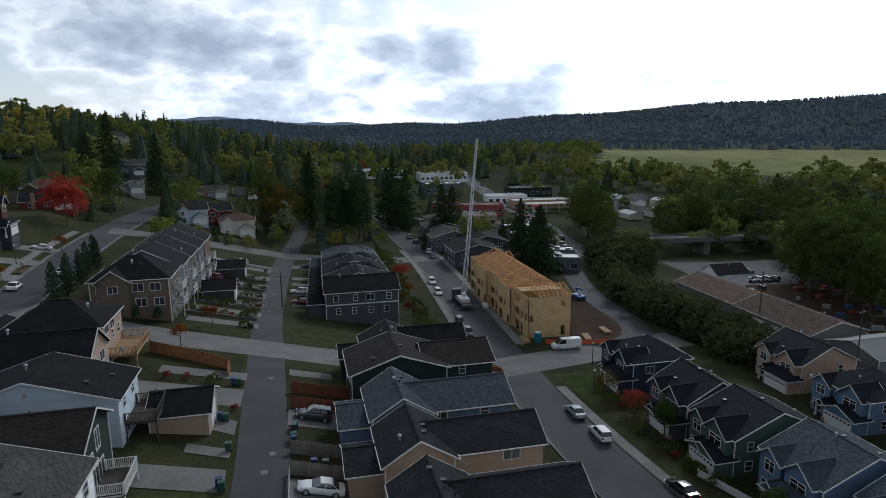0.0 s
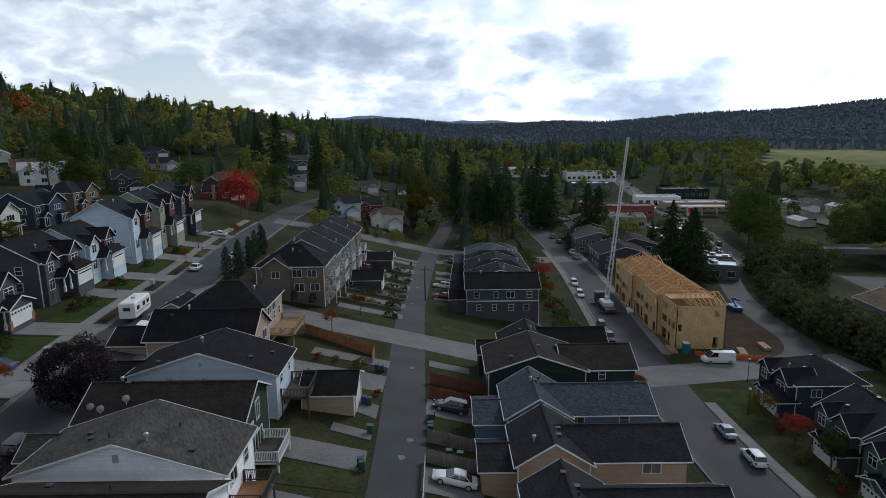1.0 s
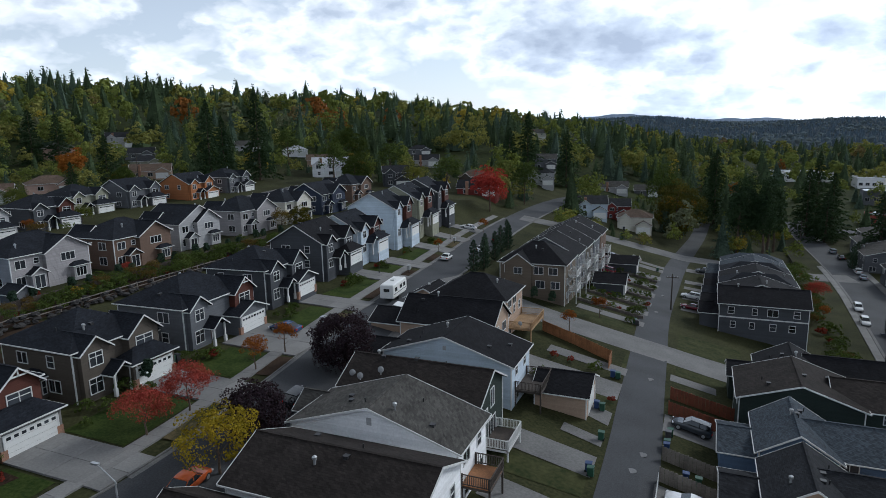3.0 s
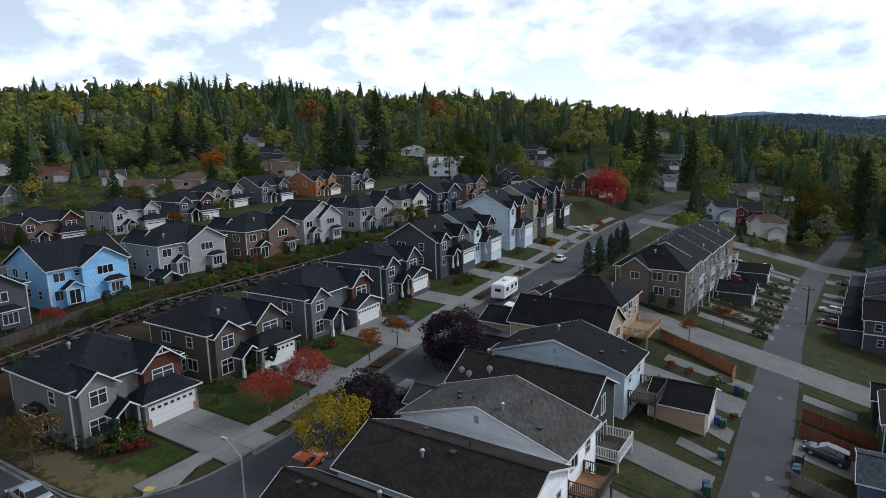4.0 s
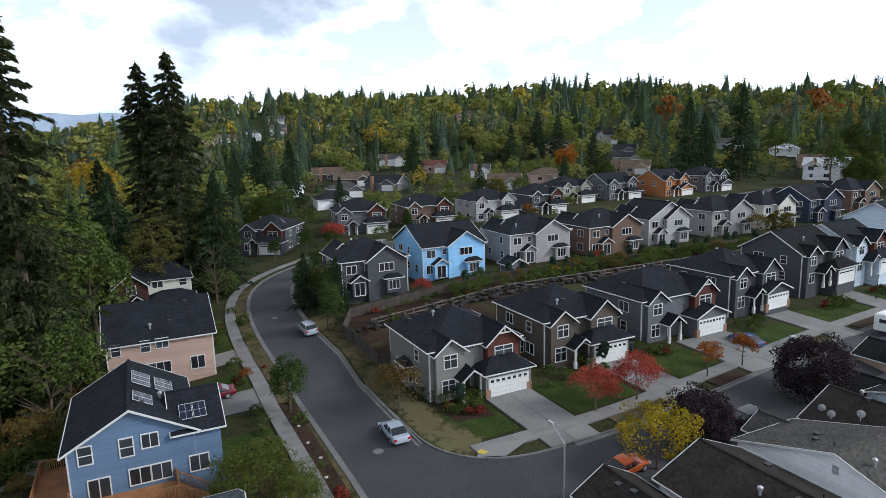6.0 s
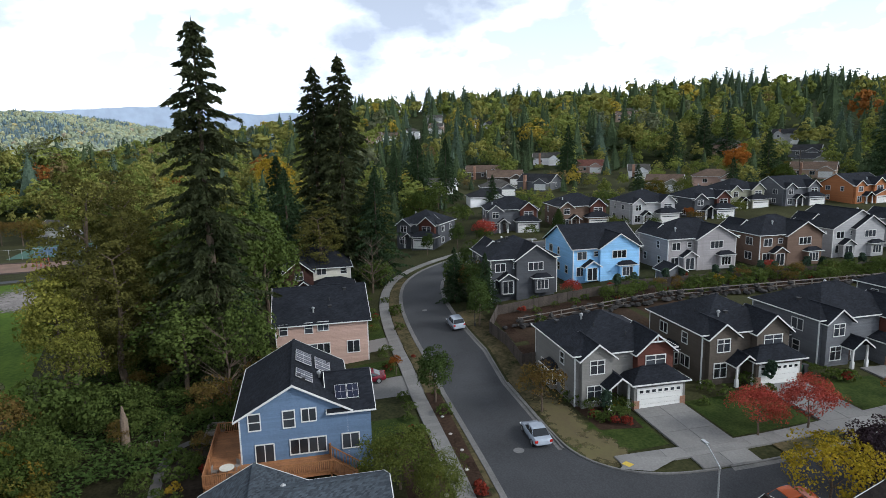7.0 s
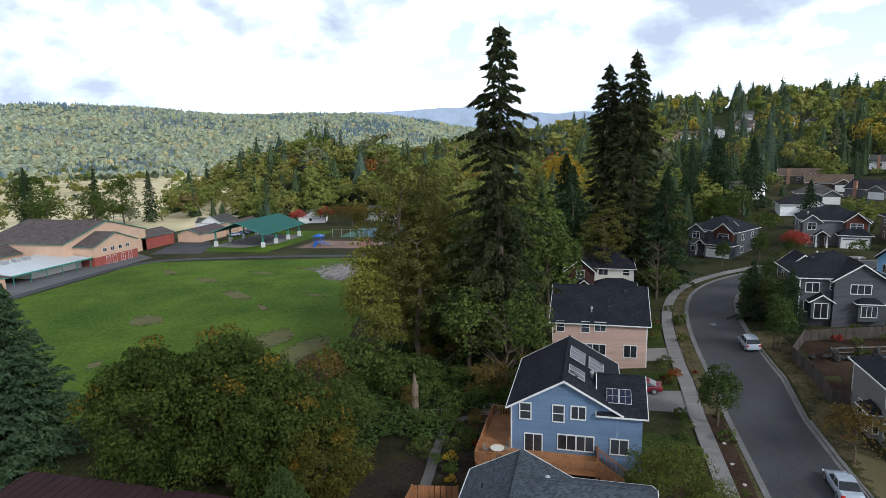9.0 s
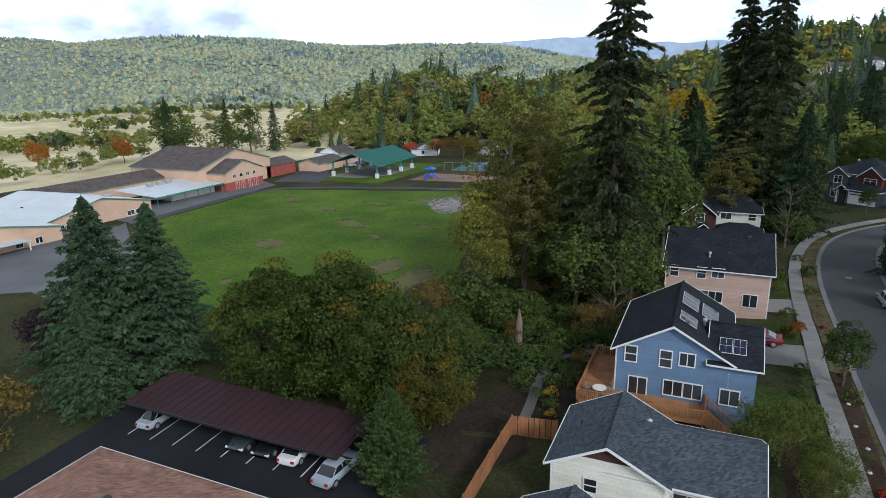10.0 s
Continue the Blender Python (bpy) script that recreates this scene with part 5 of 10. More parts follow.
for k in range(4):
    p, q = b0.lerp(b1, k / 4), b0.lerp(b1, (k + 1) / 4)
    w = 0.85 - 0.15 * k
    sections = []
    for (ox, oy) in ((-w / 2, -w / 2), (w / 2, -w / 2), (w / 2, w / 2), (-w / 2, w / 2)):
        sections.append(beam(p + Vector((ox, oy, 0)), q + Vector((ox, oy, 0)), 0.14, 0.14))
    for j in range(9):
        u0, u1 = p.lerp(q, j / 9), p.lerp(q, (j + 1) / 9)
        sg = 1 if j % 2 else -1
        for face in ((Vector((-w / 2 * sg, -w / 2, 0)), Vector((w / 2 * sg, -w / 2, 0))), (Vector((-w / 2, -w / 2 * sg, 0)), Vector((-w / 2, w / 2 * sg, 0)))):
            sections.append(beam(u0 + face[0], u1 + face[1], 0.08, 0.08))
    part("boom_section", join(*sections), YELLOW, crane, "pale grey lattice boom")
part("hook_line", tube(b1, b1 + Vector((0.3, 0, -24)), 0.03, n=5), DARK, crane)

# ---- trees ----
LEAF = 1.5


def leafmat(name, col, alt=None, island=0.27):
    m = mat("leaf_" + name, tuple(c * LEAF for c in col), 0.75, 0.3, 1.5, 0.12, 0.0, alt=alt and tuple(c * LEAF for c in alt), island=island, spec=0.04)
    ns, ls = m.node_tree.nodes, m.node_tree.links
    b, o = ns["Principled BSDF"], ns["Material Output"]
    # light also comes through the blades
    tl, mx = ns.new("ShaderNodeBsdfTranslucent"), ns.new("ShaderNodeMixShader")
    warm = ns.new("ShaderNodeVectorMath"); warm.operation = "MULTIPLY"; warm.inputs[1].default_value = (1.25, 1.2, 0.7)
    ls.new(b.inputs["Base Color"].links[0].from_socket, warm.inputs[0]); ls.new(warm.outputs[0], tl.inputs[0])
    mx.inputs[0].default_value = 0.24
    ls.new(b.outputs[0], mx.inputs[1]); ls.new(tl.outputs[0], mx.inputs[2]); ls.new(mx.outputs[0], o.inputs[0])
    return m


L_CON = leafmat("conifer", (0.020, 0.036, 0.018), (0.032, 0.052, 0.024))
L_CON2 = leafmat("blue_conifer", (0.024, 0.045, 0.032), (0.04, 0.062, 0.04))
L_SPR = leafmat("spruce", (0.031, 0.056, 0.029), (0.055, 0.086, 0.044))
L_FIR = leafmat("douglas_fir", (0.021, 0.030, 0.014), (0.042, 0.048, 0.022))
L_GRN = leafmat("green", (0.040, 0.066, 0.016), (0.065, 0.085, 0.022))
L_YEL = leafmat("gold", (0.17, 0.12, 0.012), (0.23, 0.16, 0.02))
L_ORG = leafmat("orange", (0.15, 0.045, 0.012), (0.18, 0.065, 0.014))
L_RED = leafmat("red", (0.12, 0.016, 0.012), (0.17, 0.034, 0.022))
L_CORAL = leafmat("coral_red", (0.20, 0.028, 0.022), (0.28, 0.06, 0.045))
L_PUR = leafmat("plum", (0.020, 0.013, 0.018), (0.032, 0.022, 0.027))
L_BRN = leafmat("russet", (0.11, 0.055, 0.022), (0.09, 0.075, 0.02))
L_GREY = leafmat("silver_green", (0.045, 0.056, 0.028), (0.075, 0.085, 0.045))


def blades(c, ax, ay, s):
    """Leaf blades: centres, two axes and sizes as arrays; three corners each."""
    return np.stack([c + ax * s, c - ax * s * 0.5 + ay * s * 0.85, c - ax * s * 0.5 - ay * s * 0.85], 1).reshape(-1, 3)


def conifer_np(r, H, R, boughs, tufts, size, base=0.05, ragged=0.25, droop=0.35, taper=0.85, lift=0.12, wide=0.26, thin=0.2):
    """Drooping boughs set in a spiral up the stem; every bough is a flat fan of small hanging needle tufts."""
    i = np.arange(boughs)
    u = base + (1 - base) * (1 - (1 - (i + r.random(boughs)) / boughs) ** 1.15)
    a = i * 2.39996 + r.normal(0, 0.35, boughs)
    L = R * (np.clip((1 - u) / (1 - base), 0, 1) ** taper * np.clip(1 + r.normal(0, ragged, boughs), 0.35, 1.55) + 0.015)
    dr = droop * (0.5 + r.random(boughs))
    n = np.where(r.random(boughs) < ragged * thin, 1, np.maximum(2, (tufts * (0.25 + 0.75 * L / R)))).astype(int)
    k = np.repeat(i, n)
    N = len(k)
    L, dr, u, a = L[k][:, None], dr[k][:, None], u[k][:, None], a[k]
    d, side = np.stack([np.cos(a), np.sin(a), 0 * a], 1), np.stack([-np.sin(a), np.cos(a), 0 * a], 1)
    up = np.array([0, 0, 1.0])
    q = 0.06 + 0.96 * r.random((N, 1)) ** 0.75
    off = r.normal(size=(N, 1)) * wide * (1.08 - q)
    P = d * L * q + side * off * L + up * (u * H + lift * L * q - dr * L * q * q - 0.35 * np.abs(off) * L - size * 0.6 * r.random((N, 1)))
    way = d * (0.75 + 0.4 * r.normal(size=(N, 1))) + side * (np.sign(off) * 0.5 + 0.4 * r.normal(size=(N, 1))) - up * (0.1 + 0.9 * r.random((N, 1)))
    way /= np.linalg.norm(way, axis=1)[:, None]
    cross = np.cross(way, r.normal(size=(N, 3)))
    cross /= np.linalg.norm(cross, axis=1)[:, None] + 1e-9
    t = size * (0.65 + 0.7 * r.random((N, 1))) * (0.55 + 0.45 * np.clip(L / R * 1.6, 0, 1))
    v = np.stack([P - cross * t * 0.30, P + cross * t * 0.30, P + way * t], 1).reshape(-1, 3)
    lead = [np.array([[0.6 * size * math.cos(c), 0.6 * size * math.sin(c), H * 0.94], [-0.6 * size * math.cos(c), -0.6 * size * math.sin(c), H * 0.94], [0, 0, H * 1.015]]) for c in (0.3, 1.9)]
    return np.concatenate([v] + lead) if H > 2 else v


def broad_np(r, H, R, clumps, leaves, size, base=0.22, lumps=0.3, column=False, loose=0.5, skirt=False, tight=0.29):
    """Leaves lie on the upper and outer skins of many separate clumps, with dark gaps between them."""
    V = r.normal(size=(clumps, 3))
    V /= np.linalg.norm(V, axis=1)[:, None]
    V[:, 2] = np.where(V[:, 2] < -0.45, -V[:, 2] * 0.6, V[:, 2]) if not skirt else V[:, 2]
    rad = 0.58 + 0.42 * r.random((clumps, 1)) ** 0.5
    wob = 1 + lumps * np.sin(V[:, :1] * 3.1 + 1.3 * R) * np.cos(V[:, 1:2] * 2.7 + H) + lumps * 0.5 * r.normal(size=(clumps, 1))
    hh = (1 - base) * H / 2
    cr = R * (tight if not column else 0.40) * (0.65 + 0.7 * r.random((clumps, 1)))
    C = np.array([0, 0, base * H + hh]) + V * np.array([R * 0.80, R * 0.80, hh * 0.88]) * rad * np.clip(wob, 0.6, 1.3)
    C[:, 2] = np.maximum(C[:, 2], base * H)
    n = clumps * leaves
    D = r.normal(size=(n, 3))
    D /= np.linalg.norm(D, axis=1)[:, None]
    D += np.repeat(V, leaves, 0) * 0.6 + np.array([0, 0, 0.45])
    D /= np.linalg.norm(D, axis=1)[:, None]
    P = np.repeat(C, leaves, 0) + D * np.repeat(cr, leaves, 0) * np.array([1, 1, 0.75]) * (0.74 + 0.4 * r.random((n, 1)))
    N = D + r.normal(size=(n, 3)) * loose
    N /= np.linalg.norm(N, axis=1)[:, None]
    ax = np.cross(N, r.normal(size=(n, 3)))
    ax /= np.linalg.norm(ax, axis=1)[:, None] + 1e-9
    return blades(P, ax, np.cross(N, ax), size * (0.7 + 0.75 * r.random((n, 1))))


def np_mesh(name, v, mats, idx=None):
    """A mesh of free triangles from an array of corners."""
    me = bpy.data.meshes.new(name)
    n = len(v)
    me.vertices.add(n); me.loops.add(n); me.polygons.add(n // 3)
    me.vertices.foreach_set("co", np.ascontiguousarray(v, dtype=np.float32).ravel())
    me.loops.foreach_set("vertex_index", np.arange(n, dtype=np.int32))
    me.polygons.foreach_set("loop_start", np.arange(0, n, 3, dtype=np.int32))
    for m in mats:
        me.materials.append(m)
    if idx is not None:
        me.polygons.foreach_set("material_index", np.ascontiguousarray(idx, dtype=np.int32))
    me.update(calc_edges=True)
    return me


def trunk_geo(r, H, rad, limbs, reach, top=0.9, start=0.3):
    g = []
    p, q = Vector((0, 0, -0.6)), None
    n = 5
    for i in range(n):
        q = Vector((r.normal(0, 0.012) * H, r.normal(0, 0.012) * H, H * top * (i + 1) / n))
        g.append(tube(p, q, rad * (1 - 0.8 * i / n), rad * (1 - 0.8 * (i + 1) / n), 7))
        if (i + 1) / n >= start:
            for k in range(limbs):
                a = r.random() * 6.28
                e = q + Vector((math.cos(a), math.sin(a), 0.5 + 0.4 * r.random())) * reach * (0.5 + 0.5 * r.random()) * (1 - 0.5 * i / n)
                g.append(tube(q, e, rad * 0.35 * (1 - 0.6 * i / n), rad * 0.08, 5))
        p = q
    return join(*g)


TREES = {}


def tree_kind(key, kind, H, R, leaf, seed, accent=None, share=0.0, **kw):
    """Builds trunk and crown meshes once for each kind of tree."""
    r = np.random.default_rng(seed)
    if kind == "conifer":
        v = conifer_np(r, H, R, **kw)
        tr = tube((0, 0, -0.8), (0, 0, H * 0.97), H * 0.016 + 0.05, 0.03, 8)
    elif kind == "broad":
        v = broad_np(r, H, R, **kw)
        tr = trunk_geo(r, H * 0.85, H * 0.018 + 0.04, 3, R * 0.8) if H > 4.3 else None
    else:
        v = None
        tr = trunk_geo(r, H, H * 0.018 + 0.03, 9, R, start=0.2)
    crown = None
    if v is not None:
        idx = None
        if accent:
            # whole clumps have turned, most of them near the top
            n = len(v) // 3
            g = kw["leaves"]
            top = np.repeat(v.reshape(-1, 3, 3)[:, :, 2].mean(1).reshape(-1, g).mean(1), g) / H
            turned = np.repeat(r.random(n // g), g) * (1.35 - top) < share
            idx = (turned & (r.random(n) < 0.75)).astype(np.int32)
        crown = np_mesh("crown", v, [leaf, accent] if accent else [leaf], idx)
    TREES[key] = (mesh_from("trunk", *tr, BARK) if tr else None, crown)


def plant(key, x, y, label, s=1.0, turn=None, z=None, group="", name="tree", category="tree", sz=None):
    tr, cr = TREES[key]
    turn = random.random() * 360 if turn is None else turn
    t = thing(name, label, category, pose(x, y, tz(x, y) if z is None else z, 0, 0, turn) @ Matrix.Diagonal((s, s, sz or s, 1)), group)
    if tr is not None:
        part("trunk", tr, None, t)
    if cr is not None:
        part("crown", cr, None, t)
    return t


tree_kind("fir_giant", "conifer", 43, 5.2, L_FIR, 1, boughs=330, tufts=105, size=0.62, base=0.06, ragged=0.42, droop=0.34, taper=0.42, lift=0.16, wide=0.16, thin=0.5)
tree_kind("fir_giant_b", "conifer", 41, 4.9, L_FIR, 2, boughs=340, tufts=95, size=0.62, base=0.04, ragged=0.36, droop=0.38, taper=0.48, lift=0.14, wide=0.17, thin=0.4)
tree_kind("spruce", "conifer", 20, 6.2, L_SPR, 3, boughs=420, tufts=95, size=0.44, base=0.02, ragged=0.16, droop=0.16, taper=0.86, lift=0.20, wide=0.17)
tree_kind("spruce_b", "conifer", 22, 5.6, L_CON, 4, boughs=230, tufts=46, size=0.62, base=0.03, ragged=0.22, droop=0.28, taper=0.8, wide=0.18)
tree_kind("fir_tall", "conifer", 30, 5.4, L_CON, 41, boughs=220, tufts=34, size=0.8, base=0.05, ragged=0.28, droop=0.30, taper=0.72, wide=0.2)
tree_kind("cypress", "conifer", 9, 2.9, leafmat("cypress", (0.026, 0.046, 0.016), (0.048, 0.072, 0.022)), 5, boughs=460, tufts=100, size=0.19, base=0.01, ragged=0.16, droop=-0.05, taper=0.72, lift=0.5, wide=0.14)
tree_kind("alder_tall", "broad", 30, 5.8, leafmat("alder_olive", (0.055, 0.060, 0.016), (0.085, 0.080, 0.022)), 42, clumps=150, leaves=70, size=0.17, base=0.06, lumps=0.35, skirt=True, tight=0.2)
tree_kind("column", "broad", 3.0, 0.55, L_CON2, 6, clumps=55, leaves=12, size=0.16, base=0.02, column=True, lumps=0.1)
tree_kind("column_green", "conifer", 7.2, 1.3, L_CON2, 7, boughs=150, tufts=18, size=0.3, base=0.02, ragged=0.16, droop=0.0, taper=0.55, lift=0.7, wide=0.2)
tree_kind("maple_red", "broad", 4.6, 2.7, L_CORAL, 8, clumps=95, leaves=55, size=0.075, base=0.36, lumps=0.3)
tree_kind("maple_big_red", "broad", 17, 7.2, leafmat("scarlet", (0.21, 0.018, 0.016), (0.30, 0.045, 0.035)), 9, clumps=150, leaves=44, size=0.26, base=0.1, lumps=0.55, tight=0.22)
tree_kind("orange_small", "broad", 4.4, 1.7, L_ORG, 10, clumps=55, leaves=40, size=0.08, base=0.36)
tree_kind("plum", "broad", 6.6, 3.5, L_PUR, 11, clumps=170, leaves=60, size=0.125, skirt=True, base=0.04, lumps=0.2)
tree_kind("locust_yellow", "broad", 6.2, 3.7, leafmat("yellow_green", (0.085, 0.095, 0.012), (0.27, 0.19, 0.014)), 12, clumps=85, leaves=52, size=0.105, base=0.26, lumps=0.6, tight=0.2)
tree_kind("street_green", "broad", 6.4, 1.75, leafmat("hornbeam", (0.026, 0.046, 0.013), (0.046, 0.066, 0.019)), 13, clumps=85, leaves=44, size=0.105, base=0.12, lumps=0.15, column=True)
tree_kind("bigleaf", "broad", 11.5, 5.6, leafmat("maple_olive", (0.024, 0.042, 0.009), (0.048, 0.064, 0.014)), 14, leafmat("maple_turning", (0.085, 0.072, 0.012), (0.12, 0.080, 0.014)), 0.04, clumps=180, leaves=120, size=0.135, base=0.02, lumps=0.25, skirt=True, tight=0.24)
tree_kind("bigleaf_gold", "broad", 9.5, 4.6, leafmat("maple_gold", (0.036, 0.046, 0.011), (0.085, 0.074, 0.014)), 15, leafmat("maple_bright", (0.13, 0.085, 0.012), (0.17, 0.10, 0.014)), 0.08, clumps=120, leaves=120, size=0.125, skirt=True, base=0.03, lumps=0.3, tight=0.25)
tree_kind("birch", "broad", 17, 4.6, leafmat("birch_yellow", (0.10, 0.115, 0.024), (0.15, 0.145, 0.03)), 16, clumps=140, leaves=34, size=0.19, base=0.15, lumps=0.35)
tree_kind("alder", "broad", 20, 6.0, L_GRN, 17, clumps=120, leaves=24, size=0.29, base=0.1, lumps=0.35)
tree_kind("cottonwood", "broad", 12, 4.6, L_GREY, 18, clumps=80, leaves=13, size=0.3, base=0.08, lumps=0.3)
tree_kind("cotton_tall", "broad", 25, 8.5, L_GRN, 19, clumps=170, leaves=36, size=0.33, base=0.08, lumps=0.3, skirt=True, tight=0.22)
tree_kind("poplar", "broad", 40, 5.2, L_CON, 20, clumps=170, leaves=36, size=0.42, base=0.03, column=True, lumps=0.2)
tree_kind("bare", "bare", 8, 4.4, None, 21)
tree_kind("russet", "broad", 5.5, 2.6, L_BRN, 22, clumps=70, leaves=26, size=0.11, base=0.2, lumps=0.35)
tree_kind("shrub", "broad", 1.5, 1.1, L_GRN, 23, clumps=20, leaves=13, size=0.14, base=0.0, lumps=0.3)
tree_kind("shrub_yellow", "broad", 1.3, 1.0, L_YEL, 33, clumps=20, leaves=16, size=0.12, base=0.0, lumps=0.3)
tree_kind("shrub_red", "broad", 1.1, 0.9, L_RED, 24, clumps=20, leaves=12, size=0.12, base=0.0, lumps=0.3)
tree_kind("shrub_dark", "broad", 2.6, 2.0, L_GRN, 25, clumps=28, leaves=20, size=0.125, base=0.0, lumps=0.35)
tree_kind("shrub_olive", "broad", 4.2, 3.0, L_GRN, 26, clumps=54, leaves=26, size=0.15, base=0.0, lumps=0.35)

tree_kind("orange_maple", "broad", 12, 5.0, leafmat("maple_orange", (0.19, 0.065, 0.014), (0.25, 0.10, 0.02)), 31, clumps=80, leaves=50, size=0.26, base=0.03, lumps=0.3)
tree_kind("gold_maple", "broad", 24, 7.0, leafmat("maple_yellow", (0.19, 0.15, 0.016), (0.30, 0.20, 0.02)), 32, clumps=80, leaves=50, size=0.34, base=0.1, lumps=0.3)
tree_kind("garden_tree", "broad", 4.6, 2.7, leafmat("garden_green", (0.046, 0.068, 0.015), (0.09, 0.10, 0.022)), 27, clumps=130, leaves=90, size=0.06, base=0.04, lumps=0.4)

random.seed(5)
plant("fir_giant", -78, -11.5, "giant ragged Douglas fir with bare gaps near the top")
plant("fir_giant_b", -127, 7.3, "tall dark fir beside the curved street", s=1.10, z=-1)
plant("fir_giant_b", -131, 2.4, "tall dark fir standing close to its neighbour", s=1.06, z=-1)
for x, y, k, s in ((-96, -15, "spruce_b", 1.1), (-86, -16, "alder", 0.95), (-95, -18, "alder", 1.0), (-104, -14, "alder", 0.9), (-72, -8, "alder", 0.6), (-85, -10.5, "spruce_b", 0.8),
                   (-118, -10, "alder", 0.95), (-126, -4, "spruce_b", 1.1), (-122, 13, "spruce_b", 1.0), (-118, -9.5, "spruce_b", 0.9), (-116, 12, "shrub_olive", 1.2), (-134, 8, "alder", 0.8), (-140, -6, "spruce_b", 1.2), (-100, -26, "birch", 1.05), (-112, -24, "birch", 1.1), (-126, -20, "alder", 0.9)):
    plant(k, x, y, "dark conifer in the wooded strip" if k[0] == "s" else "leafy tree in the wooded strip", s, group="wooded strip")
for x, y, k, s in ((-79, -29.5, "birch", 0.9), (-74, -26, "birch", 0.65), (-88, -32, "birch", 1.0), (-68, -27, "shrub_olive", 1.5), (-64, -30, "russet", 1.2)):
    plant(k, x, y, "yellowing birch at the edge of the field", s, group="wooded strip")
for x, y, k, s, sz in ((-85, -27, "alder_tall", 1.0, 1.0), (-92, -24.5, "alder_tall", 0.95, 0.92), (-79, -22.5, "alder_tall", 0.85, 0.72), (-101, -28, "alder_tall", 1.0, 0.85), (-88, -17, "alder_tall", 1.0, 0.7), (-93, -10, "alder", 0.95, 1.0), (-99, -7, "alder", 1.0, 0.95), (-106, -9, "alder", 1.0, 0.8), (-75, -15, "alder", 0.85, 0.62), (-118, 2, "alder_tall", 0.9, 0.62), (-134, 14, "alder_tall", 0.8, 0.6)):
    plant(k, x, y, "tall olive-brown alder in the wooded strip" if k == "alder_tall" else "dark leafy tree in the wooded strip", s, sz=sz, group="wooded strip")
plant("bare", -69.5, -9.5, "leafless grey tree in the thicket", 1.1)
plant("bare", -113, 11, "leafless pale tree behind the house", 1.2)
for x, y in ((-71, -6), (-74, -4.5), (-66.5, -11)):
    plant("russet", x, y, "russet shrub in the dark thicket", 0.9)
for x, y, k, s in ((-45.8, -38.8, "bigleaf", 1.05), (-45.4, -31, "bigleaf", 1.1), (-44.8, -25.0, "bigleaf", 0.95), (-43.5, -20.8, "bigleaf_gold", 0.78), (-51, -34, "bigleaf", 1.0)):
    plant(k, x, y, "big-leaf maple turning yellow behind the carport", s, group="maples by the carport")
plant("cypress", -35.2, -20.0, "feathery green cypress beside the carport", 0.95)
plant("spruce", -41.5, -57.5, "broad blue-green spruce at the edge of the school field", 1.2, sz=1.0)
plant("spruce", -46.6, -55, "broad spruce beside the parking lot", 1.1, sz=0.92)
plant("spruce", -37, -54, "broad spruce beside the parking lot", 0.6)
plant("plum", -43.5, -68, "dark plum tree by the school", 1.0)
plant("russet", -27, -53.5, "maple turning red and green by the parking lot", 1.5)
plant("orange_small", -24, -52, "maple turning red by the parking lot", 1.6)
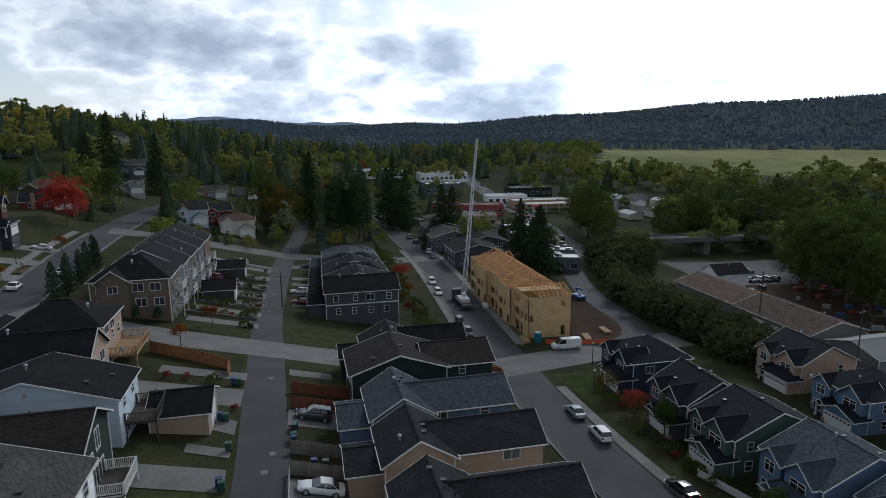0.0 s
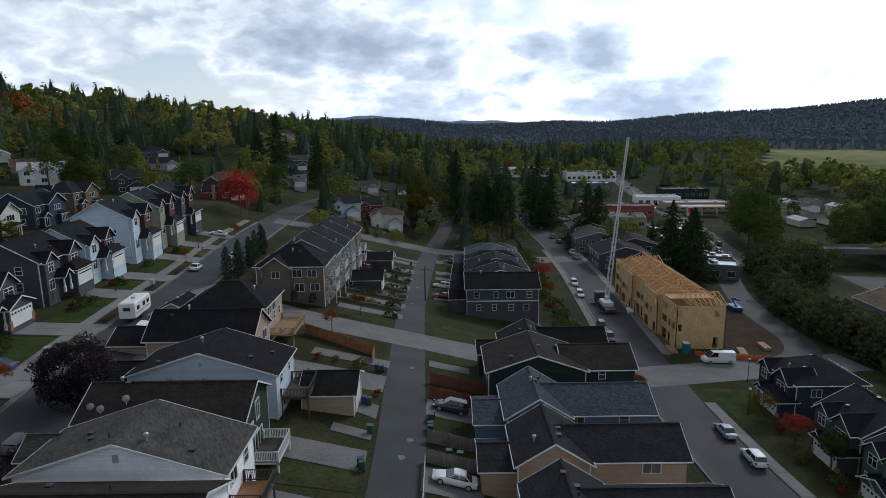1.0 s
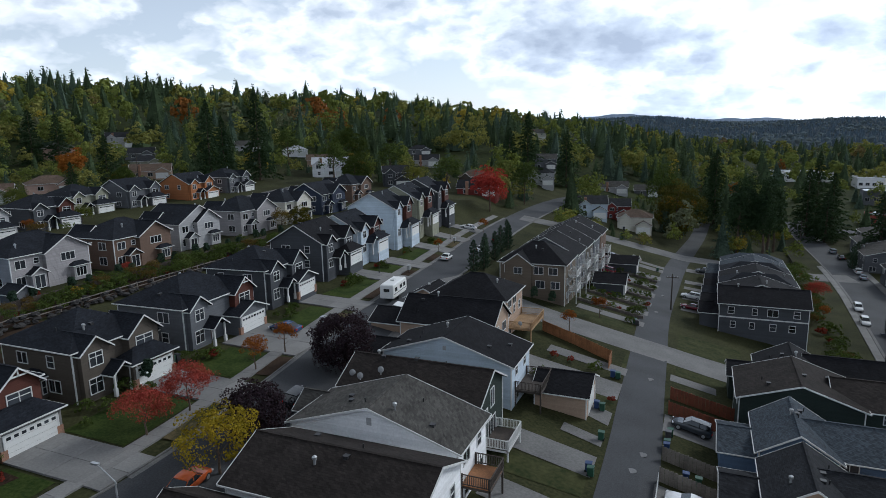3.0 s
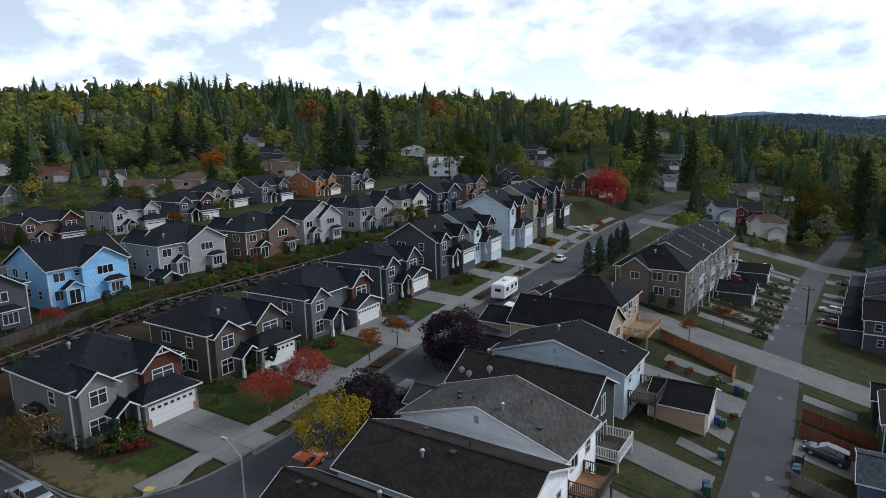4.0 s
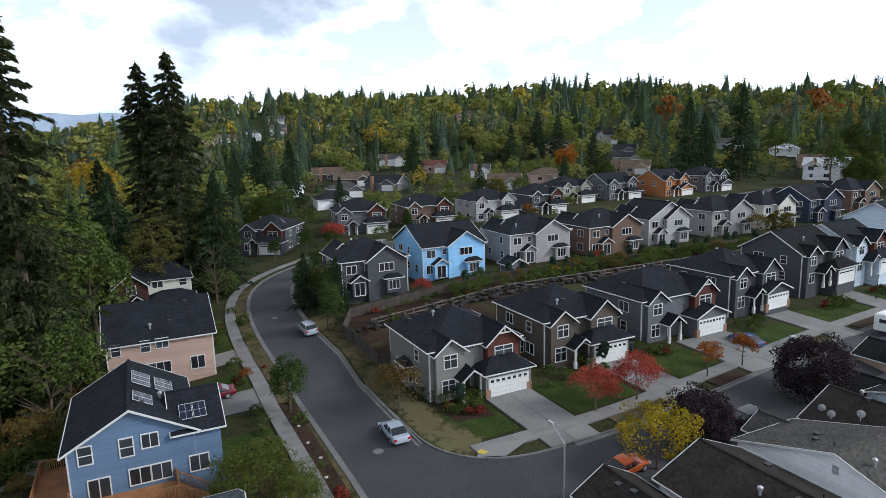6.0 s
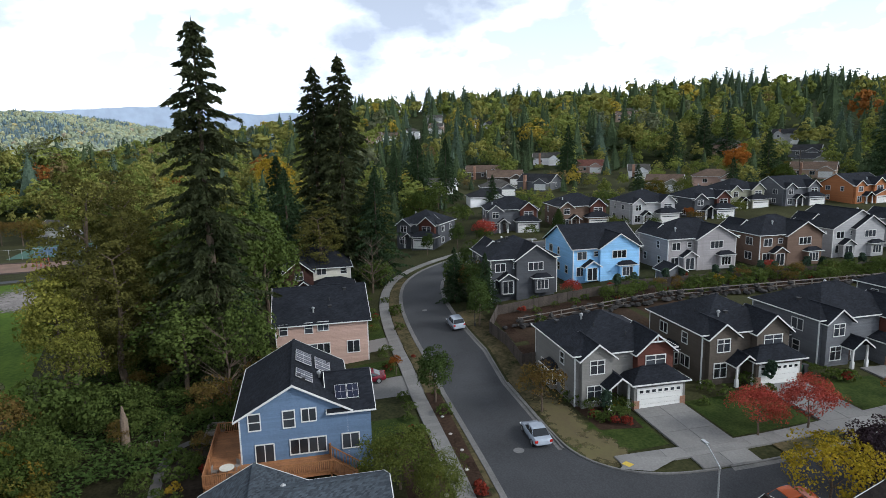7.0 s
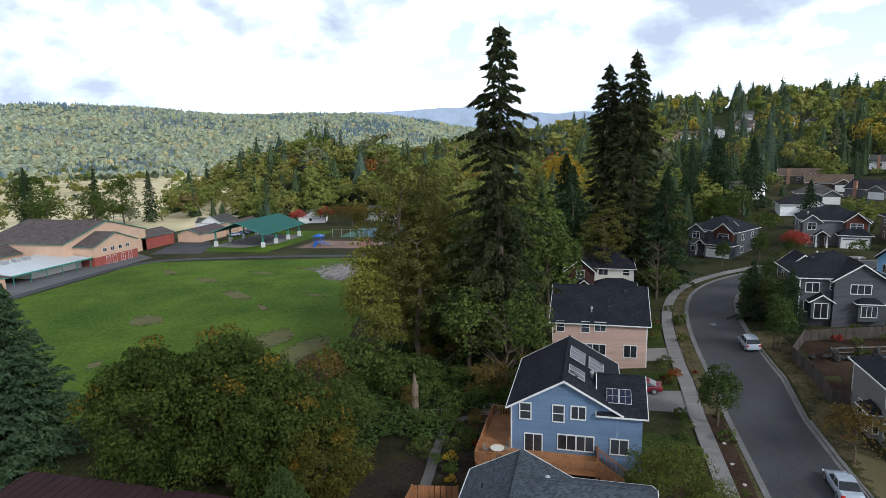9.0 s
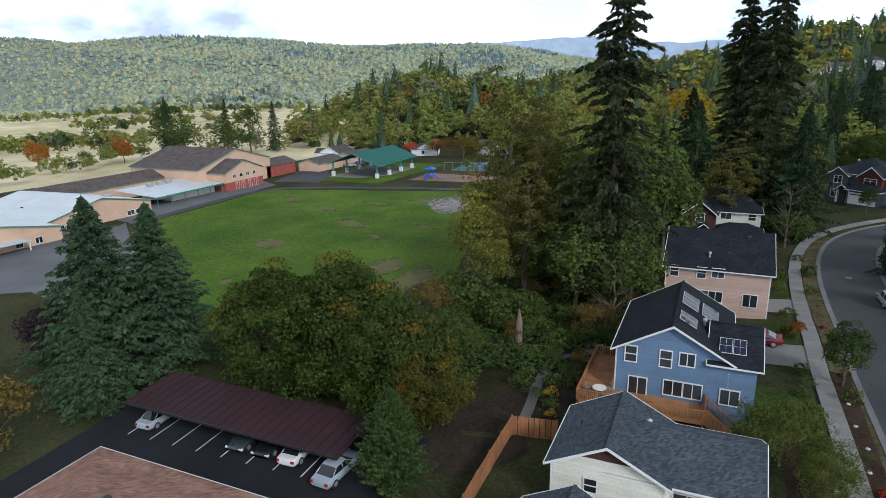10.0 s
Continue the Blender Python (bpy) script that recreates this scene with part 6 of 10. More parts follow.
for x, y, k, lab, s in ((-46.9, 39.7, "maple_red", "small red maple in the planting strip", 0.95), (-47, 45.1, "maple_red", "small red maple beside a drive", 1.0), (-47.9, 56.6, "orange_small", "small orange-red street tree", 0.95), (-48.3, 63, "orange_small", "small orange street tree", 0.9),
                        (-39.6, 63.0, "plum", "dark purple plum tree", 1.05), (-37.8, 44.0, "plum", "dark purple plum tree beside the row houses", 0.85), (-37.0, 38.2, "locust_yellow", "bright yellow-green street tree", 0.95),
                        (-63.5, 12.4, "street_green", "narrow green street tree", 1.0), (-57.8, 22.6, "russet", "thin russet street tree by the kerb", 0.95), (-98, 23, "spruce_b", "dark fir in a front yard", 0.42), (-102, 24, "street_green", "dark green street tree", 1.1), (-83.5, 23.2, "street_green", "green street tree by the kerb", 0.95),
                        (-47.3, 6.2, "garden_tree", "large leafy garden bush", 1.1), (-44, 8.8, "garden_tree", "leafy garden bush beside the pavement", 0.85), (-72, 9.4, "orange_small", "small golden tree on a lawn", 0.55),
                        (-66.5, 203, "maple_big_red", "large bright red maple", 0.86), (-63, 236, "alder", "broad green tree beside the road", 0.85),
                        (28.8, 178, "maple_red", "bright red columnar maple", 1.1), (27.5, 160, "orange_small", "russet tree by the pavement", 0.8), (48.4, 89.3, "russet", "russet tree by the front path", 0.85), (50, 82.8, "maple_red", "red maple on a front lawn", 0.8), (50.2, 75, "street_green", "broad green tree on a front lawn", 0.95), (49, 52, "street_green", "green tree by the fence", 0.9),
                        (31.8, 97, "orange_small", "orange shrub by the corner", 0.8), (30.5, 120, "russet", "russet tree on the verge", 0.7), (72.6, 197, "spruce_b", "broad dark fir behind the building site", 1.05), (77, 193, "spruce_b", "dark fir behind the building site", 0.95),
                        (125, 253, "cotton_tall", "tall cottonwood beside the main road", 1.0), (133, 258, "cotton_tall", "tall cottonwood beside the main road", 0.85),
                        (-90, 127, "bigleaf_gold", "golden tree on the terrace", 0.6), (-92, 122, "russet", "russet tree on the terrace", 1.0), (-88.5, 39.5, "maple_red", "dark red garden maple", 0.6), (-91, 77, "maple_red", "small red shrub in a garden", 0.45), (-107, 57.5, "cypress", "dark garden fir beside the blue house", 0.85), (-108, 60, "shrub_olive", "yellowing bush in a back garden", 0.8),
                        (-57, 135, "orange_small", "small orange tree by the drive", 0.7), (-57, 168, "orange_small", "small orange tree on the corner", 0.9), (-19, 100.2, "orange_small", "thin yellow street tree", 0.8), (-16, 113.6, "orange_small", "thin golden street tree", 0.9)):
    plant(k, x, y, lab, s)
for i, (x, y) in enumerate(((-43.2, 121), (-42.6, 126), (-44, 131), (-43.6, 137), (-45.3, 147), (-45.3, 153.6), (-47, 158), (-28, 112.4), (-24.6, 112.6))):
    plant("column_green" if i < 7 else "column", x, y, "dark columnar conifer in a planting bed", 1.0 if i < 7 else 1.1, group="columnar conifers")
for i in range(26):
    x, y = -88.2 + 0.3 * math.sin(i), 44 + i * 2.9
    plant("column" if i % 3 else "shrub_dark", x, y, "arborvitae on the terrace edge", 0.9 + 0.25 * random.random() if i % 3 else 0.6, group="terrace hedge")
for i in range(18):
    x, y = -83 - random.random() * 4, 40 + i * 4 + random.random() * 2
    plant(random.choice(("shrub_dark", "shrub_olive", "shrub", "russet")), x, y, "shrub on the rockery bank", 0.45 + 0.3 * random.random(), group="bank shrubs")
for i in range(6):
    plant("poplar", 12.5 + 2.6 * i, 232 + 4 * (i % 3) * 2.5, "towering dark poplar beside the town street", 0.62 + 0.12 * random.random(), group="poplars")
for i in range(5):
    plant("column_green", 46.5 + 2.6 * i, 232 + 7 * i, "dark conifer by the flats", 1.15, group="conifers by the flats")

# ---- woods: one joined crop of trees ----
rw = np.random.default_rng(77)
def far_tree(r, width, pointed):
    """A distant tree, a closed crown of a few uneven facets: a cone for a fir, a dome for a leafy tree."""
    n = 6
    rings = [(0.05, 1.0)] if pointed else [(0.08, 0.9), (0.62, 0.85)]
    a0, pts = r.random() * 6, []
    for z, k in rings:
        a = a0 + np.arange(n) * 2 * math.pi / n
        k = width * k * (0.8 + 0.4 * r.random(n))
        pts.append(np.stack([k * np.cos(a), k * np.sin(a), np.full(n, z) + r.normal(0, 0.05, n)], 1))
    top, out = np.array([r.normal(0, 0.03), r.normal(0, 0.03), 1.0]), []
    for lo, hi in zip(pts, pts[1:]):
        for i in range(n):
            j = (i + 1) % n
            out += [lo[i], lo[j], hi[j], lo[i], hi[j], hi[i]]
    for i in range(n):
        out += [pts[-1][i], pts[-1][(i + 1) % n], top]
    return np.array(out)


far_kinds = [(np.concatenate([conifer_np(rw, 1.0, 0.21 + 0.02 * k, boughs=76, tufts=9, size=0.052, base=0.03, ragged=0.2, droop=0.32, taper=0.82, wide=0.24), far_tree(rw, 0.135 + 0.013 * k, True) * np.array([1, 1, 0.94])]), 0) for k in range(5)]
far_kinds += [(broad_np(rw, 1.0, 0.36 + 0.03 * k, clumps=36, leaves=17, size=0.037, loose=0.34, base=0.06, lumps=0.35, tight=0.27), 1) for k in range(6)]
mini = [(np.concatenate([conifer_np(rw, 1.0, 0.24 + 0.022 * k, boughs=46, tufts=5, size=0.08, base=0.03, ragged=0.18, droop=0.30, taper=0.85, wide=0.26), far_tree(rw, 0.18 + 0.016 * k, True) * np.array([1, 1, 0.95])]), 0) for k in range(4)]
mini += [(broad_np(rw, 1.0, 0.40, clumps=18, leaves=10, size=0.075, loose=0.3, base=0.0, lumps=0.35, tight=0.3), 1) for _ in range(4)]


tiny = [(far_tree(rw, 0.20, True), 0), (far_tree(rw, 0.17, True), 0), (far_tree(rw, 0.23, True), 0)] + [(far_tree(rw, 0.46, False), 1) for _ in range(4)]
WOODMATS = [leafmat("wood_" + k, c, d, 0.22) for k, c, d in (("fir", (0.028, 0.046, 0.024), (0.066, 0.092, 0.046)), ("blue_fir", (0.036, 0.060, 0.044), (0.076, 0.106, 0.076)), ("green", (0.070, 0.098, 0.022), (0.16, 0.18, 0.048)), ("olive", (0.11, 0.122, 0.030), (0.20, 0.195, 0.058)), ("yellow", (0.24, 0.195, 0.03), (0.28, 0.22, 0.04)), ("orange", (0.17, 0.07, 0.02), (0.20, 0.085, 0.024)), ("brown", (0.13, 0.10, 0.045), (0.15, 0.12, 0.055)), ("silver", (0.10, 0.115, 0.07), (0.13, 0.14, 0.085)))]
# darker copies of WOODMATS: cloud shade and backlight put into the leaf colour
SHADEDWOODS = [leafmat("alderwood_" + k, c, d, 0.22) for k, c, d in (("fir", (0.022, 0.036, 0.022), (0.04, 0.06, 0.034)), ("blue_fir", (0.028, 0.046, 0.034), (0.05, 0.07, 0.05)), ("green", (0.036, 0.054, 0.020), (0.070, 0.088, 0.034)), ("olive", (0.054, 0.064, 0.022), (0.09, 0.096, 0.036)), ("yellow", (0.11, 0.09, 0.022), (0.14, 0.11, 0.026)), ("orange", (0.11, 0.06, 0.02), (0.13, 0.075, 0.024)), ("brown", (0.075, 0.060, 0.030), (0.09, 0.075, 0.034)), ("silver", (0.06, 0.075, 0.045), (0.085, 0.10, 0.06)))]
# ridge crowns carry the haze in their leaf colour, paler and bluer
HAZEMATS = [leafmat("far_" + k, c) for k, c in (("a", (0.085, 0.122, 0.140)), ("b", (0.10, 0.138, 0.152)), ("c", (0.185, 0.212, 0.148)), ("d", (0.215, 0.222, 0.138)), ("e", (0.27, 0.235, 0.12)), ("f", (0.21, 0.18, 0.13)), ("g", (0.15, 0.172, 0.145)), ("h", (0.17, 0.195, 0.165)))]
# blue-grey stands for haze on the north trees, put into their colour
NORTHHAZEMATS = [leafmat("north_" + k, c, None, 0.08) for k, c in (("a", (0.066, 0.090, 0.116)), ("b", (0.070, 0.095, 0.121)), ("c", (0.074, 0.094, 0.105)), ("d", (0.078, 0.093, 0.096)), ("e", (0.090, 0.094, 0.085)), ("f", (0.078, 0.086, 0.086)), ("g", (0.068, 0.087, 0.100)), ("h", (0.080, 0.099, 0.114)))]
# older homes: x, y, turn, width, depth, storeys, wall, roof
OLDHOMES = (
    (-469, 79, 75, 13, 9, 2, "white", "grey"), (-588, 122, 80, 14, 10, 2, "pale", "grey"), (-520, 137, 70, 13, 9, 2, "white", "grey"), (-464, 140, 75, 15, 10, 2, "pale", "slate"),
    (-473, 50, 82, 14, 10, 2, "peach", "brown"), (-452, 62, 78, 12, 9, 2, "white", "brown"), (-458, 95, 76, 12, 9, 2, "white", "grey"), (-490, 102, 70, 13, 9, 2, "peach", "grey"),
    (-447, 241, 58, 13, 10, 2, "tan", "brown"), (-475, 259, 62, 14, 10, 2, "tan", "grey"), (-271, 78, 70, 15, 9, 1, "brown", "brown"), (-235, 50, 60, 12, 8, 1, "white", "grey"),
    (-197, 57, 84, 11, 9, 1, "white", "slate"), (-226, 87, 40, 14, 9, 1, "grey", "slate"), (-247, 80, 75, 14, 9, 1, "brown", "brown"), (-219, 68, 80, 12, 9, 1, "grey", "grey"),
    (-236, 134, 62, 8, 7, 1, "white", "grey"), (-200, 124, 50, 12, 8, 1, "green", "brown"), (-204, 146, 60, 14, 9, 1, "peach", "brown"), (-299, 119, 66, 13, 9, 1, "white", "grey"),
    (-262, 125, 60, 11, 8, 1, "peach", "red"), (-278, 206, 50, 13, 9, 2, "peach", "grey"), (-294, 254, 48, 14, 9, 2, "pale", "slate"), (-255, 231, 40, 13, 9, 1, "grey", "slate"),
    (-231, 212, 46, 13, 9, 1, "green", "slate"), (-205, 190, 40, 15, 9, 1, "tan", "brown"), (-239, 292, 36, 14, 9, 1, "pale", "grey"), (-205, 288, 35, 13, 9, 1, "white", "pale"),
    (-148, 233, 30, 15, 10, 2, "white", "pale"), (-112, 223, 30, 10, 10, 2, "darkgrey", "slate"), (-84, 238, 14, 12, 9, 2, "brown", "brown"), (-77, 222, 10, 15, 7, 1, "red", "slate"),
    (-80, 343, 12, 12, 9, 2, "grey", "grey"), (-70, 292, 12, 12, 9, 2, "pale", "slate"), (-39, 247, 12, 11, 12, 2, "steel", "slate"), (-31, 259, 10, 10, 11, 2, "red", "slate"),
    (-22, 240, 4, 12, 9, 2, "cream", "brown"), (-40, 322, 6, 13, 9, 1, "pale", "grey"), (-26, 341, 4, 12, 9, 1, "grey", "grey"), (-88, 511, 12, 14, 10, 2, "grey", "grey"),
    (-118, 480, 16, 13, 9, 2, "cream", "grey"), (-21, 470, 2, 13, 9, 1, "pale", "grey"), (-150, 330, 24, 13, 9, 1, "grey", "slate"), (-128, 290, 24, 12, 8, 1, "pale", "slate"), (-172, 262, 34, 13, 9, 1, "tan", "brown"))


def garden(x, y):
    """How high trees may grow round the older homes: none beside them, low ones on the downhill side."""
    cap = 99
    for a, b, _, w, dp, *_ in OLDHOMES:
        d = math.hypot(a, b)
        dx, dy = x - a, y - b
        along, across = -(dx * a + dy * b) / d, abs(dx * b - dy * a) / d
        if math.hypot(dx, dy) < 9 or (0 < along < 17 and across < w * 0.6):
            return 0
        if 0 < along < (90 if d < 380 else 60) and across < w * 0.55:
            cap = min(cap, 2.5 + along * (0.055 if d < 380 else 0.11))
    return cap


def clear(x, y):
    """Where no wild tree stands."""
    if garden(x, y) == 0:
        return True
    az, r = math.degrees(math.atan2(-x, y)), math.hypot(x, y)
    if -172 < x < 100 and -135 < y < (222 if x < -75 or x > 32 else 196) or r < 150:
        return True
    if -235 < x < -60 and -165 < y < -42:
        return True                                                   # school and field
    if az > 121 and r < 300:
        return True
    if 36 < x < 62 and 200 < y < 345 or -4 < x < 6 and 200 < y < 300:
        return True
    if 92 < x < 165 and 95 < y < 205 or 60 < x < 118 and 200 < y < 300 and x > 78:
        return True                                                   # yard, parking, shops
    if abs(x - (104 + (y - 226) * 0.14)) < 16 and 200 < y < 520:
        return True                                                   # main road
    if 75 < x < 160 and 305 < y < 390 or 180 < x < 235 and 300 < y < 400 and rw.random() < 0.8:
        return True
    if -33 < az < -25.5 and 185 < r < 345 and rw.random() < 0.8 or -24.5 < az < -15 and 200 < r < 430 and rw.random() < 0.7:
        return True                                                   # town and mobile homes
    if abs(x + 55.5) < 9 and y < 285 or abs(y - 296) < 9 and -60 < x < -26:
        return True
    if (az > 117 and (275 if az > 127 else 480) < r < 1260 and rw.random() < 0.985) or (az < -27 and 640 < r < 1000 and rw.random() < 0.985):
        return True
    return False


def crop(name, n, rmin, rmax, azs, kinds, hmin, hmax, conifers, label, mats=None):
    V, I = [], []
    placed = 0
    for _ in range(n):
        az = rw.uniform(*azs)
        r = math.sqrt(rw.uniform(rmin ** 2, rmax ** 2))
        x, y = -r * math.sin(math.radians(az)), r * math.cos(math.radians(az))
        if clear(x, y):
            continue
        patch = noise.noise(Vector((x * 0.008, y * 0.008, 1.0))) if r < 1000 else 2.1 * noise.noise(Vector((x * 0.0037, y * 0.0037, 1.0)))
        con = rw.random() < conifers + patch * 0.5 + (0 if r > 1000 or az < -14 else 0.25 if az < 88 and r > 560 else 0.20 if az < 30 else 0)
        town = -31 < az < -4 and r < 480
        if town and rw.random() < 0.45:
            continue
        if az < -20 and r < 1000:
            con = con and rw.random() < 0.12
        pick = [k for k in kinds if (k[1] == 0) == con]
        v = pick[rw.integers(len(pick))][0]
        H = rw.uniform(hmin, hmax) * ((1.14 if r < 450 else 1.03) if con else 0.84) * (0.75 + 0.55 * rw.random()) * (0.45 + 0.55 * max(step(215, 400, r), 0.8 * step(26, 14, az), 0.5 * step(66, 76, az))) * (1 - 0.4 * step(136, 147, az)) * (0.68 if town else 1.0) * (1 - 0.22 * step(34, 16, az) * step(440, 560, r))
        wd = H * (0.85 + 0.3 * rw.random()) * (1.12 if con else 1.0)
        H = min(H, garden(x, y))
        wd = min(wd, H * 1.35) * (1.5 if r > 1000 and not con else 1.0)
        a = rw.random() * 6.28
        ca, sa = math.cos(a), math.sin(a)
        q = np.empty_like(v)
        q[:, 0] = (v[:, 0] * ca - v[:, 1] * sa) * wd + x
        q[:, 1] = (v[:, 0] * sa + v[:, 1] * ca) * wd + y
        q[:, 2] = v[:, 2] * H + tz(x, y) - 0.5
        V.append(q)
        u = rw.random()
        if az < -12:
            u *= 0.82
        mi = (0 if u < 0.75 else 1) if con else (2 if u < 0.56 else 3 if u < 0.88 else 4 if u < 0.91 else 5 if u < 0.92 else 6 if u < 0.95 else 7)
        I.append(np.full(len(v) // 3, mi))
    me = np_mesh(name, np.concatenate(V), mats or WOODMATS, np.concatenate(I))
    return tagged(new(name, me), label, "woods", kind="stuff")


crop("woods_lane", 60, 176, 240, (68, 99), far_kinds, 13, 20, 0.45, "mixed garden trees beyond the upper street")
crop("woods_west", 360, 232, 450, (66, 100), far_kinds, 13, 21, 0.42, "mixed woods beyond the upper street")
crop("woods_near", 760, 235, 450, (-60, 66), far_kinds, 13, 21, 0.42, "mixed autumn woods of firs and yellowing trees round the estate")
crop("woods_gardens", 380, 176, 330, (-6, 66), far_kinds, 8, 13, 0.2, "garden trees between the older homes")
crop("woods_east", 300, 165, 430, (-72, -22), far_kinds, 14, 23, 0.05, "tall leafy woods beyond the works yard", SHADEDWOODS)
crop("woods_south", 300, 170, 420, (100, 131), far_kinds, 10, 19, 0.16, "mixed woods beyond the school")
crop("woods_north", 60, 215, 300, (-10, 10), far_kinds, 9, 14, 0.3, "dark mixed trees behind the townhouses")
crop("woods_bluff", 240, 300, 520, (97, 116), far_kinds, 16, 24, 0.16, "tall leafy woods on the bluff above the meadows")
crop("woods_brow", 120, 298, 440, (112, 129), far_kinds, 13, 19, 0.24, "tall dark firs and leafy trees on the brow behind the school")
crop("woods_hill", 2500, 440, 1000, (-50, 122), mini, 18, 26, 0.34, "mixed woods on the far slope")
crop("woods_far", 12000, 1000, 3000, (-62, 22), tiny, 10, 15, 0.8, "distant woods on the low ridges to the north", NORTHHAZEMATS)
crop("woods_ridge", 10500, 1250, 2650, (100, 150), tiny, 9, 15, 0.22, "mixed woods on the long ridge across the valley", HAZEMATS)
crop("woods_valley_edge", 700, 1000, 1300, (100, 152), tiny, 8, 15, 0.2, "trees along the far edge of the meadows", WOODMATS)


def rows_of_trees(name, lines, kinds, hmin, hmax, mats, label, gap=9.0, spread=4.0):
    """Trees in loose rows along given lines, joined."""
    V, I = [], []
    for a, b in lines:
        n = max(2, int(math.hypot(b[0] - a[0], b[1] - a[1]) / gap))
        for k in range(n):
            if rw.random() < 0.2:
                continue
            u = k / n
            x, y = a[0] + (b[0] - a[0]) * u + rw.normal(0, spread), a[1] + (b[1] - a[1]) * u + rw.normal(0, spread)
            v = kinds[rw.integers(len(kinds))][0]
            H = rw.uniform(hmin, hmax)
            V.append(v * np.array([H, H, H]) + np.array([x, y, tz(x, y) - 0.4]))
            I.append(np.full(len(v) // 3, rw.choice((0, 2, 2, 3, 3, 7))))
    return tagged(new(name, np_mesh(name, np.concatenate(V), mats, np.concatenate(I))), label, "trees", kind="stuff")


rows_of_trees("meadow_hedges", [((-640, -950), (-840, -960)), ((-840, -900), (-1100, -960)), ((-390, -640), (-490, -600)), ((-460, -520), (-620, -570)), ((-900, -1200), (-1250, -1000)), ((-300, -480), (-420, -500)), ((-1000, -900), (-1300, -800)), ((-560, -760), (-760, -720))],
              [k for k in mini if k[1] == 1], 6, 11, WOODMATS, "loose hedgerows and trees on the meadows", 8, 7)
rows_of_trees("school_trees", [((-128, -214), (-176, -236)), ((-150, -222), (-206, -238)), ((-196, -246), (-262, -222)), ((-236, -196), (-268, -206))],
              [k for k in far_kinds if k[1] == 1][:3], 4, 9, WOODMATS, "low bushes and trees behind the school", 5, 3)
rows_of_trees("meadow_groves", [((-270, -470), (-345, -400)), ((-290, -500), (-400, -430)), ((-330, -560), (-460, -500)), ((-480, -640), (-590, -600)), ((-520, -700), (-760, -640)), ((-700, -820), (-980, -760)), ((-560, -900), (-780, -880)), ((-880, -1020), (-1150, -930))],
              [k for k in mini if k[1] == 1], 11, 18, WOODMATS, "groves of tall trees on the meadows", 7, 9)
for i, (x, y) in enumerate(((-905, -960), (-930, -950), (-960, -945))):
    build_house(pose(x, y, tz(x, y), 0, 0, 40 + 20 * i), "white farm building at the far edge of the meadows", [(-9, 9, -5, 5, -2, 5, "x", 3, S_WHITE, METALROOF)], corner=False, vents=0, group="farm buildings", category="barn")
# thick willow belt between the lane and the workshops: low beside the workshops, taller by the lane
belt = [broad_np(rw, 1.0, 0.40, clumps=44, leaves=13, size=0.045, loose=0.5, base=0.0, lumps=0.35, skirt=True, tight=0.24) for _ in range(4)]
V = []
for _ in range(60):
    y = rw.uniform(176, 212)
    x = 84 + (y - 165) * 0.33 + 5 + rw.random() * 17
    H = rw.uniform(6.5, 11)
    V.append(belt[rw.integers(4)] * np.array([H, H, H]) + np.array([x, y, tz(x, y) - 0.3]))
for _ in range(140):
    y = rw.uniform(97, 178)
    u = rw.random()
    x = 81.5 + (y > 150) * (y - 150) * 0.35 + u * (19 if y < 154 else 14)
    H = (9.0 - 4.8 * u) * rw.uniform(0.75, 1.1)
    v = belt[rw.integers(4)] * np.array([H, H, H])
    V.append(v + np.array([x, y, tz(x, y) - 0.3]))
tagged(new("willow_belt", np_mesh("willow_belt", np.concatenate(V), [leafmat("willow", (0.042, 0.055, 0.026), (0.074, 0.086, 0.042))])), "dense silvery willow belt along the lane", "trees", kind="stuff")
random.seed(14)
for x, y, k, s in ((92, 218, "alder", 0.55), (84, 222, "cottonwood", 0.9), (92, 236, "spruce_b", 0.55), (118, 222, "alder", 0.6), (122, 236, "cotton_tall", 0.7), (126, 250, "alder", 0.7), (120, 208, "cottonwood", 0.8), (131, 274, "cotton_tall", 0.8), (137, 290, "alder", 0.7), (88, 250, "alder", 0.5), (80, 238, "spruce_b", 0.5), (70, 248, "spruce_b", 0.5), (150, 230, "cotton_tall", 0.8), (165, 236, "cotton_tall", 0.9), (180, 232, "alder", 0.9)):
    plant(k, x, y, "leafy tree beside the main road" if k[0] != "s" else "dark conifer beside the main road", s, group="trees beside the main road")

# ---- vehicles ----
def loft(sections):
    """sections: (y, [(x, z), ...] of the right half from below to the top); mirrored and skinned along y."""
    v, f = [], []
    n = len(sections[0][1])
    for y, half in sections:
        v += [(x, y, z) for x, z in half] + [(-x, y, z) for x, z in reversed(half)]
    w = 2 * n
    for i in range(len(sections) - 1):
        for k in range(w):
            a, b = i * w + k, i * w + (k + 1) % w
            f.append((a, a + w, b + w, b))
    f.append(tuple(range(w)))
    f.append(tuple(range((len(sections) - 1) * w + w - 1, (len(sections) - 1) * w - 1, -1)))
    return v, f


def paint(name, col):
    return mat("paint_" + name, col, 0.22, 0.06, 3, 0.8, 0.0, spec=0.6)


PAINTS = {k: paint(k, c) for k, c in dict(white=(0.68, 0.68, 0.68), silver=(0.32, 0.36, 0.42), black=(0.012, 0.013, 0.015), dark=(0.035, 0.042, 0.05), red=(0.13, 0.008, 0.018), orange=(0.42, 0.085, 0.02), blue=(0.03, 0.06, 0.14), tan=(0.28, 0.25, 0.2)).items()}
CAR = {}


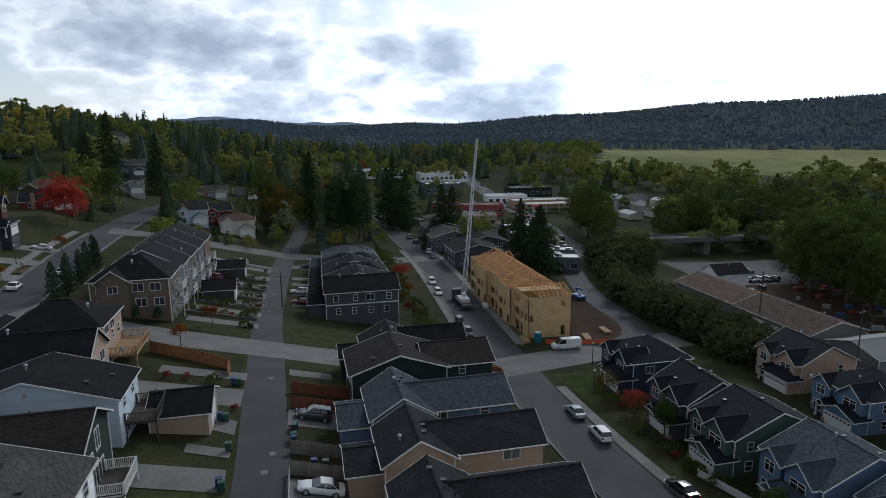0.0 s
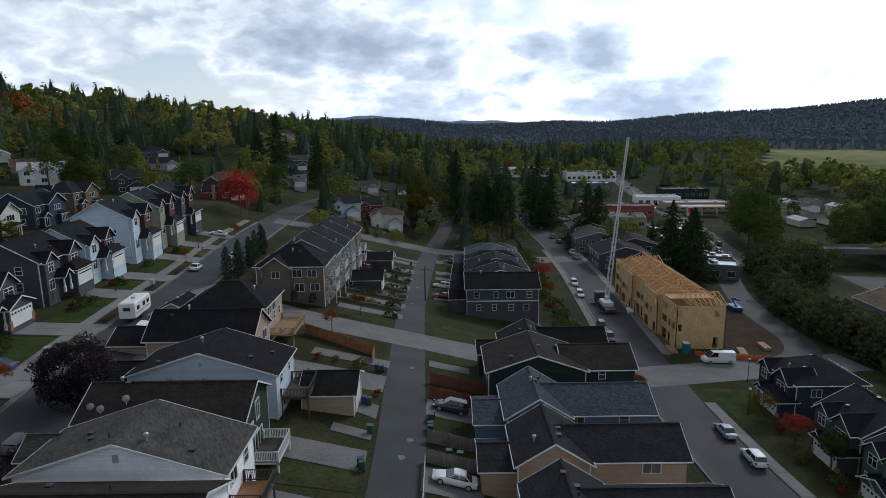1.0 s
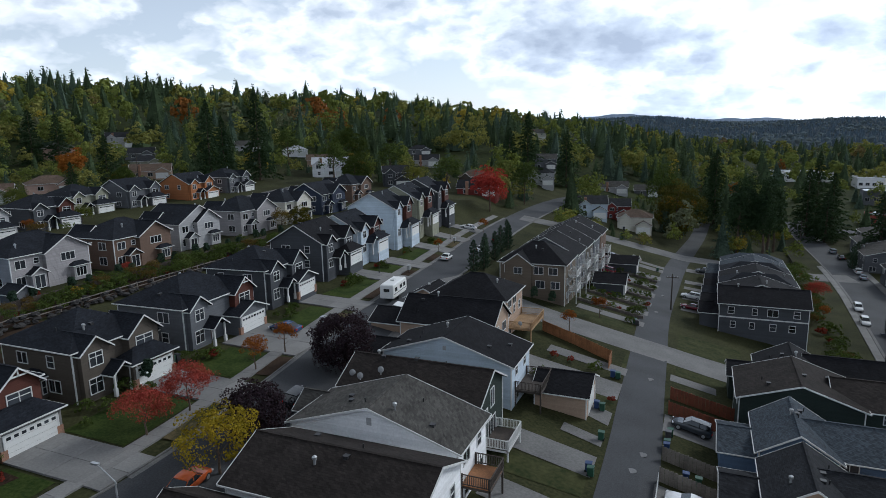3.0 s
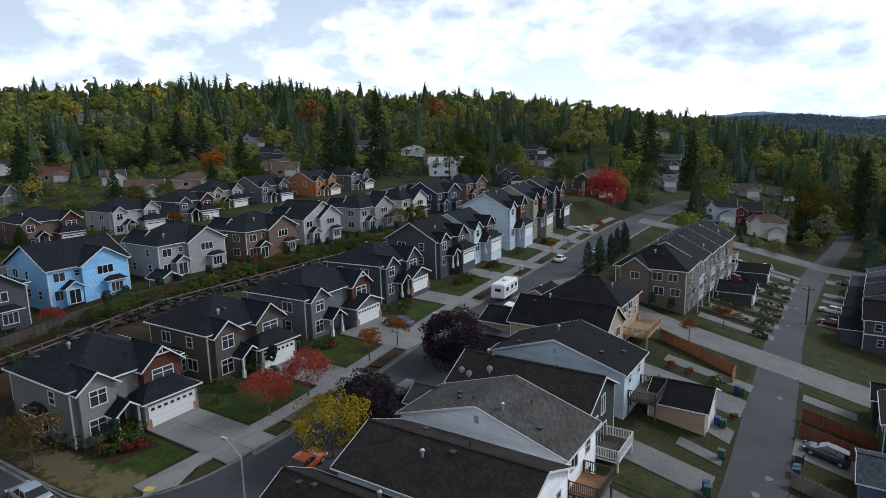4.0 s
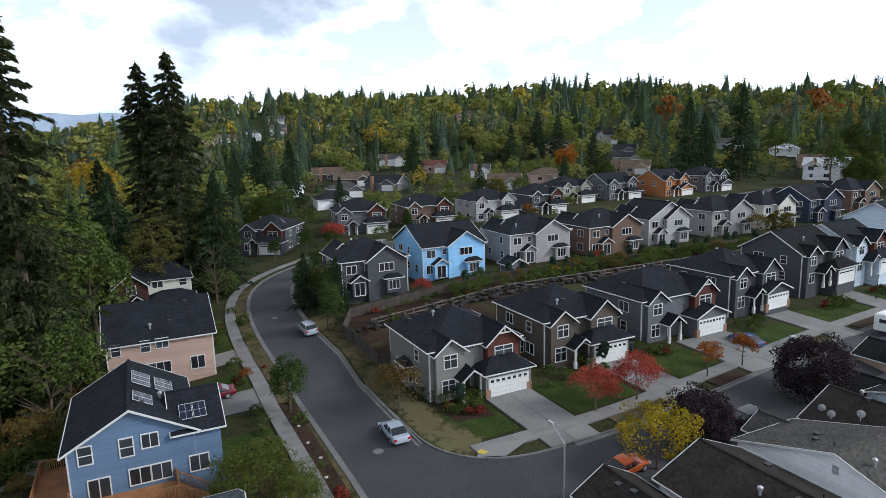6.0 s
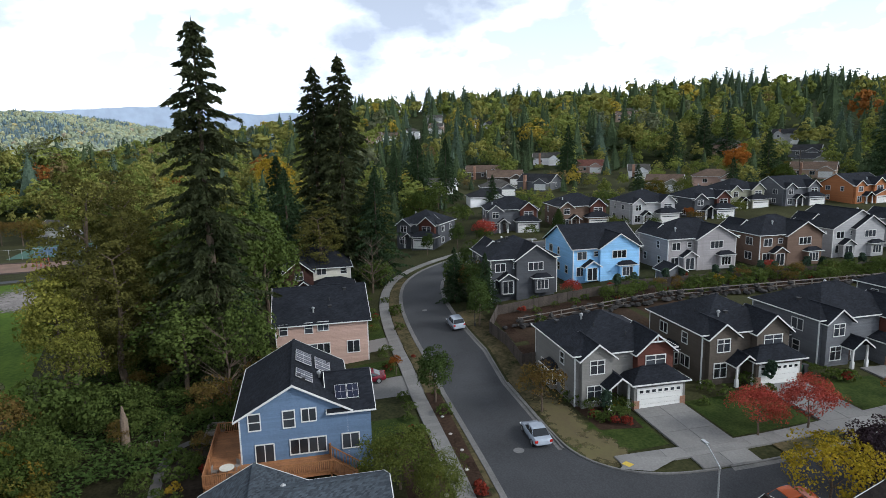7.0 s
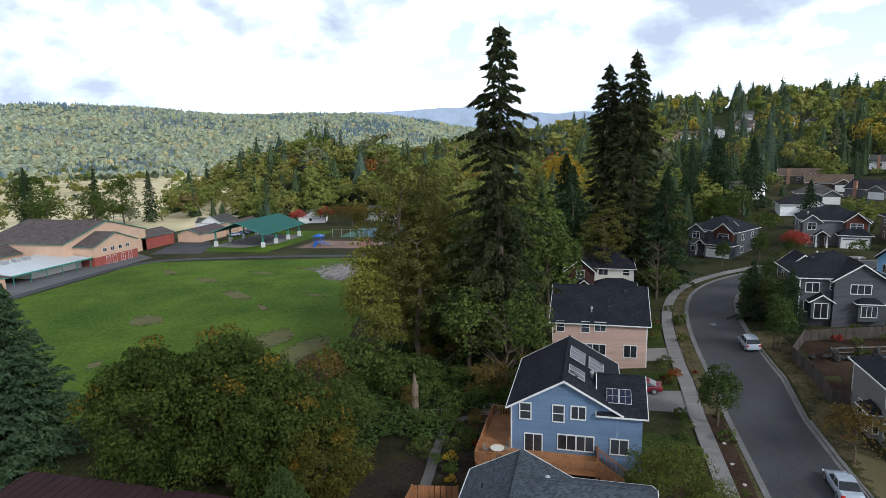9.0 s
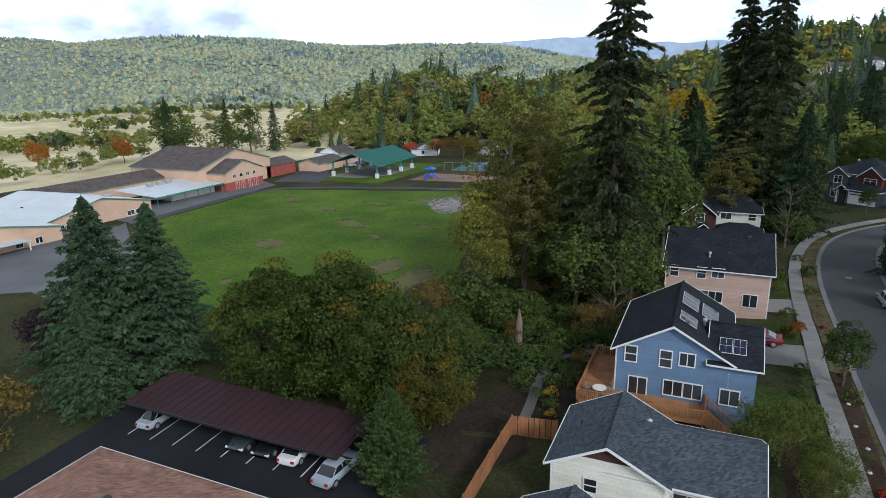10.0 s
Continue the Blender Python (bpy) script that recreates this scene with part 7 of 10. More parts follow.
def car_meshes(kind):
    if kind in CAR:
        return CAR[kind]
    L, W, belt, roof = dict(sedan=(4.7, 1.82, 0.92, 1.43), suv=(4.65, 1.88, 1.05, 1.70), truck=(5.6, 1.98, 1.08, 1.85), van=(6.1, 2.03, 1.35, 2.3))[kind]
    h, w = L / 2, W / 2
    hood = belt - 0.12 if kind != "van" else belt - 0.1
    tail = belt + (0.02 if kind == "sedan" else 0.05)

    def half(k, z0, z1):
        return [(w * k * 0.82, z0), (w * k * 0.98, z0 + 0.14), (w * k, (z0 + z1) / 2), (w * k * 0.97, z1 - 0.1), (w * k * 0.88, z1)]

    body = loft([(-h, half(0.86, 0.38, tail - 0.18)), (-h + 0.12, half(0.95, 0.28, tail - 0.02)), (-h + 0.7, half(1, 0.22, tail)), (0, half(1, 0.2, belt)), (h * 0.36, half(1, 0.2, belt)), (h - 0.75, half(0.98, 0.22, hood)), (h - 0.15, half(0.9, 0.26, hood - 0.16)), (h, half(0.8, 0.36, hood - 0.34))])
    if kind == "sedan":
        ys = (-h * 0.72, -h * 0.40, h * 0.08, h * 0.42)
    elif kind == "suv":
        ys = (-h * 0.95, -h * 0.80, h * 0.12, h * 0.46)
    elif kind == "truck":
        ys = (-h * 0.16, -h * 0.10, h * 0.24, h * 0.46)
    else:
        ys = (-h * 0.98, -h * 0.96, h * 0.42, h * 0.74)
    lo, up = [(w * 0.9, belt - 0.06), (w * 0.9, belt)], roof
    cab = loft([(ys[0], [(w * 0.86, belt - 0.08), (w * 0.85, belt - 0.02), (w * 0.8, belt + 0.02)]), (ys[1], [(w * 0.9, belt - 0.08), (w * 0.87, belt + 0.1), (w * 0.70, roof - 0.05)]),
                (ys[2], [(w * 0.9, belt - 0.08), (w * 0.87, belt + 0.1), (w * 0.70, roof - 0.04)]), (ys[3], [(w * 0.86, belt - 0.1), (w * 0.84, belt - 0.04), (w * 0.8, belt)])])
    top = loft([(ys[1] - 0.06, [(w * 0.74, roof - 0.10), (w * 0.70, roof - 0.03), (w * 0.4, roof)]), ((ys[1] + ys[2]) / 2, [(w * 0.76, roof - 0.10), (w * 0.72, roof - 0.01), (w * 0.4, roof + 0.03)]), (ys[2] + 0.06, [(w * 0.74, roof - 0.12), (w * 0.69, roof - 0.04), (w * 0.4, roof - 0.01)])])
    tv, tf = list(top[0]), list(top[1])
    for sec, yb in ((0, ys[0]), (1, (ys[1] + ys[2]) / 2), (2, ys[3])):
        for corner, sg in ((sec * 6, 1), (sec * 6 + 5, -1)):
            x_, y_, z_ = tv[corner]
            k = len(tv)
            e_ = 0.11 if sec != 2 else -0.11
            tv += [(x_ + sg * 0.02, y_ + e_, z_), (sg * w * 0.905, yb + e_, belt - 0.03), (sg * w * 0.905, yb, belt - 0.03), (sg * w * 0.86, yb + e_ / 2, belt - 0.03), (x_ - sg * 0.04, y_ + e_ / 2, z_)]
            tf += [(corner, k, k + 1, k + 2), (k, k + 4, k + 3, k + 1), (k + 4, corner, k + 2, k + 3)]
    top = (tv, tf)
    cargo = loft([(ys[0] - 0.02, [(w * 0.93, belt - 0.1), (w * 0.92, belt + 0.3), (w * 0.8, roof - 0.06)]), (h * 0.12, [(w * 0.93, belt - 0.1), (w * 0.92, belt + 0.3), (w * 0.8, roof - 0.04)])]) if kind == "van" else None
    r = 0.34 if kind != "truck" else 0.4
    wheel = tube((-0.11, 0, 0), (0.11, 0, 0), r, n=16)
    rim = join(tube((-0.125, 0, 0), (0.125, 0, 0), r * 0.62, n=12))
    lamps = [(join(box(s * w * 0.78 - 0.17, s * w * 0.78 + 0.17, h - 0.26, h - 0.06, hood - 0.34, hood - 0.2)), "head") for s in (-1, 1)] + [(box(s * w * 0.76 - 0.14, s * w * 0.76 + 0.14, -h - 0.01, -h + 0.16, tail - 0.34, tail - 0.12), "tail") for s in (-1, 1)]
    bed = join(box(-w * 0.8, w * 0.8, -h * 0.92, -h * 0.2, tail - 0.02, tail + 0.015)) if kind == "truck" else None
    CAR[kind] = dict(body=body, cab=cab, top=top, cargo=cargo, wheel=mesh_from("wheel", *wheel, RUBBER), rim=mesh_from("rim", *rim, STEEL), lamps=lamps, bed=bed, L=L, W=W, r=r, cache={})
    return CAR[kind]


def car(x, y, yaw, kind, colour, label, z=None, far=False):
    c = car_meshes(kind)
    m = PAINTS[colour]
    cm = c["cache"]
    if colour not in cm:
        cm[colour] = dict(body=mesh_from("body", *c["body"], m, smooth=False), top=mesh_from("roof", *c["top"], m))
        for me_ in (cm[colour]["body"], cm[colour]["top"]):
            me_.polygons.foreach_set("use_smooth", [True] * len(me_.polygons))
            me_.set_sharp_from_angle(angle=radians(42))
    if "cab" not in cm:
        cm["cab"] = mesh_from("glasshouse", *c["cab"], CARGLASS)
        cm["lamps"] = [(mesh_from("headlight" if k == "head" else "tail_light", *g, LAMPWHITE if k == "head" else LAMPRED), k) for g, k in c["lamps"]]
    zz = (tz(x, y) + 0.06) if z is None else z
    a = radians(yaw)
    fx, fy = -math.sin(a), math.cos(a)
    sl = (tz(x + fx * 1.4, y + fy * 1.4) - tz(x - fx * 1.4, y - fy * 1.4)) / 2.8 if z is None else 0
    cs = (tz(x + fy * 0.8, y - fx * 0.8) - tz(x - fy * 0.8, y + fx * 0.8)) / 1.6 if z is None else 0
    e = thing("car" if kind != "van" else "van", label, "car" if kind != "van" else "van", pose(x, y, zz, 0, 0, yaw) @ pose(0, 0, 0, math.degrees(math.atan(sl)), -math.degrees(math.atan(cs)), 0))
    b = part("body", cm[colour]["body"], None, e)
    part("glasshouse", cm["cab"], None, e)
    part("roof", cm[colour]["top"], None, e)
    if c["cargo"]:
        part("cargo_body", c["cargo"], m, e)
    for me, k in () if far else cm["lamps"]:
        part("headlight" if k == "head" else "tail_light", me, None, b)
    for sx in (-1, 1):
        for sy in (-0.31, 0.31):
            wv = part("wheel", c["wheel"], None, e, m=pose(sx * (c["W"] / 2 - 0.1), sy * c["L"], c["r"]))
            if not far:
                part("rim", c["rim"], None, wv)
    return e


for row in (
        (0.4, 75.2, 88, "suv", "dark", "dark grey estate car parked on a pad by the alley"), (0.6, 57.2, 88, "sedan", "white", "white saloon car parked by the alley"),
        (-0.8, 155, 90, "suv", "white", "white off-road car parked by the alley"), (-0.6, 142.5, 90, "sedan", "red", "dark red car parked by the alley"), (2, 190.5, 90, "suv", "dark", "dark car parked by the downhill row"),
        (-24.5, 181, 82, "truck", "black", "black pickup truck on a drive"), (-17.2, 184.5, 82, "sedan", "white", "white saloon car on a drive"), (-20.8, 148.5, 82, "suv", "blue", "blue off-road car on a drive"), (-21.5, 159.5, 82, "suv", "red", "dark red off-road car on a drive"), (-24, 171, 82, "suv", "red", "maroon car on a drive"),
        (40.6, 84.4, -1, "sedan", "silver", "silver saloon car parked at the kerb"), (40.9, 76.6, -2, "suv", "white", "white hatchback parked at the kerb"), (44.0, 61.3, 6, "sedan", "black", "black saloon car parked at the kerb"),
        (35.1, 134.8, 176, "suv", "dark", "dark green off-road car parked at the kerb"), (34.8, 126.6, 177, "suv", "black", "black off-road car parked at the kerb"), (36.4, 163.5, 176, "suv", "white", "white off-road car parked at the kerb"), (37.6, 176.8, 176, "suv", "white", "white car parked at the kerb"),
        (46.6, 217, -4, "sedan", "silver", "silver car at the kerb downhill"), (46.9, 226, -2, "suv", "white", "white car at the kerb downhill"), (46.5, 250, 2, "sedan", "dark", "dark car at the kerb downhill"), (46.0, 262, 2, "suv", "silver", "silver car near the junction"), (45.0, 288, 3, "sedan", "white", "white car near the junction"),
        (-43.3, 86.0, 8, "suv", "white", "white off-road car parked on the street"), (-52.6, 129, 6, "sedan", "white", "white saloon car driving on the street"), (-38.9, 52.4, 6, "suv", "black", "black off-road car parked at the kerb"), (-37.9, 35.4, 8, "sedan", "orange", "bright orange car parked under a yellow tree"),
        (-52.6, 20.0, 88, "sedan", "silver", "silver saloon car parked near the corner"), (-85.2, 20.1, 91, "suv", "silver", "silver off-road car with a roof rack at the kerb"), (-71.3, 5.7, 178, "sedan", "red", "red hatchback on a drive"), (-53.6, 70.3, 92, "sedan", "blue", "dark blue saloon car on a drive"),
        (-61.5, 168, 96, "sedan", "white", "white car on a drive"), (-49.6, 144.5, 6, "sedan", "white", "white car half hidden by conifers"), (-50.6, 160, 6, "suv", "red", "dark red car beside the conifers"),
        (-37.2, -45.4, 90, "sedan", "silver", "silver saloon car under the carport"), (-37.2, -34.9, -90, "sedan", "dark", "grey hatchback under the carport"), (-37.2, -32.2, -90, "sedan", "black", "black car under the carport"), (-37.0, -29.4, 90, "sedan", "white", "white saloon car under the carport"), (-35.6, -25.0, 84, "sedan", "silver", "pale car beside the cypress"),
        (52.3, 114, 90, "van", "white", "white cargo van parked beside the building site")):
    car(*row)
random.seed(9)
for i in range(16):
    t = i / 15
    x, y = 106 + 36 * t + (2.2 if i % 2 else -2.2), 232 + 250 * t
    car(x, y, -8 if i % 2 else 172, random.choice(("sedan", "suv", "truck")), random.choice(("white", "silver", "dark", "black", "red")), "car queuing on the main road", far=True)
for i in range(12):
    car(131 + 3.0 * (i % 6), 165 + 12 * (i // 6), 20, random.choice(("sedan", "suv")), random.choice(("white", "silver", "dark", "blue", "red")), "car in the parking lot by the overpass", far=True)

trailer = thing("travel_trailer", "white travel trailer parked at the kerb", "trailer", pose(-48.0, 93.4, tz(-48, 93.4) + 0.06, 0, 0, 6))
TRW = mat("trailer_white", (0.72, 0.72, 0.70), 0.4, 0.04, 4, 0.8, 0.05)
part("body", loft([(-3.3, [(1.1, 0.65), (1.18, 0.8), (1.18, 2.7), (1.0, 2.85)]), (-3.1, [(1.15, 0.6), (1.22, 0.75), (1.22, 2.85), (1.05, 3.0)]), (2.9, [(1.15, 0.6), (1.22, 0.75), (1.22, 2.85), (1.05, 3.0)]), (3.35, [(1.1, 0.8), (1.16, 1.0), (1.16, 2.3), (1.0, 2.5)])]), TRW, trailer)
part("stripe", join(box(1.2, 1.235, -2.9, 2.8, 1.25, 1.36), box(-1.235, -1.2, -2.9, 2.8, 1.25, 1.36)), S_GREY, trailer)
part("air_conditioner", loft([(-0.5, [(0.35, 2.99), (0.33, 3.25)]), (0.5, [(0.35, 2.99), (0.28, 3.22)])]), WHITE, trailer)
for yy in (-2.0, 0.3, 2.0):
    part("window", join(box(1.2, 1.25, yy - 0.5, yy + 0.5, 1.7, 2.35)), CARGLASS, trailer)
part("window", box(-0.5, 0.5, -3.36, -3.28, 1.8, 2.3), CARGLASS, trailer)
for sx in (-1.1, 1.1):
    for yy in (-0.6, 0.2):
        part("wheel", tube((sx - 0.12, yy, 0.36), (sx + 0.12, yy, 0.36), 0.36, n=14), RUBBER, trailer)
part("hitch", join(beam((-0.7, 3.2, 0.6), (0, 4.4, 0.55), 0.1, 0.12), beam((0.7, 3.2, 0.6), (0, 4.4, 0.55), 0.1, 0.12)), DARK, trailer)

# ---- drives, lawns, yards ----
def pad(x0, x1, y0, y1, material=CONCRETE, label="pale concrete drive", cat="drive", dz=0.07, skew=0.0, name="drive"):
    return drape(name, (x0, y0), (x1, y0 + skew), (x1, y1 + skew), (x0, y1), dz, material, label, cat)


# drives of the west row, slab by slab
for xa, xb, yc, w in ((-56.2, -43.2, 34.4, 5.6), (-56.9, -44.4, 50.3, 5.6), (-58.0, -46.4, 67.2, 9.6), (-60.9, -49.2, 86.0, 5.6), (-63, -51.8, 106, 5.6), (-63, -53, 119.3, 5.4), (-64, -54.8, 137.6, 5.4), (-65, -56.2, 152.6, 5.4), (-66, -57.5, 167.5, 5.4)):
    d = thing("drive", "pale concrete slab drive in front of a garage", "drive", kind="structure")
    n = 4
    for i in range(n):
        for j in range(2):
            a0, a1 = xa + (xb - xa) * i / n, xa + (xb - xa) * (i + 0.985) / n
            b0, b1 = yc - w / 2 + w * j / 2, yc - w / 2 + w * (j + 0.98) / 2
            v = [(a0, b0), (a1, b0), (a1, b1), (a0, b1)]
            vv = [(p[0], p[1], tz(*p) + 0.185) for p in v] + [(p[0], p[1], tz(*p) - 0.1) for p in v]
            part("slab", (vv, [(0, 1, 2, 3), (0, 4, 5, 1), (1, 5, 6, 2), (2, 6, 7, 3), (3, 7, 4, 0)]), CONCRETE, d)
for y0_, y1_, x0_, x1_ in ((22.2, 31.2, -54, -47.3), (37.6, 46.9, -55.5, -47.5), (53.6, 61.8, -56, -48.7), (72.6, 82.6, -57.5, -51.0), (89.4, 102.6, -60, -53.0), (109.4, 116, -62, -55), (122.4, 134.4, -62, -56.5), (140.6, 149.6, -63, -58)):
    drape("lawn", (x0_, y0_), (x1_, y0_), (x1_ - 0.6, y1_), (x0_, y1_), 0.045, LAWN, "mown green front lawn", "lawn")
for y0_, y1_ in ((39.5, 46.5), (54.5, 62.5), (73.5, 83), (90, 103), (110, 116), (124, 134), (141, 150)):
    ln = sub(STREET_C, y0_, y1_)
    strip("planting_strip", ln, -6.4, -4.55, 0.13, VERGE if int(y0_) % 2 else SOIL, "patchy planting strip between kerb and pavement", "planting strip", n=2)
# corner with the bare patch
CORNER = resample(smooth_line([(-66, 21.55), (-54, 21.6), (-48.2, 22.0), (-44.6, 24.6), (-43.2, 28.2), (-42.9, 33)], 3), 0.8)
strip("kerb", CORNER, -0.18, 0.0, 0.18, CONCRETE_OLD, "rounded pale kerb at the street corner", "kerb", n=1, drop=0.25)
strip("street_corner", CORNER, 0.0, 4.2, 0.066, ASPHALT, "asphalt at the rounded street corner", "road", n=3)
drape("verge", (-92, 21.6), (-58, 22), (-58, 25.2), (-92, 25), 0.045, VERGE, "narrow patchy verge along the kerb", "verge")
drape("pavement_ramp", (-46.7, 26.4), (-45.0, 24.75), (-43.9, 27.2), (-45.4, 30.6), 0.175, CONCRETE, "concrete corner pavement with a ramp", "pavement")
drape("tactile_plate", (-45.7, 25.2), (-45.0, 25.6), (-45.3, 26.2), (-46.0, 25.8), 0.19, mat("tactile_yellow", (0.5, 0.36, 0.05), 0.8, 0.1), "yellow tactile plate on the corner ramp", "tactile plate")
# side street yards
for x0_, x1_ in ((-61, -54), (-77, -71.6), (-100, -86)):
    drape("lawn", (x0_, 4.5), (x1_, 4.5), (x1_, 9.9), (x0_, 9.9), 0.045, LAWN, "green front lawn by the curved pavement", "lawn")
for x0_, x1_ in ((-71.4, -66.5), (-86, -81)):
    pad(x0_, x1_, 3.5, 13.6, label="grey concrete drive beside a lawn", dz=0.06)
ln = [p for p in STREET_E if p[0] < -42 and p[0] > -118]
strip("planting_strip", ln, -5.7, -4.0, 0.13, VERGE, "planting strip with shrubs along the kerb", "planting strip", n=2)
# pads along the alley
for y0_, y1_, xa in ((47.5, 51.5, -17), (57.5, 62, -17.5), (64.5, 66.6, -13), (70.2, 74, -11), (78.5, 84.5, -22), (88, 91, -20), (117, 120.5, -21), (126.5, 130, -21), (136, 139.5, -21), (145.5, 150.5, -22.5), (157, 162, -23), (168, 172.5, -24), (178.5, 182.5, -26), (184, 187, -22)):
    pad(xa, -8.4, y0_, y1_, CONCRETE_OLD, "weathered concrete pad beside the alley", skew=-1.2)
for y0_, y1_ in ((54.5, 59.5), (72.5, 77.6), (90.5, 93.2), (139.5, 144.5), (152.5, 157.5), (165, 168), (172, 176), (188, 193)):
    pad(-2.6, 3.6, y0_, y1_, CONCRETE_OLD, "weathered concrete pad beside the alley")
for x0_, x1_, y0_, y1_ in ((-2, 8, 93.8, 97.3), (-2.2, 8, 107, 118), (-22, -10, 110.5, 115), (-9.4, -8.4, 90, 97), (-17, -8.6, 52.5, 56.5), (-17, -8.6, 75, 78)):
    drape("lawn", (x0_, y0_), (x1_, y0_), (x1_, y1_), (x0_, y1_), 0.045, YARD, "small green lawn beside the alley", "lawn")
drape("lawn", (45, 88), (52, 88), (54, 101), (44, 101), 0.045, LAWN, "green corner lawn by the pavement", "lawn")
drape("yard", (57.5, 112), (72, 118), (74, 175), (57.5, 172), 0.05, SOIL, "bare brown earth behind the building site", "yard")
drape("site_apron", (43.8, 117), (47, 121), (47, 170), (45.8, 170), 0.06, DRYGRASS, "muddy strip in front of the building site", "yard")
LANE = kerbed("lane", [(60, 112), (70, 116), (76, 127), (76.5, 145), (80, 165), (88, 190), (98, 220)], 3.4, "grey lane behind the building site", kerbs=(False, False), dz=0.07)
for i in range(3):
    drape("garden_bed", (-80, 27 + i * 9), (-72, 27 + i * 9), (-72, 35 + i * 9), (-80, 35 + i * 9), 0.05, SOIL, "bark-mulched garden bed on the bank", "garden bed")


# ---- fences, walls ----
SLAT = {}


def fence(line, h, material, label, gap=0.42, name="fence", z=None):
    f = thing(name, label, "fence")
    pts = resample(line, gap)
    key = (round(h, 2), material.name)
    if key not in SLAT:
        SLAT[key] = (mesh_from("slat", *box(-gap / 2 * 0.96, gap / 2 * 0.96, -0.02, 0.02, -0.4, h), material), mesh_from("post", *box(-0.06, 0.06, -0.06, 0.06, -0.4, h + 0.08), material))
    for i, (p, q) in enumerate(zip(pts, pts[1:])):
        a = math.degrees(math.atan2(q[1] - p[1], q[0] - p[0]))
        x, y = (p[0] + q[0]) / 2, (p[1] + q[1]) / 2
        part("slat", SLAT[key][0], None, f, m=pose(x, y, tz(x, y), 0, 0, a))
        if i % 6 == 0:
            part("post", SLAT[key][1], None, f, m=pose(p[0], p[1], tz(*p), 0, 0, a))
    return f


fence([(-22.5, 96.4), (-17, 94.2), (-10.9, 91.0)], 1.8, CEDAR, "tall cedar board fence along the cross street")
fence([(-10.9, 91.0), (-10.9, 87.8)], 1.8, CEDAR, "cedar board fence beside a pad")
fence([(-2.2, 78.2), (6, 78.0)], 1.7, mat("red_cedar", (0.17, 0.05, 0.025), 0.85, 0.2, 6, 0.7, 0.2, rand=0.1), "red-brown board fence by the alley")
fence([(-2.2, 83.6), (6, 83.4)], 1.7, MATS["red_cedar"], "red-brown board fence by the alley")
fence([(-2.2, 65.2), (5, 65.0)], 1.6, GREYWOOD, "weathered grey board fence by the alley")
fence([(-2.2, 60.4), (5, 60.2)], 1.6, GREYWOOD, "weathered grey board fence by the alley")
fence([(-2.3, 52), (-2.3, 60.4)], 1.0, WHITE, "low white fence along the alley", gap=0.5)
fence([(-69, 24.4), (-80, 23.6), (-87, 27)], 1.7, OLDWOOD, "dark weathered board fence round the corner garden")
fence([(-87, 27), (-87.6, 40), (-87.2, 110)], 1.5, OLDWOOD, "dark weathered board fence along the terrace", gap=0.8)
fence([(-69, 24.4), (-69, 27)], 1.6, OLDWOOD, "dark weathered board fence beside the house")
fence([(-44.7, -13.8), (-36.5, -14), (-33, -14)], 1.8, CEDAR, "red cedar board fence behind the white house")
fence([(-45.1, -10.1), (-44.7, -13.8)], 1.8, CEDAR, "red cedar board fence by the path")
fence([(-70.4, 54), (-75, 54)], 1.7, OLDWOOD, "dark board fence between gardens")
fence([(-72, 92), (-80, 92)], 1.7, OLDWOOD, "dark board fence between gardens")
fence([(48.5, 64.5), (50.5, 58), (52, 52)], 1.0, WHITE, "low white picket fence", gap=0.3)
fence([(29, 214), (30, 255)], 1.0, CONCRETE_OLD, "low pale wall along the street", gap=0.8)


def boulder(seed):
    bm = bmesh.new()
    bmesh.ops.create_icosphere(bm, subdivisions=2, radius=0.5)
    for v in bm.verts:
        v.co *= 1 + 0.6 * noise.noise(v.co * 3.1 + Vector((seed * 3.1, 0, 0)))
        v.co.z *= 0.75
    me = bpy.data.meshes.new("stone")
    bm.to_mesh(me); bm.free()
    me.materials.append(STONE)
    return me


BOULDERS = [boulder(k) for k in range(5)]
wallr = thing("rockery_wall", "dry wall of dark boulders holding up the terrace", "rockery", kind="structure")
random.seed(4)
for i in range(92):
    y = 26 + i * 0.9 + random.uniform(-0.4, 0.4)
    for lvl in range(2):
        if lvl and random.random() < 0.35:
            continue
        x = -79.5 - 1.2 * lvl + random.uniform(-0.7, 0.7)
        part("stone", random.choice(BOULDERS), None, wallr, m=pose(x, y, tz(x, y) + 0.35 + 0.55 * lvl, 0, 0, random.random() * 360) @ Matrix.Diagonal((0.6 + 0.6 * random.random(), 0.8 + 0.7 * random.random(), 0.5 + 0.4 * random.random(), 1)))

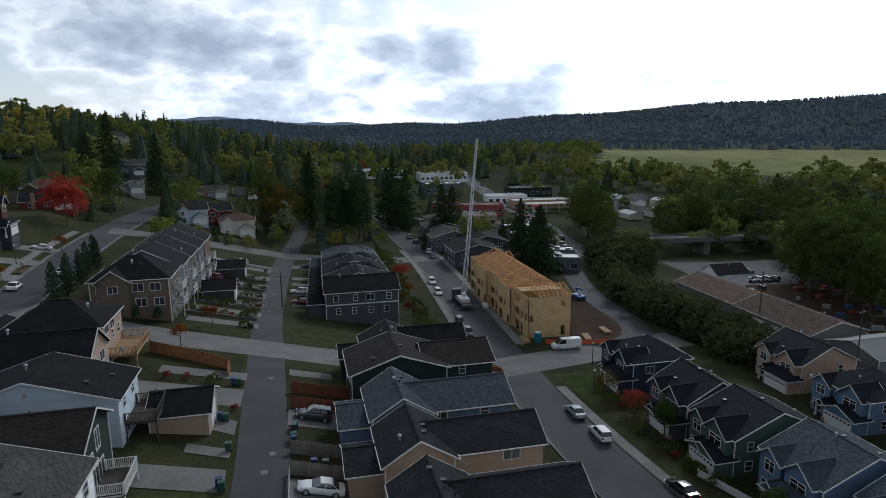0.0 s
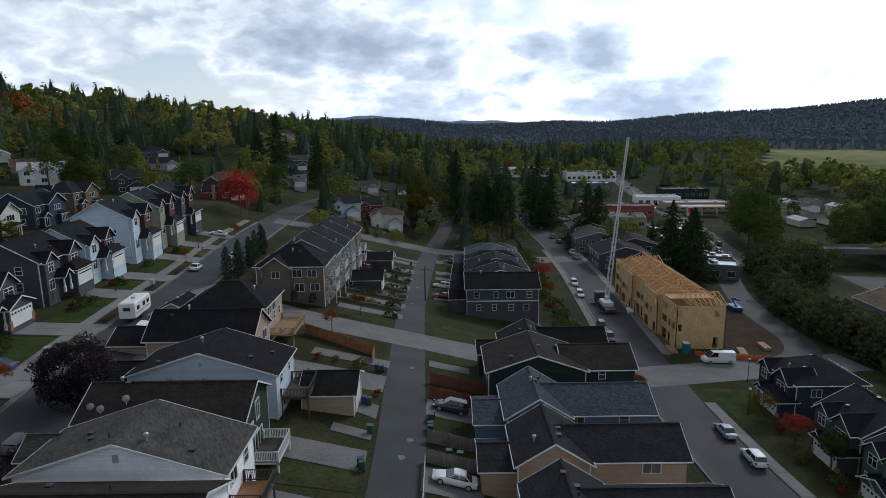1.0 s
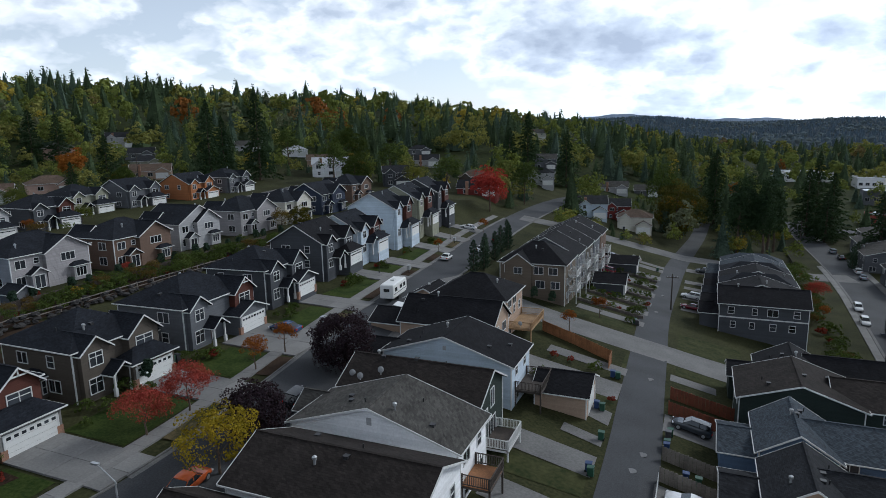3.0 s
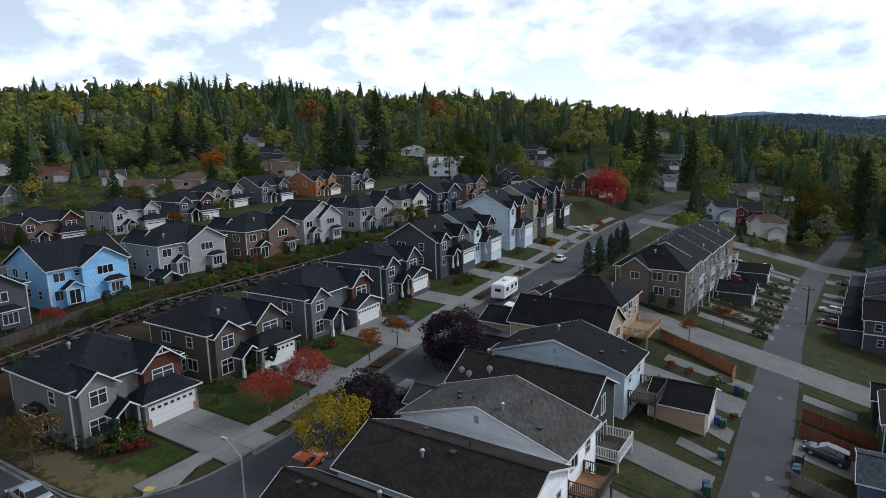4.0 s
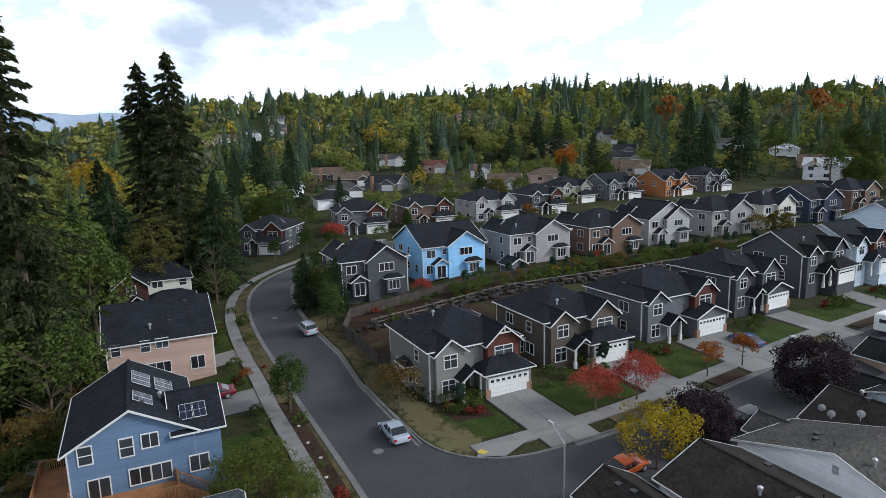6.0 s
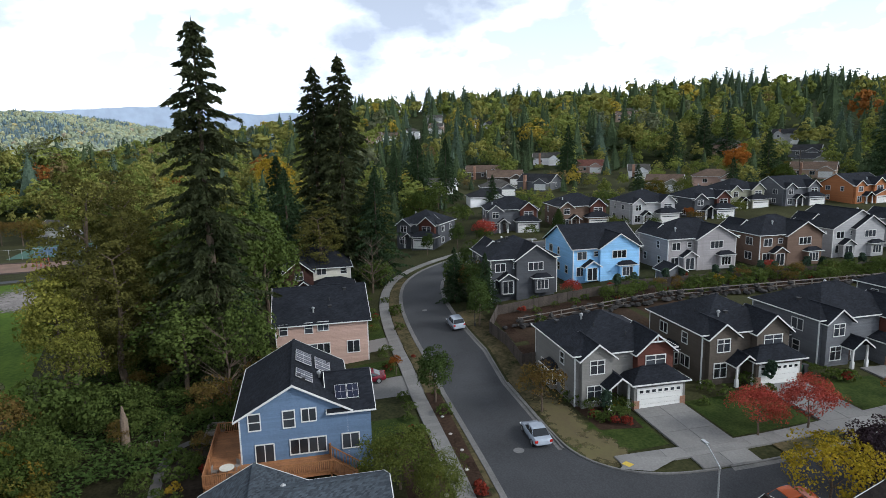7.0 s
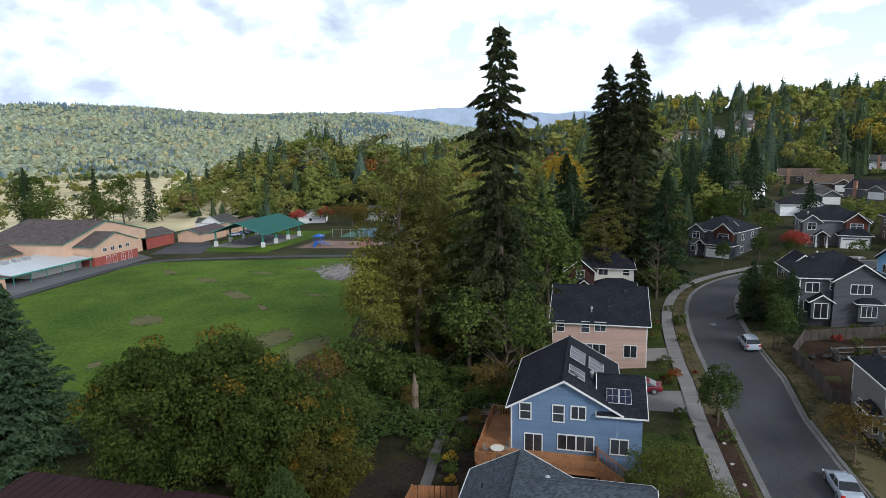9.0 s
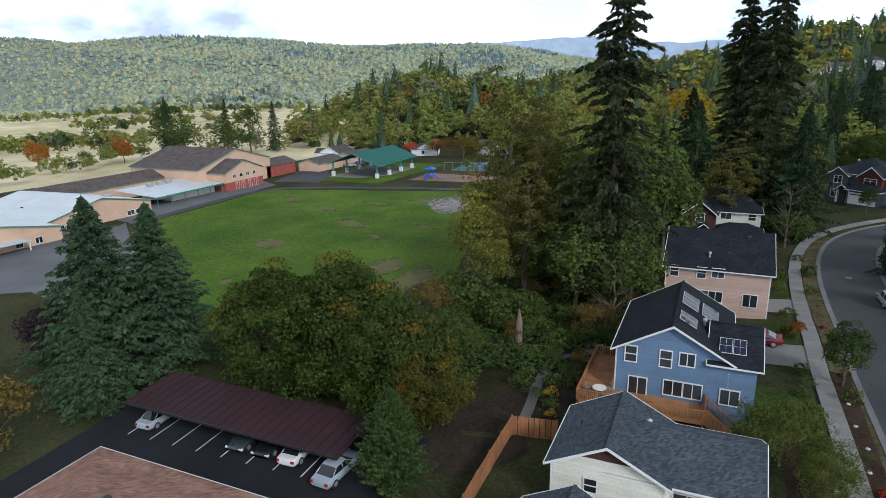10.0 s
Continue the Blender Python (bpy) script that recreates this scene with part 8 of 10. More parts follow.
BARKMULCH = mat("bark_mulch", (0.040, 0.024, 0.017), 0.95, 0.35, 3.5, 0.35, 0.6, alt=(0.062, 0.040, 0.028), dist=0.06, spec=0.06)
drape("garden_bed", (-87, 26), (-70.5, 25.2), (-71.5, 40), (-87, 42), 0.045, BARKMULCH, "bark-mulched corner garden below the terrace", "garden bed")
drape("garden_bed", (-87.2, 42), (-80.5, 42), (-81.5, 112), (-87.2, 112), 0.042, BARKMULCH, "bark-mulched planting bank below the terrace", "garden bed")
random.seed(23)
for i in range(64):
    y = 43 + i * 1.1 + random.uniform(-0.5, 0.5)
    x = random.choice((-82.2, -83.6, -85.0, -86.0)) + random.uniform(-0.5, 0.5)
    k = random.choice(("shrub_dark", "shrub_olive", "shrub_dark", "shrub", "shrub_dark", "shrub_olive", "russet"))
    plant(k, x, y, dict(shrub_dark="dense dark shrub on the terrace bank", shrub_olive="broad green shrub on the terrace bank", shrub="rounded green shrub on the terrace bank", russet="russet shrub on the terrace bank")[k],
          dict(shrub_dark=0.75, shrub_olive=0.5, shrub=1.2, russet=0.42)[k] * random.uniform(0.8, 1.2), name="shrub", category="shrub", group="bank shrubs")
for x, y, k, s, lab in ((-77.5, 33.5, "shrub_yellow", 0.8, "bright yellow shrub in the mulched garden"), (-80, 31, "shrub", 0.8, "rounded green shrub in the mulched garden"), (-74.5, 30.5, "shrub_red", 0.8, "small red shrub in the mulched garden"), (-86, 63.5, "shrub_yellow", 1.2, "yellow-green shrub on the terrace bank"), (-86, 66, "shrub_yellow", 1.0, "yellow-green shrub on the terrace bank"),
                        (-75, 38, "shrub_dark", 0.7, "dark shrub behind the house"), (-92, 26.5, "spruce_b", 0.4, "dark young fir by the curved street"), (-89.5, 24.5, "street_green", 0.95, "dark green tree by the curved street"), (-95, 25.5, "street_green", 1.15, "dark green tree by the curved street"), (-97.5, 26, "russet", 1.15, "dark red-green tree by the curved street")):
    plant(k, x, y, lab, s, name="shrub" if "shrub" in k else "tree", category="shrub" if "shrub" in k else "tree")
rail = thing("rail_fence", "pale weathered post-and-rail fence on the terrace bank", "fence")
for i in range(26):
    ya, yb = 28 + i * 3.2, 28 + (i + 1) * 3.2
    za, zb = tz(-80.6, ya), tz(-80.6, yb)
    part("post", box(-80.67, -80.53, ya - 0.07, ya + 0.07, za - 0.3, za + 1.25), GREYWOOD, rail)
    for k in (0.55, 1.1):
        part("rail", beam((-80.6, ya, za + k), (-80.6, yb, zb + k), 0.05, 0.13), GREYWOOD, rail)
# low walls and planting between the pads of the townhouses
WALLBLOCK = mat("garden_block", (0.12, 0.105, 0.09), 0.95, 0.25, 5, 0.6, 0.4, rand=0.2)
blockmesh = mesh_from("block", *box(-0.58, 0.58, -0.22, 0.22, -0.4, 0.55), WALLBLOCK)
random.seed(27)
for yw in (123.2, 132.8, 142.6, 153.6, 165):
    wall_ = thing("garden_wall", "low weathered block wall between two concrete pads", "garden wall", group="garden walls")
    for k in range(11):
        x, y = -21.5 + 1.2 * k, yw - 0.1 * k
        part("block", blockmesh, None, wall_, m=pose(x, y, tz(x, y), 0, 0, -5))
    for k in range(7):
        x = -21 + 1.9 * k + random.uniform(-0.4, 0.4)
        kk = random.choice(("shrub", "shrub_dark", "shrub", "shrub_red", "shrub_olive"))
        plant(kk, x, yw + 1.1 - 0.1 * k + random.uniform(-0.3, 0.3), dict(shrub="green shrub above a garden wall", shrub_dark="dark shrub above a garden wall", shrub_red="red shrub above a garden wall", shrub_olive="leafy bush above a garden wall")[kk], dict(shrub=0.8, shrub_dark=0.5, shrub_red=0.8, shrub_olive=0.42)[kk] * random.uniform(0.8, 1.25), name="shrub", category="shrub", group="shrubs above the garden walls")

for x, y, k, sc, lab in ((-141, 34, "street_green", 0.95, "dark green tree beside the house at the bend"), (-139, 26.5, "street_green", 0.8, "dark green tree on the lawn at the bend"), (-143, 41, "shrub_olive", 0.8, "broad bush on the lawn at the bend"), (-138, 37, "shrub_dark", 0.9, "dark shrub on the lawn at the bend"), (-126, 12, "alder", 0.45, "leafy green tree inside the bend"),
                         (-141, 52, "shrub_olive", 0.7, "broad bush on the upper lawn"), (-140, 66, "shrub_dark", 0.9, "dark shrub on the upper lawn"), (-141, 74, "garden_tree", 0.8, "small green tree on the upper lawn"), (-140, 84, "shrub_olive", 0.7, "broad bush on the upper lawn"), (-139, 95, "russet", 0.8, "russet tree on the upper lawn"), (-141, 104, "shrub_dark", 1.0, "dark shrub on the upper lawn"),
                         (-116, 30, "street_green", 0.9, "dark green tree behind the terrace"), (-117, 40, "shrub_olive", 0.9, "broad bush behind the terrace"), (-116, 58, "orange_small", 0.9, "golden bush behind the blue house"), (-117, 77, "shrub_dark", 1.1, "dark shrub behind the terrace"), (-116, 93, "garden_tree", 0.8, "small green tree behind the terrace"), (-117, 111, "shrub_olive", 0.9, "broad bush behind the terrace")):
    plant(k, x, y, lab, sc, name="shrub" if "shrub" in k else "tree", category="shrub" if "shrub" in k else "tree", group="planting of the upper street")
drape("garden_bed", (-57.5, 7.2), (-43, 6.4), (-43, 10.1), (-57.5, 10.2), 0.055, BARKMULCH, "bark-mulched bed beside the curved pavement", "garden bed")
drape("garden_bed", (-66.2, 11.9), (-44, 11.3), (-44, 13.1), (-66.2, 13.4), 0.145, BARKMULCH, "bark-mulched strip along the kerb", "garden bed")
PALESTONE = mat("pale_stone", (0.36, 0.34, 0.32), 0.9, 0.2, 5, 0.8, 0.4)
pale = mesh_from("garden_stone", [tuple(v.co) for v in BOULDERS[1].vertices], [tuple(p.vertices) for p in BOULDERS[1].polygons], PALESTONE)
random.seed(37)
for x, y in ((-46, 12.4), (-48.5, 12.1), (-52, 12.6), (-55.5, 12.3), (-47.2, 8.4), (-50, 9.3), (-52.6, 8.2), (-56, 9.2), (-59.5, 12.4), (-45.2, 9.6)):
    st = part("garden_stone", pale, None, None, "", pose(x, y, tz(x, y) + 0.14, 0, 0, random.uniform(0, 360)) @ Matrix.Diagonal((0.42, 0.36, 0.36, 1)))
    tagged(st, "pale boulder lying in the mulched bed", "stone", "garden stones")

# clipped bushes along the fronts of the two corner houses
for x, y, k, sc, lab in ((-60.6, 27.0, "shrub", 0.9, "rounded green bush"), (-58.6, 26.4, "shrub", 1.0, "rounded green bush"), (-56.3, 27.4, "shrub_dark", 0.55, "rounded dark green bush"), (-55.2, 28.6, "column", 0.95, "dark cone-shaped evergreen"), (-54.9, 27.2, "shrub_red", 0.7, "low red-leaved bush"),
                         (-53.7, 27.6, "shrub", 0.62, "clipped round green bush"), (-53.1, 28.5, "shrub_red", 0.72, "low red-leaved bush"), (-54.0, 29.6, "shrub_dark", 0.5, "dark green bush"), (-52.4, 29.5, "shrub_red", 0.8, "russet-leaved bush"), (-56.4, 30.2, "shrub_yellow", 0.6, "yellow-green bush"),
                         (-55.9, 48.3, "column", 1.15, "slim dark evergreen"), (-54.6, 47.1, "shrub", 0.8, "rounded green bush"), (-57.0, 46.2, "shrub_dark", 0.6, "dark green bush")):
    plant(k, x, y, lab + " in a front bed", sc, group="front bed bushes")
drape("garden_bed", (-61.5, 26.0), (-52.2, 26.4), (-51.4, 30.6), (-56.8, 30.9), 0.062, BARKMULCH, "bark-mulched front bed of the corner house", "garden bed")
# garden shrubs round the houses
random.seed(12)
for i in range(120):
    spot = random.choice(("w", "w", "w", "e", "s", "a", "k", "t"))
    if spot == "w":
        x, y = random.choice((-54.2, -55.5)) + random.uniform(-1, 0.6), random.choice((28.5, 29.5, 27, 30, 40, 42, 44, 56, 58, 76, 79, 95, 98, 100, 112, 126, 129, 143)) + random.uniform(-1, 1)
        x -= (y - 30) * 0.06
    elif spot == "e":
        x, y = random.uniform(-100, -55), random.choice((12.7, 13.0, 9.2, 8.6))
        if any(abs(x - c) < 2.6 for c in (-69, -83.5)):
            continue
    elif spot == "s":
        x, y = random.uniform(-62, -48), random.uniform(-16, -10)
    elif spot == "a":
        x, y = random.uniform(-20, -9), random.choice((76.5, 86, 116.6, 123, 133, 142.5, 153.5, 164.5, 175)) + random.uniform(-0.8, 0.8)
    elif spot == "k":
        x, y = random.uniform(46.5, 50.5), random.uniform(56, 90)
    else:
        x, y = random.uniform(-95, -89), random.uniform(30, 110)
    k = random.choice(("shrub", "shrub", "shrub_red", "shrub_dark", "shrub") if spot != "s" else ("shrub", "shrub_dark", "shrub"))
    plant(k, x, y, dict(shrub="rounded green garden shrub", shrub_red="small red garden shrub", shrub_dark="dark evergreen garden shrub")[k], random.uniform(0.5, 1.0) * (0.6 if k == "shrub_dark" else 1), name="shrub", category="shrub", group="garden shrubs")
for i in range(56):
    x, y = random.uniform(-92, -50), random.uniform(-30, -9)
    if x > -56 and y > -12 or (x + 60) ** 2 + (y + 12) ** 2 < 9:
        continue
    k = random.choice(("shrub_dark", "shrub_olive", "shrub_olive", "shrub_dark", "shrub_dark", "russet"))
    plant(k, x, y, "tangled shrub in the thicket behind the houses", random.uniform(0.6, 1.15) * (0.6 if k == "russet" else 1), name="shrub", category="shrub", group="thicket")
# bramble and ivy over the thicket's floor
rb = np.random.default_rng(91)
nb = 24000
bx, by = rb.uniform(-94, -48, nb), rb.uniform(-33, -9, nb)
keep = ~((bx > -63) & (by > -13.5)) & ~((bx > -56) & (by > -20)) & (by > -30 + 0.25 * (bx + 94) * 0.0)
bx, by = bx[keep], by[keep]
bz = np.array([tz(float(a), float(b)) + 0.15 + 0.75 * max(0.0, noise.noise(Vector((a * 0.22, b * 0.22, 2.0))) + 0.35) for a, b in zip(bx, by)]) + rb.random(len(bx)) * 0.3
bn = np.stack([rb.normal(0, 0.45, len(bx)), rb.normal(0, 0.45, len(bx)), np.ones(len(bx))], 1)
bn /= np.linalg.norm(bn, axis=1)[:, None]
ba = np.cross(bn, rb.normal(size=(len(bx), 3)))
ba /= np.linalg.norm(ba, axis=1)[:, None]
bs = 0.11 + 0.12 * rb.random((len(bx), 1))
brambles = new("brambles", np_mesh("brambles", blades(np.stack([bx, by, bz], 1), ba, np.cross(bn, ba), bs * 1.15), [leafmat("bramble", (0.028, 0.054, 0.013), (0.052, 0.080, 0.022))]))
tagged(brambles, "low tangle of green brambles and ivy", "undergrowth", kind="stuff")
drape("thicket_floor", (-95, -34), (-47, -26), (-47, -8), (-95, -8), 0.04, mat("leaf_litter", (0.020, 0.021, 0.011), 0.95, 0.3, 4, 0.3, 0.5, alt=(0.04, 0.036, 0.018), spec=0.05), "dark leafy floor under the thicket", "ground cover")

# planting round the houses of the upper street
random.seed(58)
for x, y, k, s, lab in (
        (-141, 17, "shrub_dark", 1.0, "dark shrub in the garden at the bend"), (-146, 14, "shrub_olive", 0.9, "broad green bush in the garden at the bend"),
        (-137, 12.5, "shrub_dark", 0.9, "dark shrub in the garden at the bend"), (-156, 15, "shrub_olive", 1.0, "broad green bush in the garden at the bend"),
        (-131, 8.5, "shrub_dark", 1.1, "dark shrub in the garden at the bend"), (-163, 20, "cypress", 0.9, "dense green cypress behind the house at the bend"),
        (-150, 9, "cypress", 0.8, "dense green cypress at the wood's edge"), (-186, 20, "spruce_b", 0.85, "tall dark fir behind the upper street"),
        (-177, 12, "spruce_b", 0.7, "tall dark fir behind the upper street"), (-196, 28, "spruce_b", 0.9, "tall dark fir behind the upper street"),
        (-173, 31, "bigleaf", 0.95, "olive-green maple behind the upper street"), (-186, 39, "alder", 0.6, "leafy green tree behind the upper street"),
        (-170, 41, "shrub_olive", 1.2, "broad green bush behind the upper street"), (-215, 37, "spruce_b", 1.1, "tall dark fir behind the upper street"),
        (-143.6, 41.5, "maple_red", 1.0, "dark red maple beside the upper street"), (-144, 60.5, "cypress", 0.72, "conical evergreen between the upper houses"),
        (-147, 42.6, "shrub_olive", 0.7, "broad green bush between the upper houses"), (-146, 79, "shrub_dark", 0.9, "dark shrub between the upper houses"),
        (-146, 98, "orange_small", 0.9, "small orange tree between the upper houses"), (-150, 115, "garden_tree", 0.9, "small green tree between the upper houses"),
        (-172, 52, "spruce_b", 0.55, "young fir behind the upper houses"), (-175, 61, "shrub_olive", 1.3, "broad green bush behind the upper houses"),
        (-170, 78, "garden_tree", 1.2, "small green tree behind the upper houses"), (-174, 88, "shrub_olive", 1.3, "broad green bush behind the upper houses"),
        (-171, 97, "spruce_b", 0.6, "young fir behind the upper houses"), (-176, 106, "bigleaf_gold", 0.8, "gold-green maple behind the upper houses"),
        (-180, 118, "garden_tree", 1.3, "small green tree behind the upper houses"), (-176, 133, "spruce_b", 0.6, "young fir behind the upper houses"),
        (-174, 150, "bigleaf", 0.8, "olive-green maple behind the upper houses"), (-170, 167, "shrub_olive", 1.3, "broad green bush behind the upper houses"),
        (-162, 60.5, "shrub_dark", 1.1, "dark shrub between the upper houses"), (-164, 79, "shrub_olive", 0.8, "broad green bush between the upper houses")):
    bush = "shrub" in k
    plant(k, x, y, lab, s * random.uniform(0.92, 1.08), name="shrub" if bush else "tree", category="shrub" if bush else "tree", group="planting of the upper street")

# ---- school, field, carport ----
drape("school_field", (-52, -60), (-72, -33), (-168, -57), (-152, -126), 0.05, FIELD, "worn green school playing field", "field", nu=24, nv=60)
drape("school_field", (-52, -60), (-152, -126), (-101, -121), (-74, -90), 0.055, FIELD, "worn green school playing field", "field", nu=50, nv=24)

drape("school_field", (-40, -62), (-52, -60), (-74, -90), (-62, -93), 0.045, FIELD, "worn green edge of the school field", "field", nu=10, nv=20)


def blob(name, x, y, rx, ry, turn, material, label, cat, dz=0.075, seed=0):
    """A ragged patch laid over the land."""
    a, v = radians(turn), []
    n = 22
    for i in range(n):
        t = 2 * math.pi * i / n
        k = 1 + 0.35 * noise.noise(Vector((math.cos(t) * 1.6 + seed * 5.3, math.sin(t) * 1.6, seed)))
        px, py = rx * k * math.cos(t), ry * k * math.sin(t)
        v.append((x + px * math.cos(a) - py * math.sin(a), y + px * math.sin(a) + py * math.cos(a)))
    vv = [(x, y, tz(x, y) + dz)] + [(p[0], p[1], tz(*p) + dz) for p in v]
    ob = part(name, (vv, [(0, i + 1, (i + 1) % n + 1) for i in range(n)]), material)
    return tagged(ob, label, cat, kind="structure")


def patchy(name, col, alt):
    """Bare earth that thins out into the grass round it."""
    m = mat(name, col, 0.95, 0.3, 3.0, 0.4, 0.3, alt=alt, spec=0.08)
    ns, ls = m.node_tree.nodes, m.node_tree.links
    tc = ns.new("ShaderNodeTexCoord")
    gm = ns.new("ShaderNodeVectorMath"); gm.operation = "DISTANCE"; gm.inputs[1].default_value = (0.5, 0.5, 0.5)
    ls.new(tc.outputs["Generated"], gm.inputs[0])
    nz = ns.new("ShaderNodeTexNoise"); nz.inputs["Scale"].default_value, nz.inputs["Detail"].default_value = 1.3, 8
    ls.new(tc.outputs["Object"], nz.inputs["Vector"])
    sm = ns.new("ShaderNodeMath"); sm.operation = "MULTIPLY_ADD"; sm.inputs[1].default_value = 0.9
    ls.new(nz.outputs[0], sm.inputs[0]); ls.new(gm.outputs["Value"], sm.inputs[2])
    rp = ns.new("ShaderNodeMapRange")
    rp.inputs["From Min"].default_value, rp.inputs["From Max"].default_value, rp.inputs["To Min"].default_value, rp.inputs["To Max"].default_value = 0.80, 1.02, 1.0, 0.0
    ls.new(sm.outputs[0], rp.inputs[0]); ls.new(rp.outputs[0], ns["Principled BSDF"].inputs["Alpha"])
    return m


DRYPATCH = patchy("dry_patch", (0.19, 0.15, 0.09), (0.12, 0.11, 0.05))
WORN = patchy("worn_turf", (0.19, 0.16, 0.095), (0.11, 0.125, 0.04))
for i, (x, y, rx, ry, tn, mt) in enumerate(((-68.5, -58.5, 5.0, 0.9, 20, DRYPATCH), (-78, -50, 3.2, 0.6, 24, DRYPATCH), (-76, -48, 2.0, 0.7, 0, WORN), (-108, -63, 3.0, 0.5, 40, DRYPATCH), (-120, -57.5, 3.6, 0.5, 60, DRYPATCH), (-88, -50, 4.5, 2.5, 20, WORN),
                                            (-83, -42, 5, 2.6, 10, WORN), (-72.5, -70, 1.6, 0.7, 30, WORN), (-132, -92, 4, 1.2, 60, WORN), (-142, -82, 4, 1.0, 70, WORN), (-140, -108, 4, 1.0, 50, WORN), (-118, -75, 5, 1.5, 50, WORN), (-96, -80, 4, 2, 40, WORN), (-74, -36.5, 4.5, 1.6, 30, SOIL), (-148, -72, 3, 1, 80, WORN))):
    blob("bare_patch", x, y, rx * 1.7, ry * 1.3, tn, mt, "dry worn patch in the field turf", "bare patch", seed=i)
GREYGRAVEL = mat("grey_gravel", (0.085, 0.08, 0.076), 0.95, 0.22, 8, 0.4, 0.5)
DARKEARTH = mat("dark_earth", (0.026, 0.020, 0.016), 0.95, 0.3, 3.0, 0.35, 0.6, alt=(0.045, 0.036, 0.026), dist=0.06, spec=0.06)
GRAVELPATCH = patchy("gravel_thin", (0.24, 0.215, 0.205), (0.30, 0.275, 0.26))
blob("gravel_patch", -149, -61.5, 17, 10, 35, GRAVELPATCH, "grey gravel patch beside the field", "gravel", 0.09, 3)
FP = [(-100, -122.5), (-128, -126.5), (-153, -127), (-160, -112), (-168, -80), (-170, -56), (-168, -40)]
strip("path", resample(smooth_line(FP), 3), -1.6, 1.6, 0.09, ASPHALT, "grey asphalt path round the field", "path")
SCHOOLASPHALT = mat("pale_asphalt", (0.10, 0.102, 0.108), 0.8, 0.2, 7, 0.12, 0.2, spec=0.3)
drape("school_yard", (-101, -126), (-73.6, -90), (-54, -78), (-60, -104), 0.052, SCHOOLASPHALT, "grey asphalt edge of the school yard", "yard")
drape("school_yard", (-98, -124), (-60, -92), (-48, -112), (-85, -140), 0.06, SCHOOLASPHALT, "grey asphalt school yard", "yard")
drape("school_yard", (-160, -129), (-101, -124), (-104, -140), (-168, -142), 0.06, SCHOOLASPHALT, "grey asphalt school yard", "yard")
drape("school_yard", (-215, -150), (-165, -134), (-168, -118), (-184, -124), 0.06, ASPHALT, "grey asphalt drive beside the school", "yard")
drape("school_lawn", (-172, -126), (-172, -98), (-222, -96), (-222, -128), 0.05, FIELD, "green grass bank round the play shelter", "lawn")
strip("path", resample([(-44, -60), (-52, -56), (-60, -46), (-70, -34)], 2), -0.9, 0.9, 0.08, VERGE, "trodden earth path at the field edge", "path")

S_SCHOOL = mat("school_render", (0.50, 0.335, 0.235), 0.85, 0.08, 4, 0.4, 0.1)
SCHOOLROOF = shingle("school_brown", (0.085, 0.07, 0.068))
TEAL = mat("teal_paint", (0.05, 0.24, 0.19), 0.5, 0.08)
REDBRICK = mat("red_brick", (0.26, 0.06, 0.045), 0.85, 0.15, 8, 0.8, 0.2)
SCH = dict(category="school", trim=TEAL, group="school buildings")
zg = -4.8
h, L = house_at("peach school hall with a brown roof", [(-174, -141, -170, -142, -8, 2.0, "y", 4.6, S_SCHOOL, SCHOOLROOF)], 301, zg, 3, **SCH)
h, L = house_at("peach and red-brick school gym with a brown roof", [(-161.5, -144.5, -158, -135.2, -8, 0.8, "y", 3.2, S_SCHOOL, SCHOOLROOF)], 302, zg, 1, **SCH)
part("brick_base", box(L[0][0] - 0.06, L[0][1] + 0.06, L[0][2] - 0.06, L[0][3] + 0.06, -2.5, 2.6), REDBRICK, h)
for u in (-4.5, -1.5, 1.5, 4.5):
    put_window(h, L[0], "N", u, 4.3, 1.3, 1.0, "slide")
for u in (-5.2, -2.4, 1.0, 3.4):
    put_window(h, L[0], "N", u, 1.2, 1.5, 2.1, "door", "glazed_door")
h, L = house_at("long low peach school wing with a brown roof", [(-150, -100, -166, -156, -8, -0.6, "x", 2.2, S_SCHOOL, SCHOOLROOF)], 303, zg, 2, **SCH)
canopy = thing("school_canopy", "pale metal canopy on posts beside a white school wall", "canopy", pose(-131.5, -143, zg))
part("roof", flip(prism([(-8, 3.9), (7.6, 2.9), (7.6, 2.75), (-8, 3.75)][::-1], -12.5, 12.5)), METALROOF, canopy)
part("fascia", box(-12.6, 12.6, 7.6, 7.68, 2.6, 2.95), TEAL, canopy)
part("wall", box(-12, 4, -7.8, 4.2, -3, 2.9), mat("cream_wall", (0.6, 0.58, 0.52), 0.8, 0.06), canopy)
for k in range(6):
    part("post", box(-12 + 4.8 * k, -11.85 + 4.8 * k, 7.2, 7.35, -3, 2.8), TEAL, canopy)
for dx in (-3, 0, 3.4):
    part("roof_unit", box(dx - 0.8, dx + 0.8, -5.5, -4, 3.5, 4.6), STEEL, canopy)
h, L = house_at("low peach classroom block with a pale metal roof", [(-113.5, -86, -160, -131.4, -8, -1.2, "y", 2.9, S_SCHOOL, METALROOF)], 304, zg, 2, **SCH)
for u in (-10, -7.5, 6, 8.5, 11):
    put_window(h, L[0], "N", u, 1.6, 2.0, 1.1, "slide")
put_window(h, L[0], "N", 2.0, 0.6, 1.4, 2.1, "door", "glazed_door")
for dx in (-6, -3.5, -9):
    part("roof_unit", box(dx - 0.9, dx + 0.9, 4, 5.6, 3.9, 5.2), STEEL, h)
h, L = house_at("peach classroom block with a grey metal roof", [(-84, -60, -152, -124, -8, -0.8, "y", 2.4, S_SCHOOL, METALROOF)], 305, -4.2, 2, **SCH)
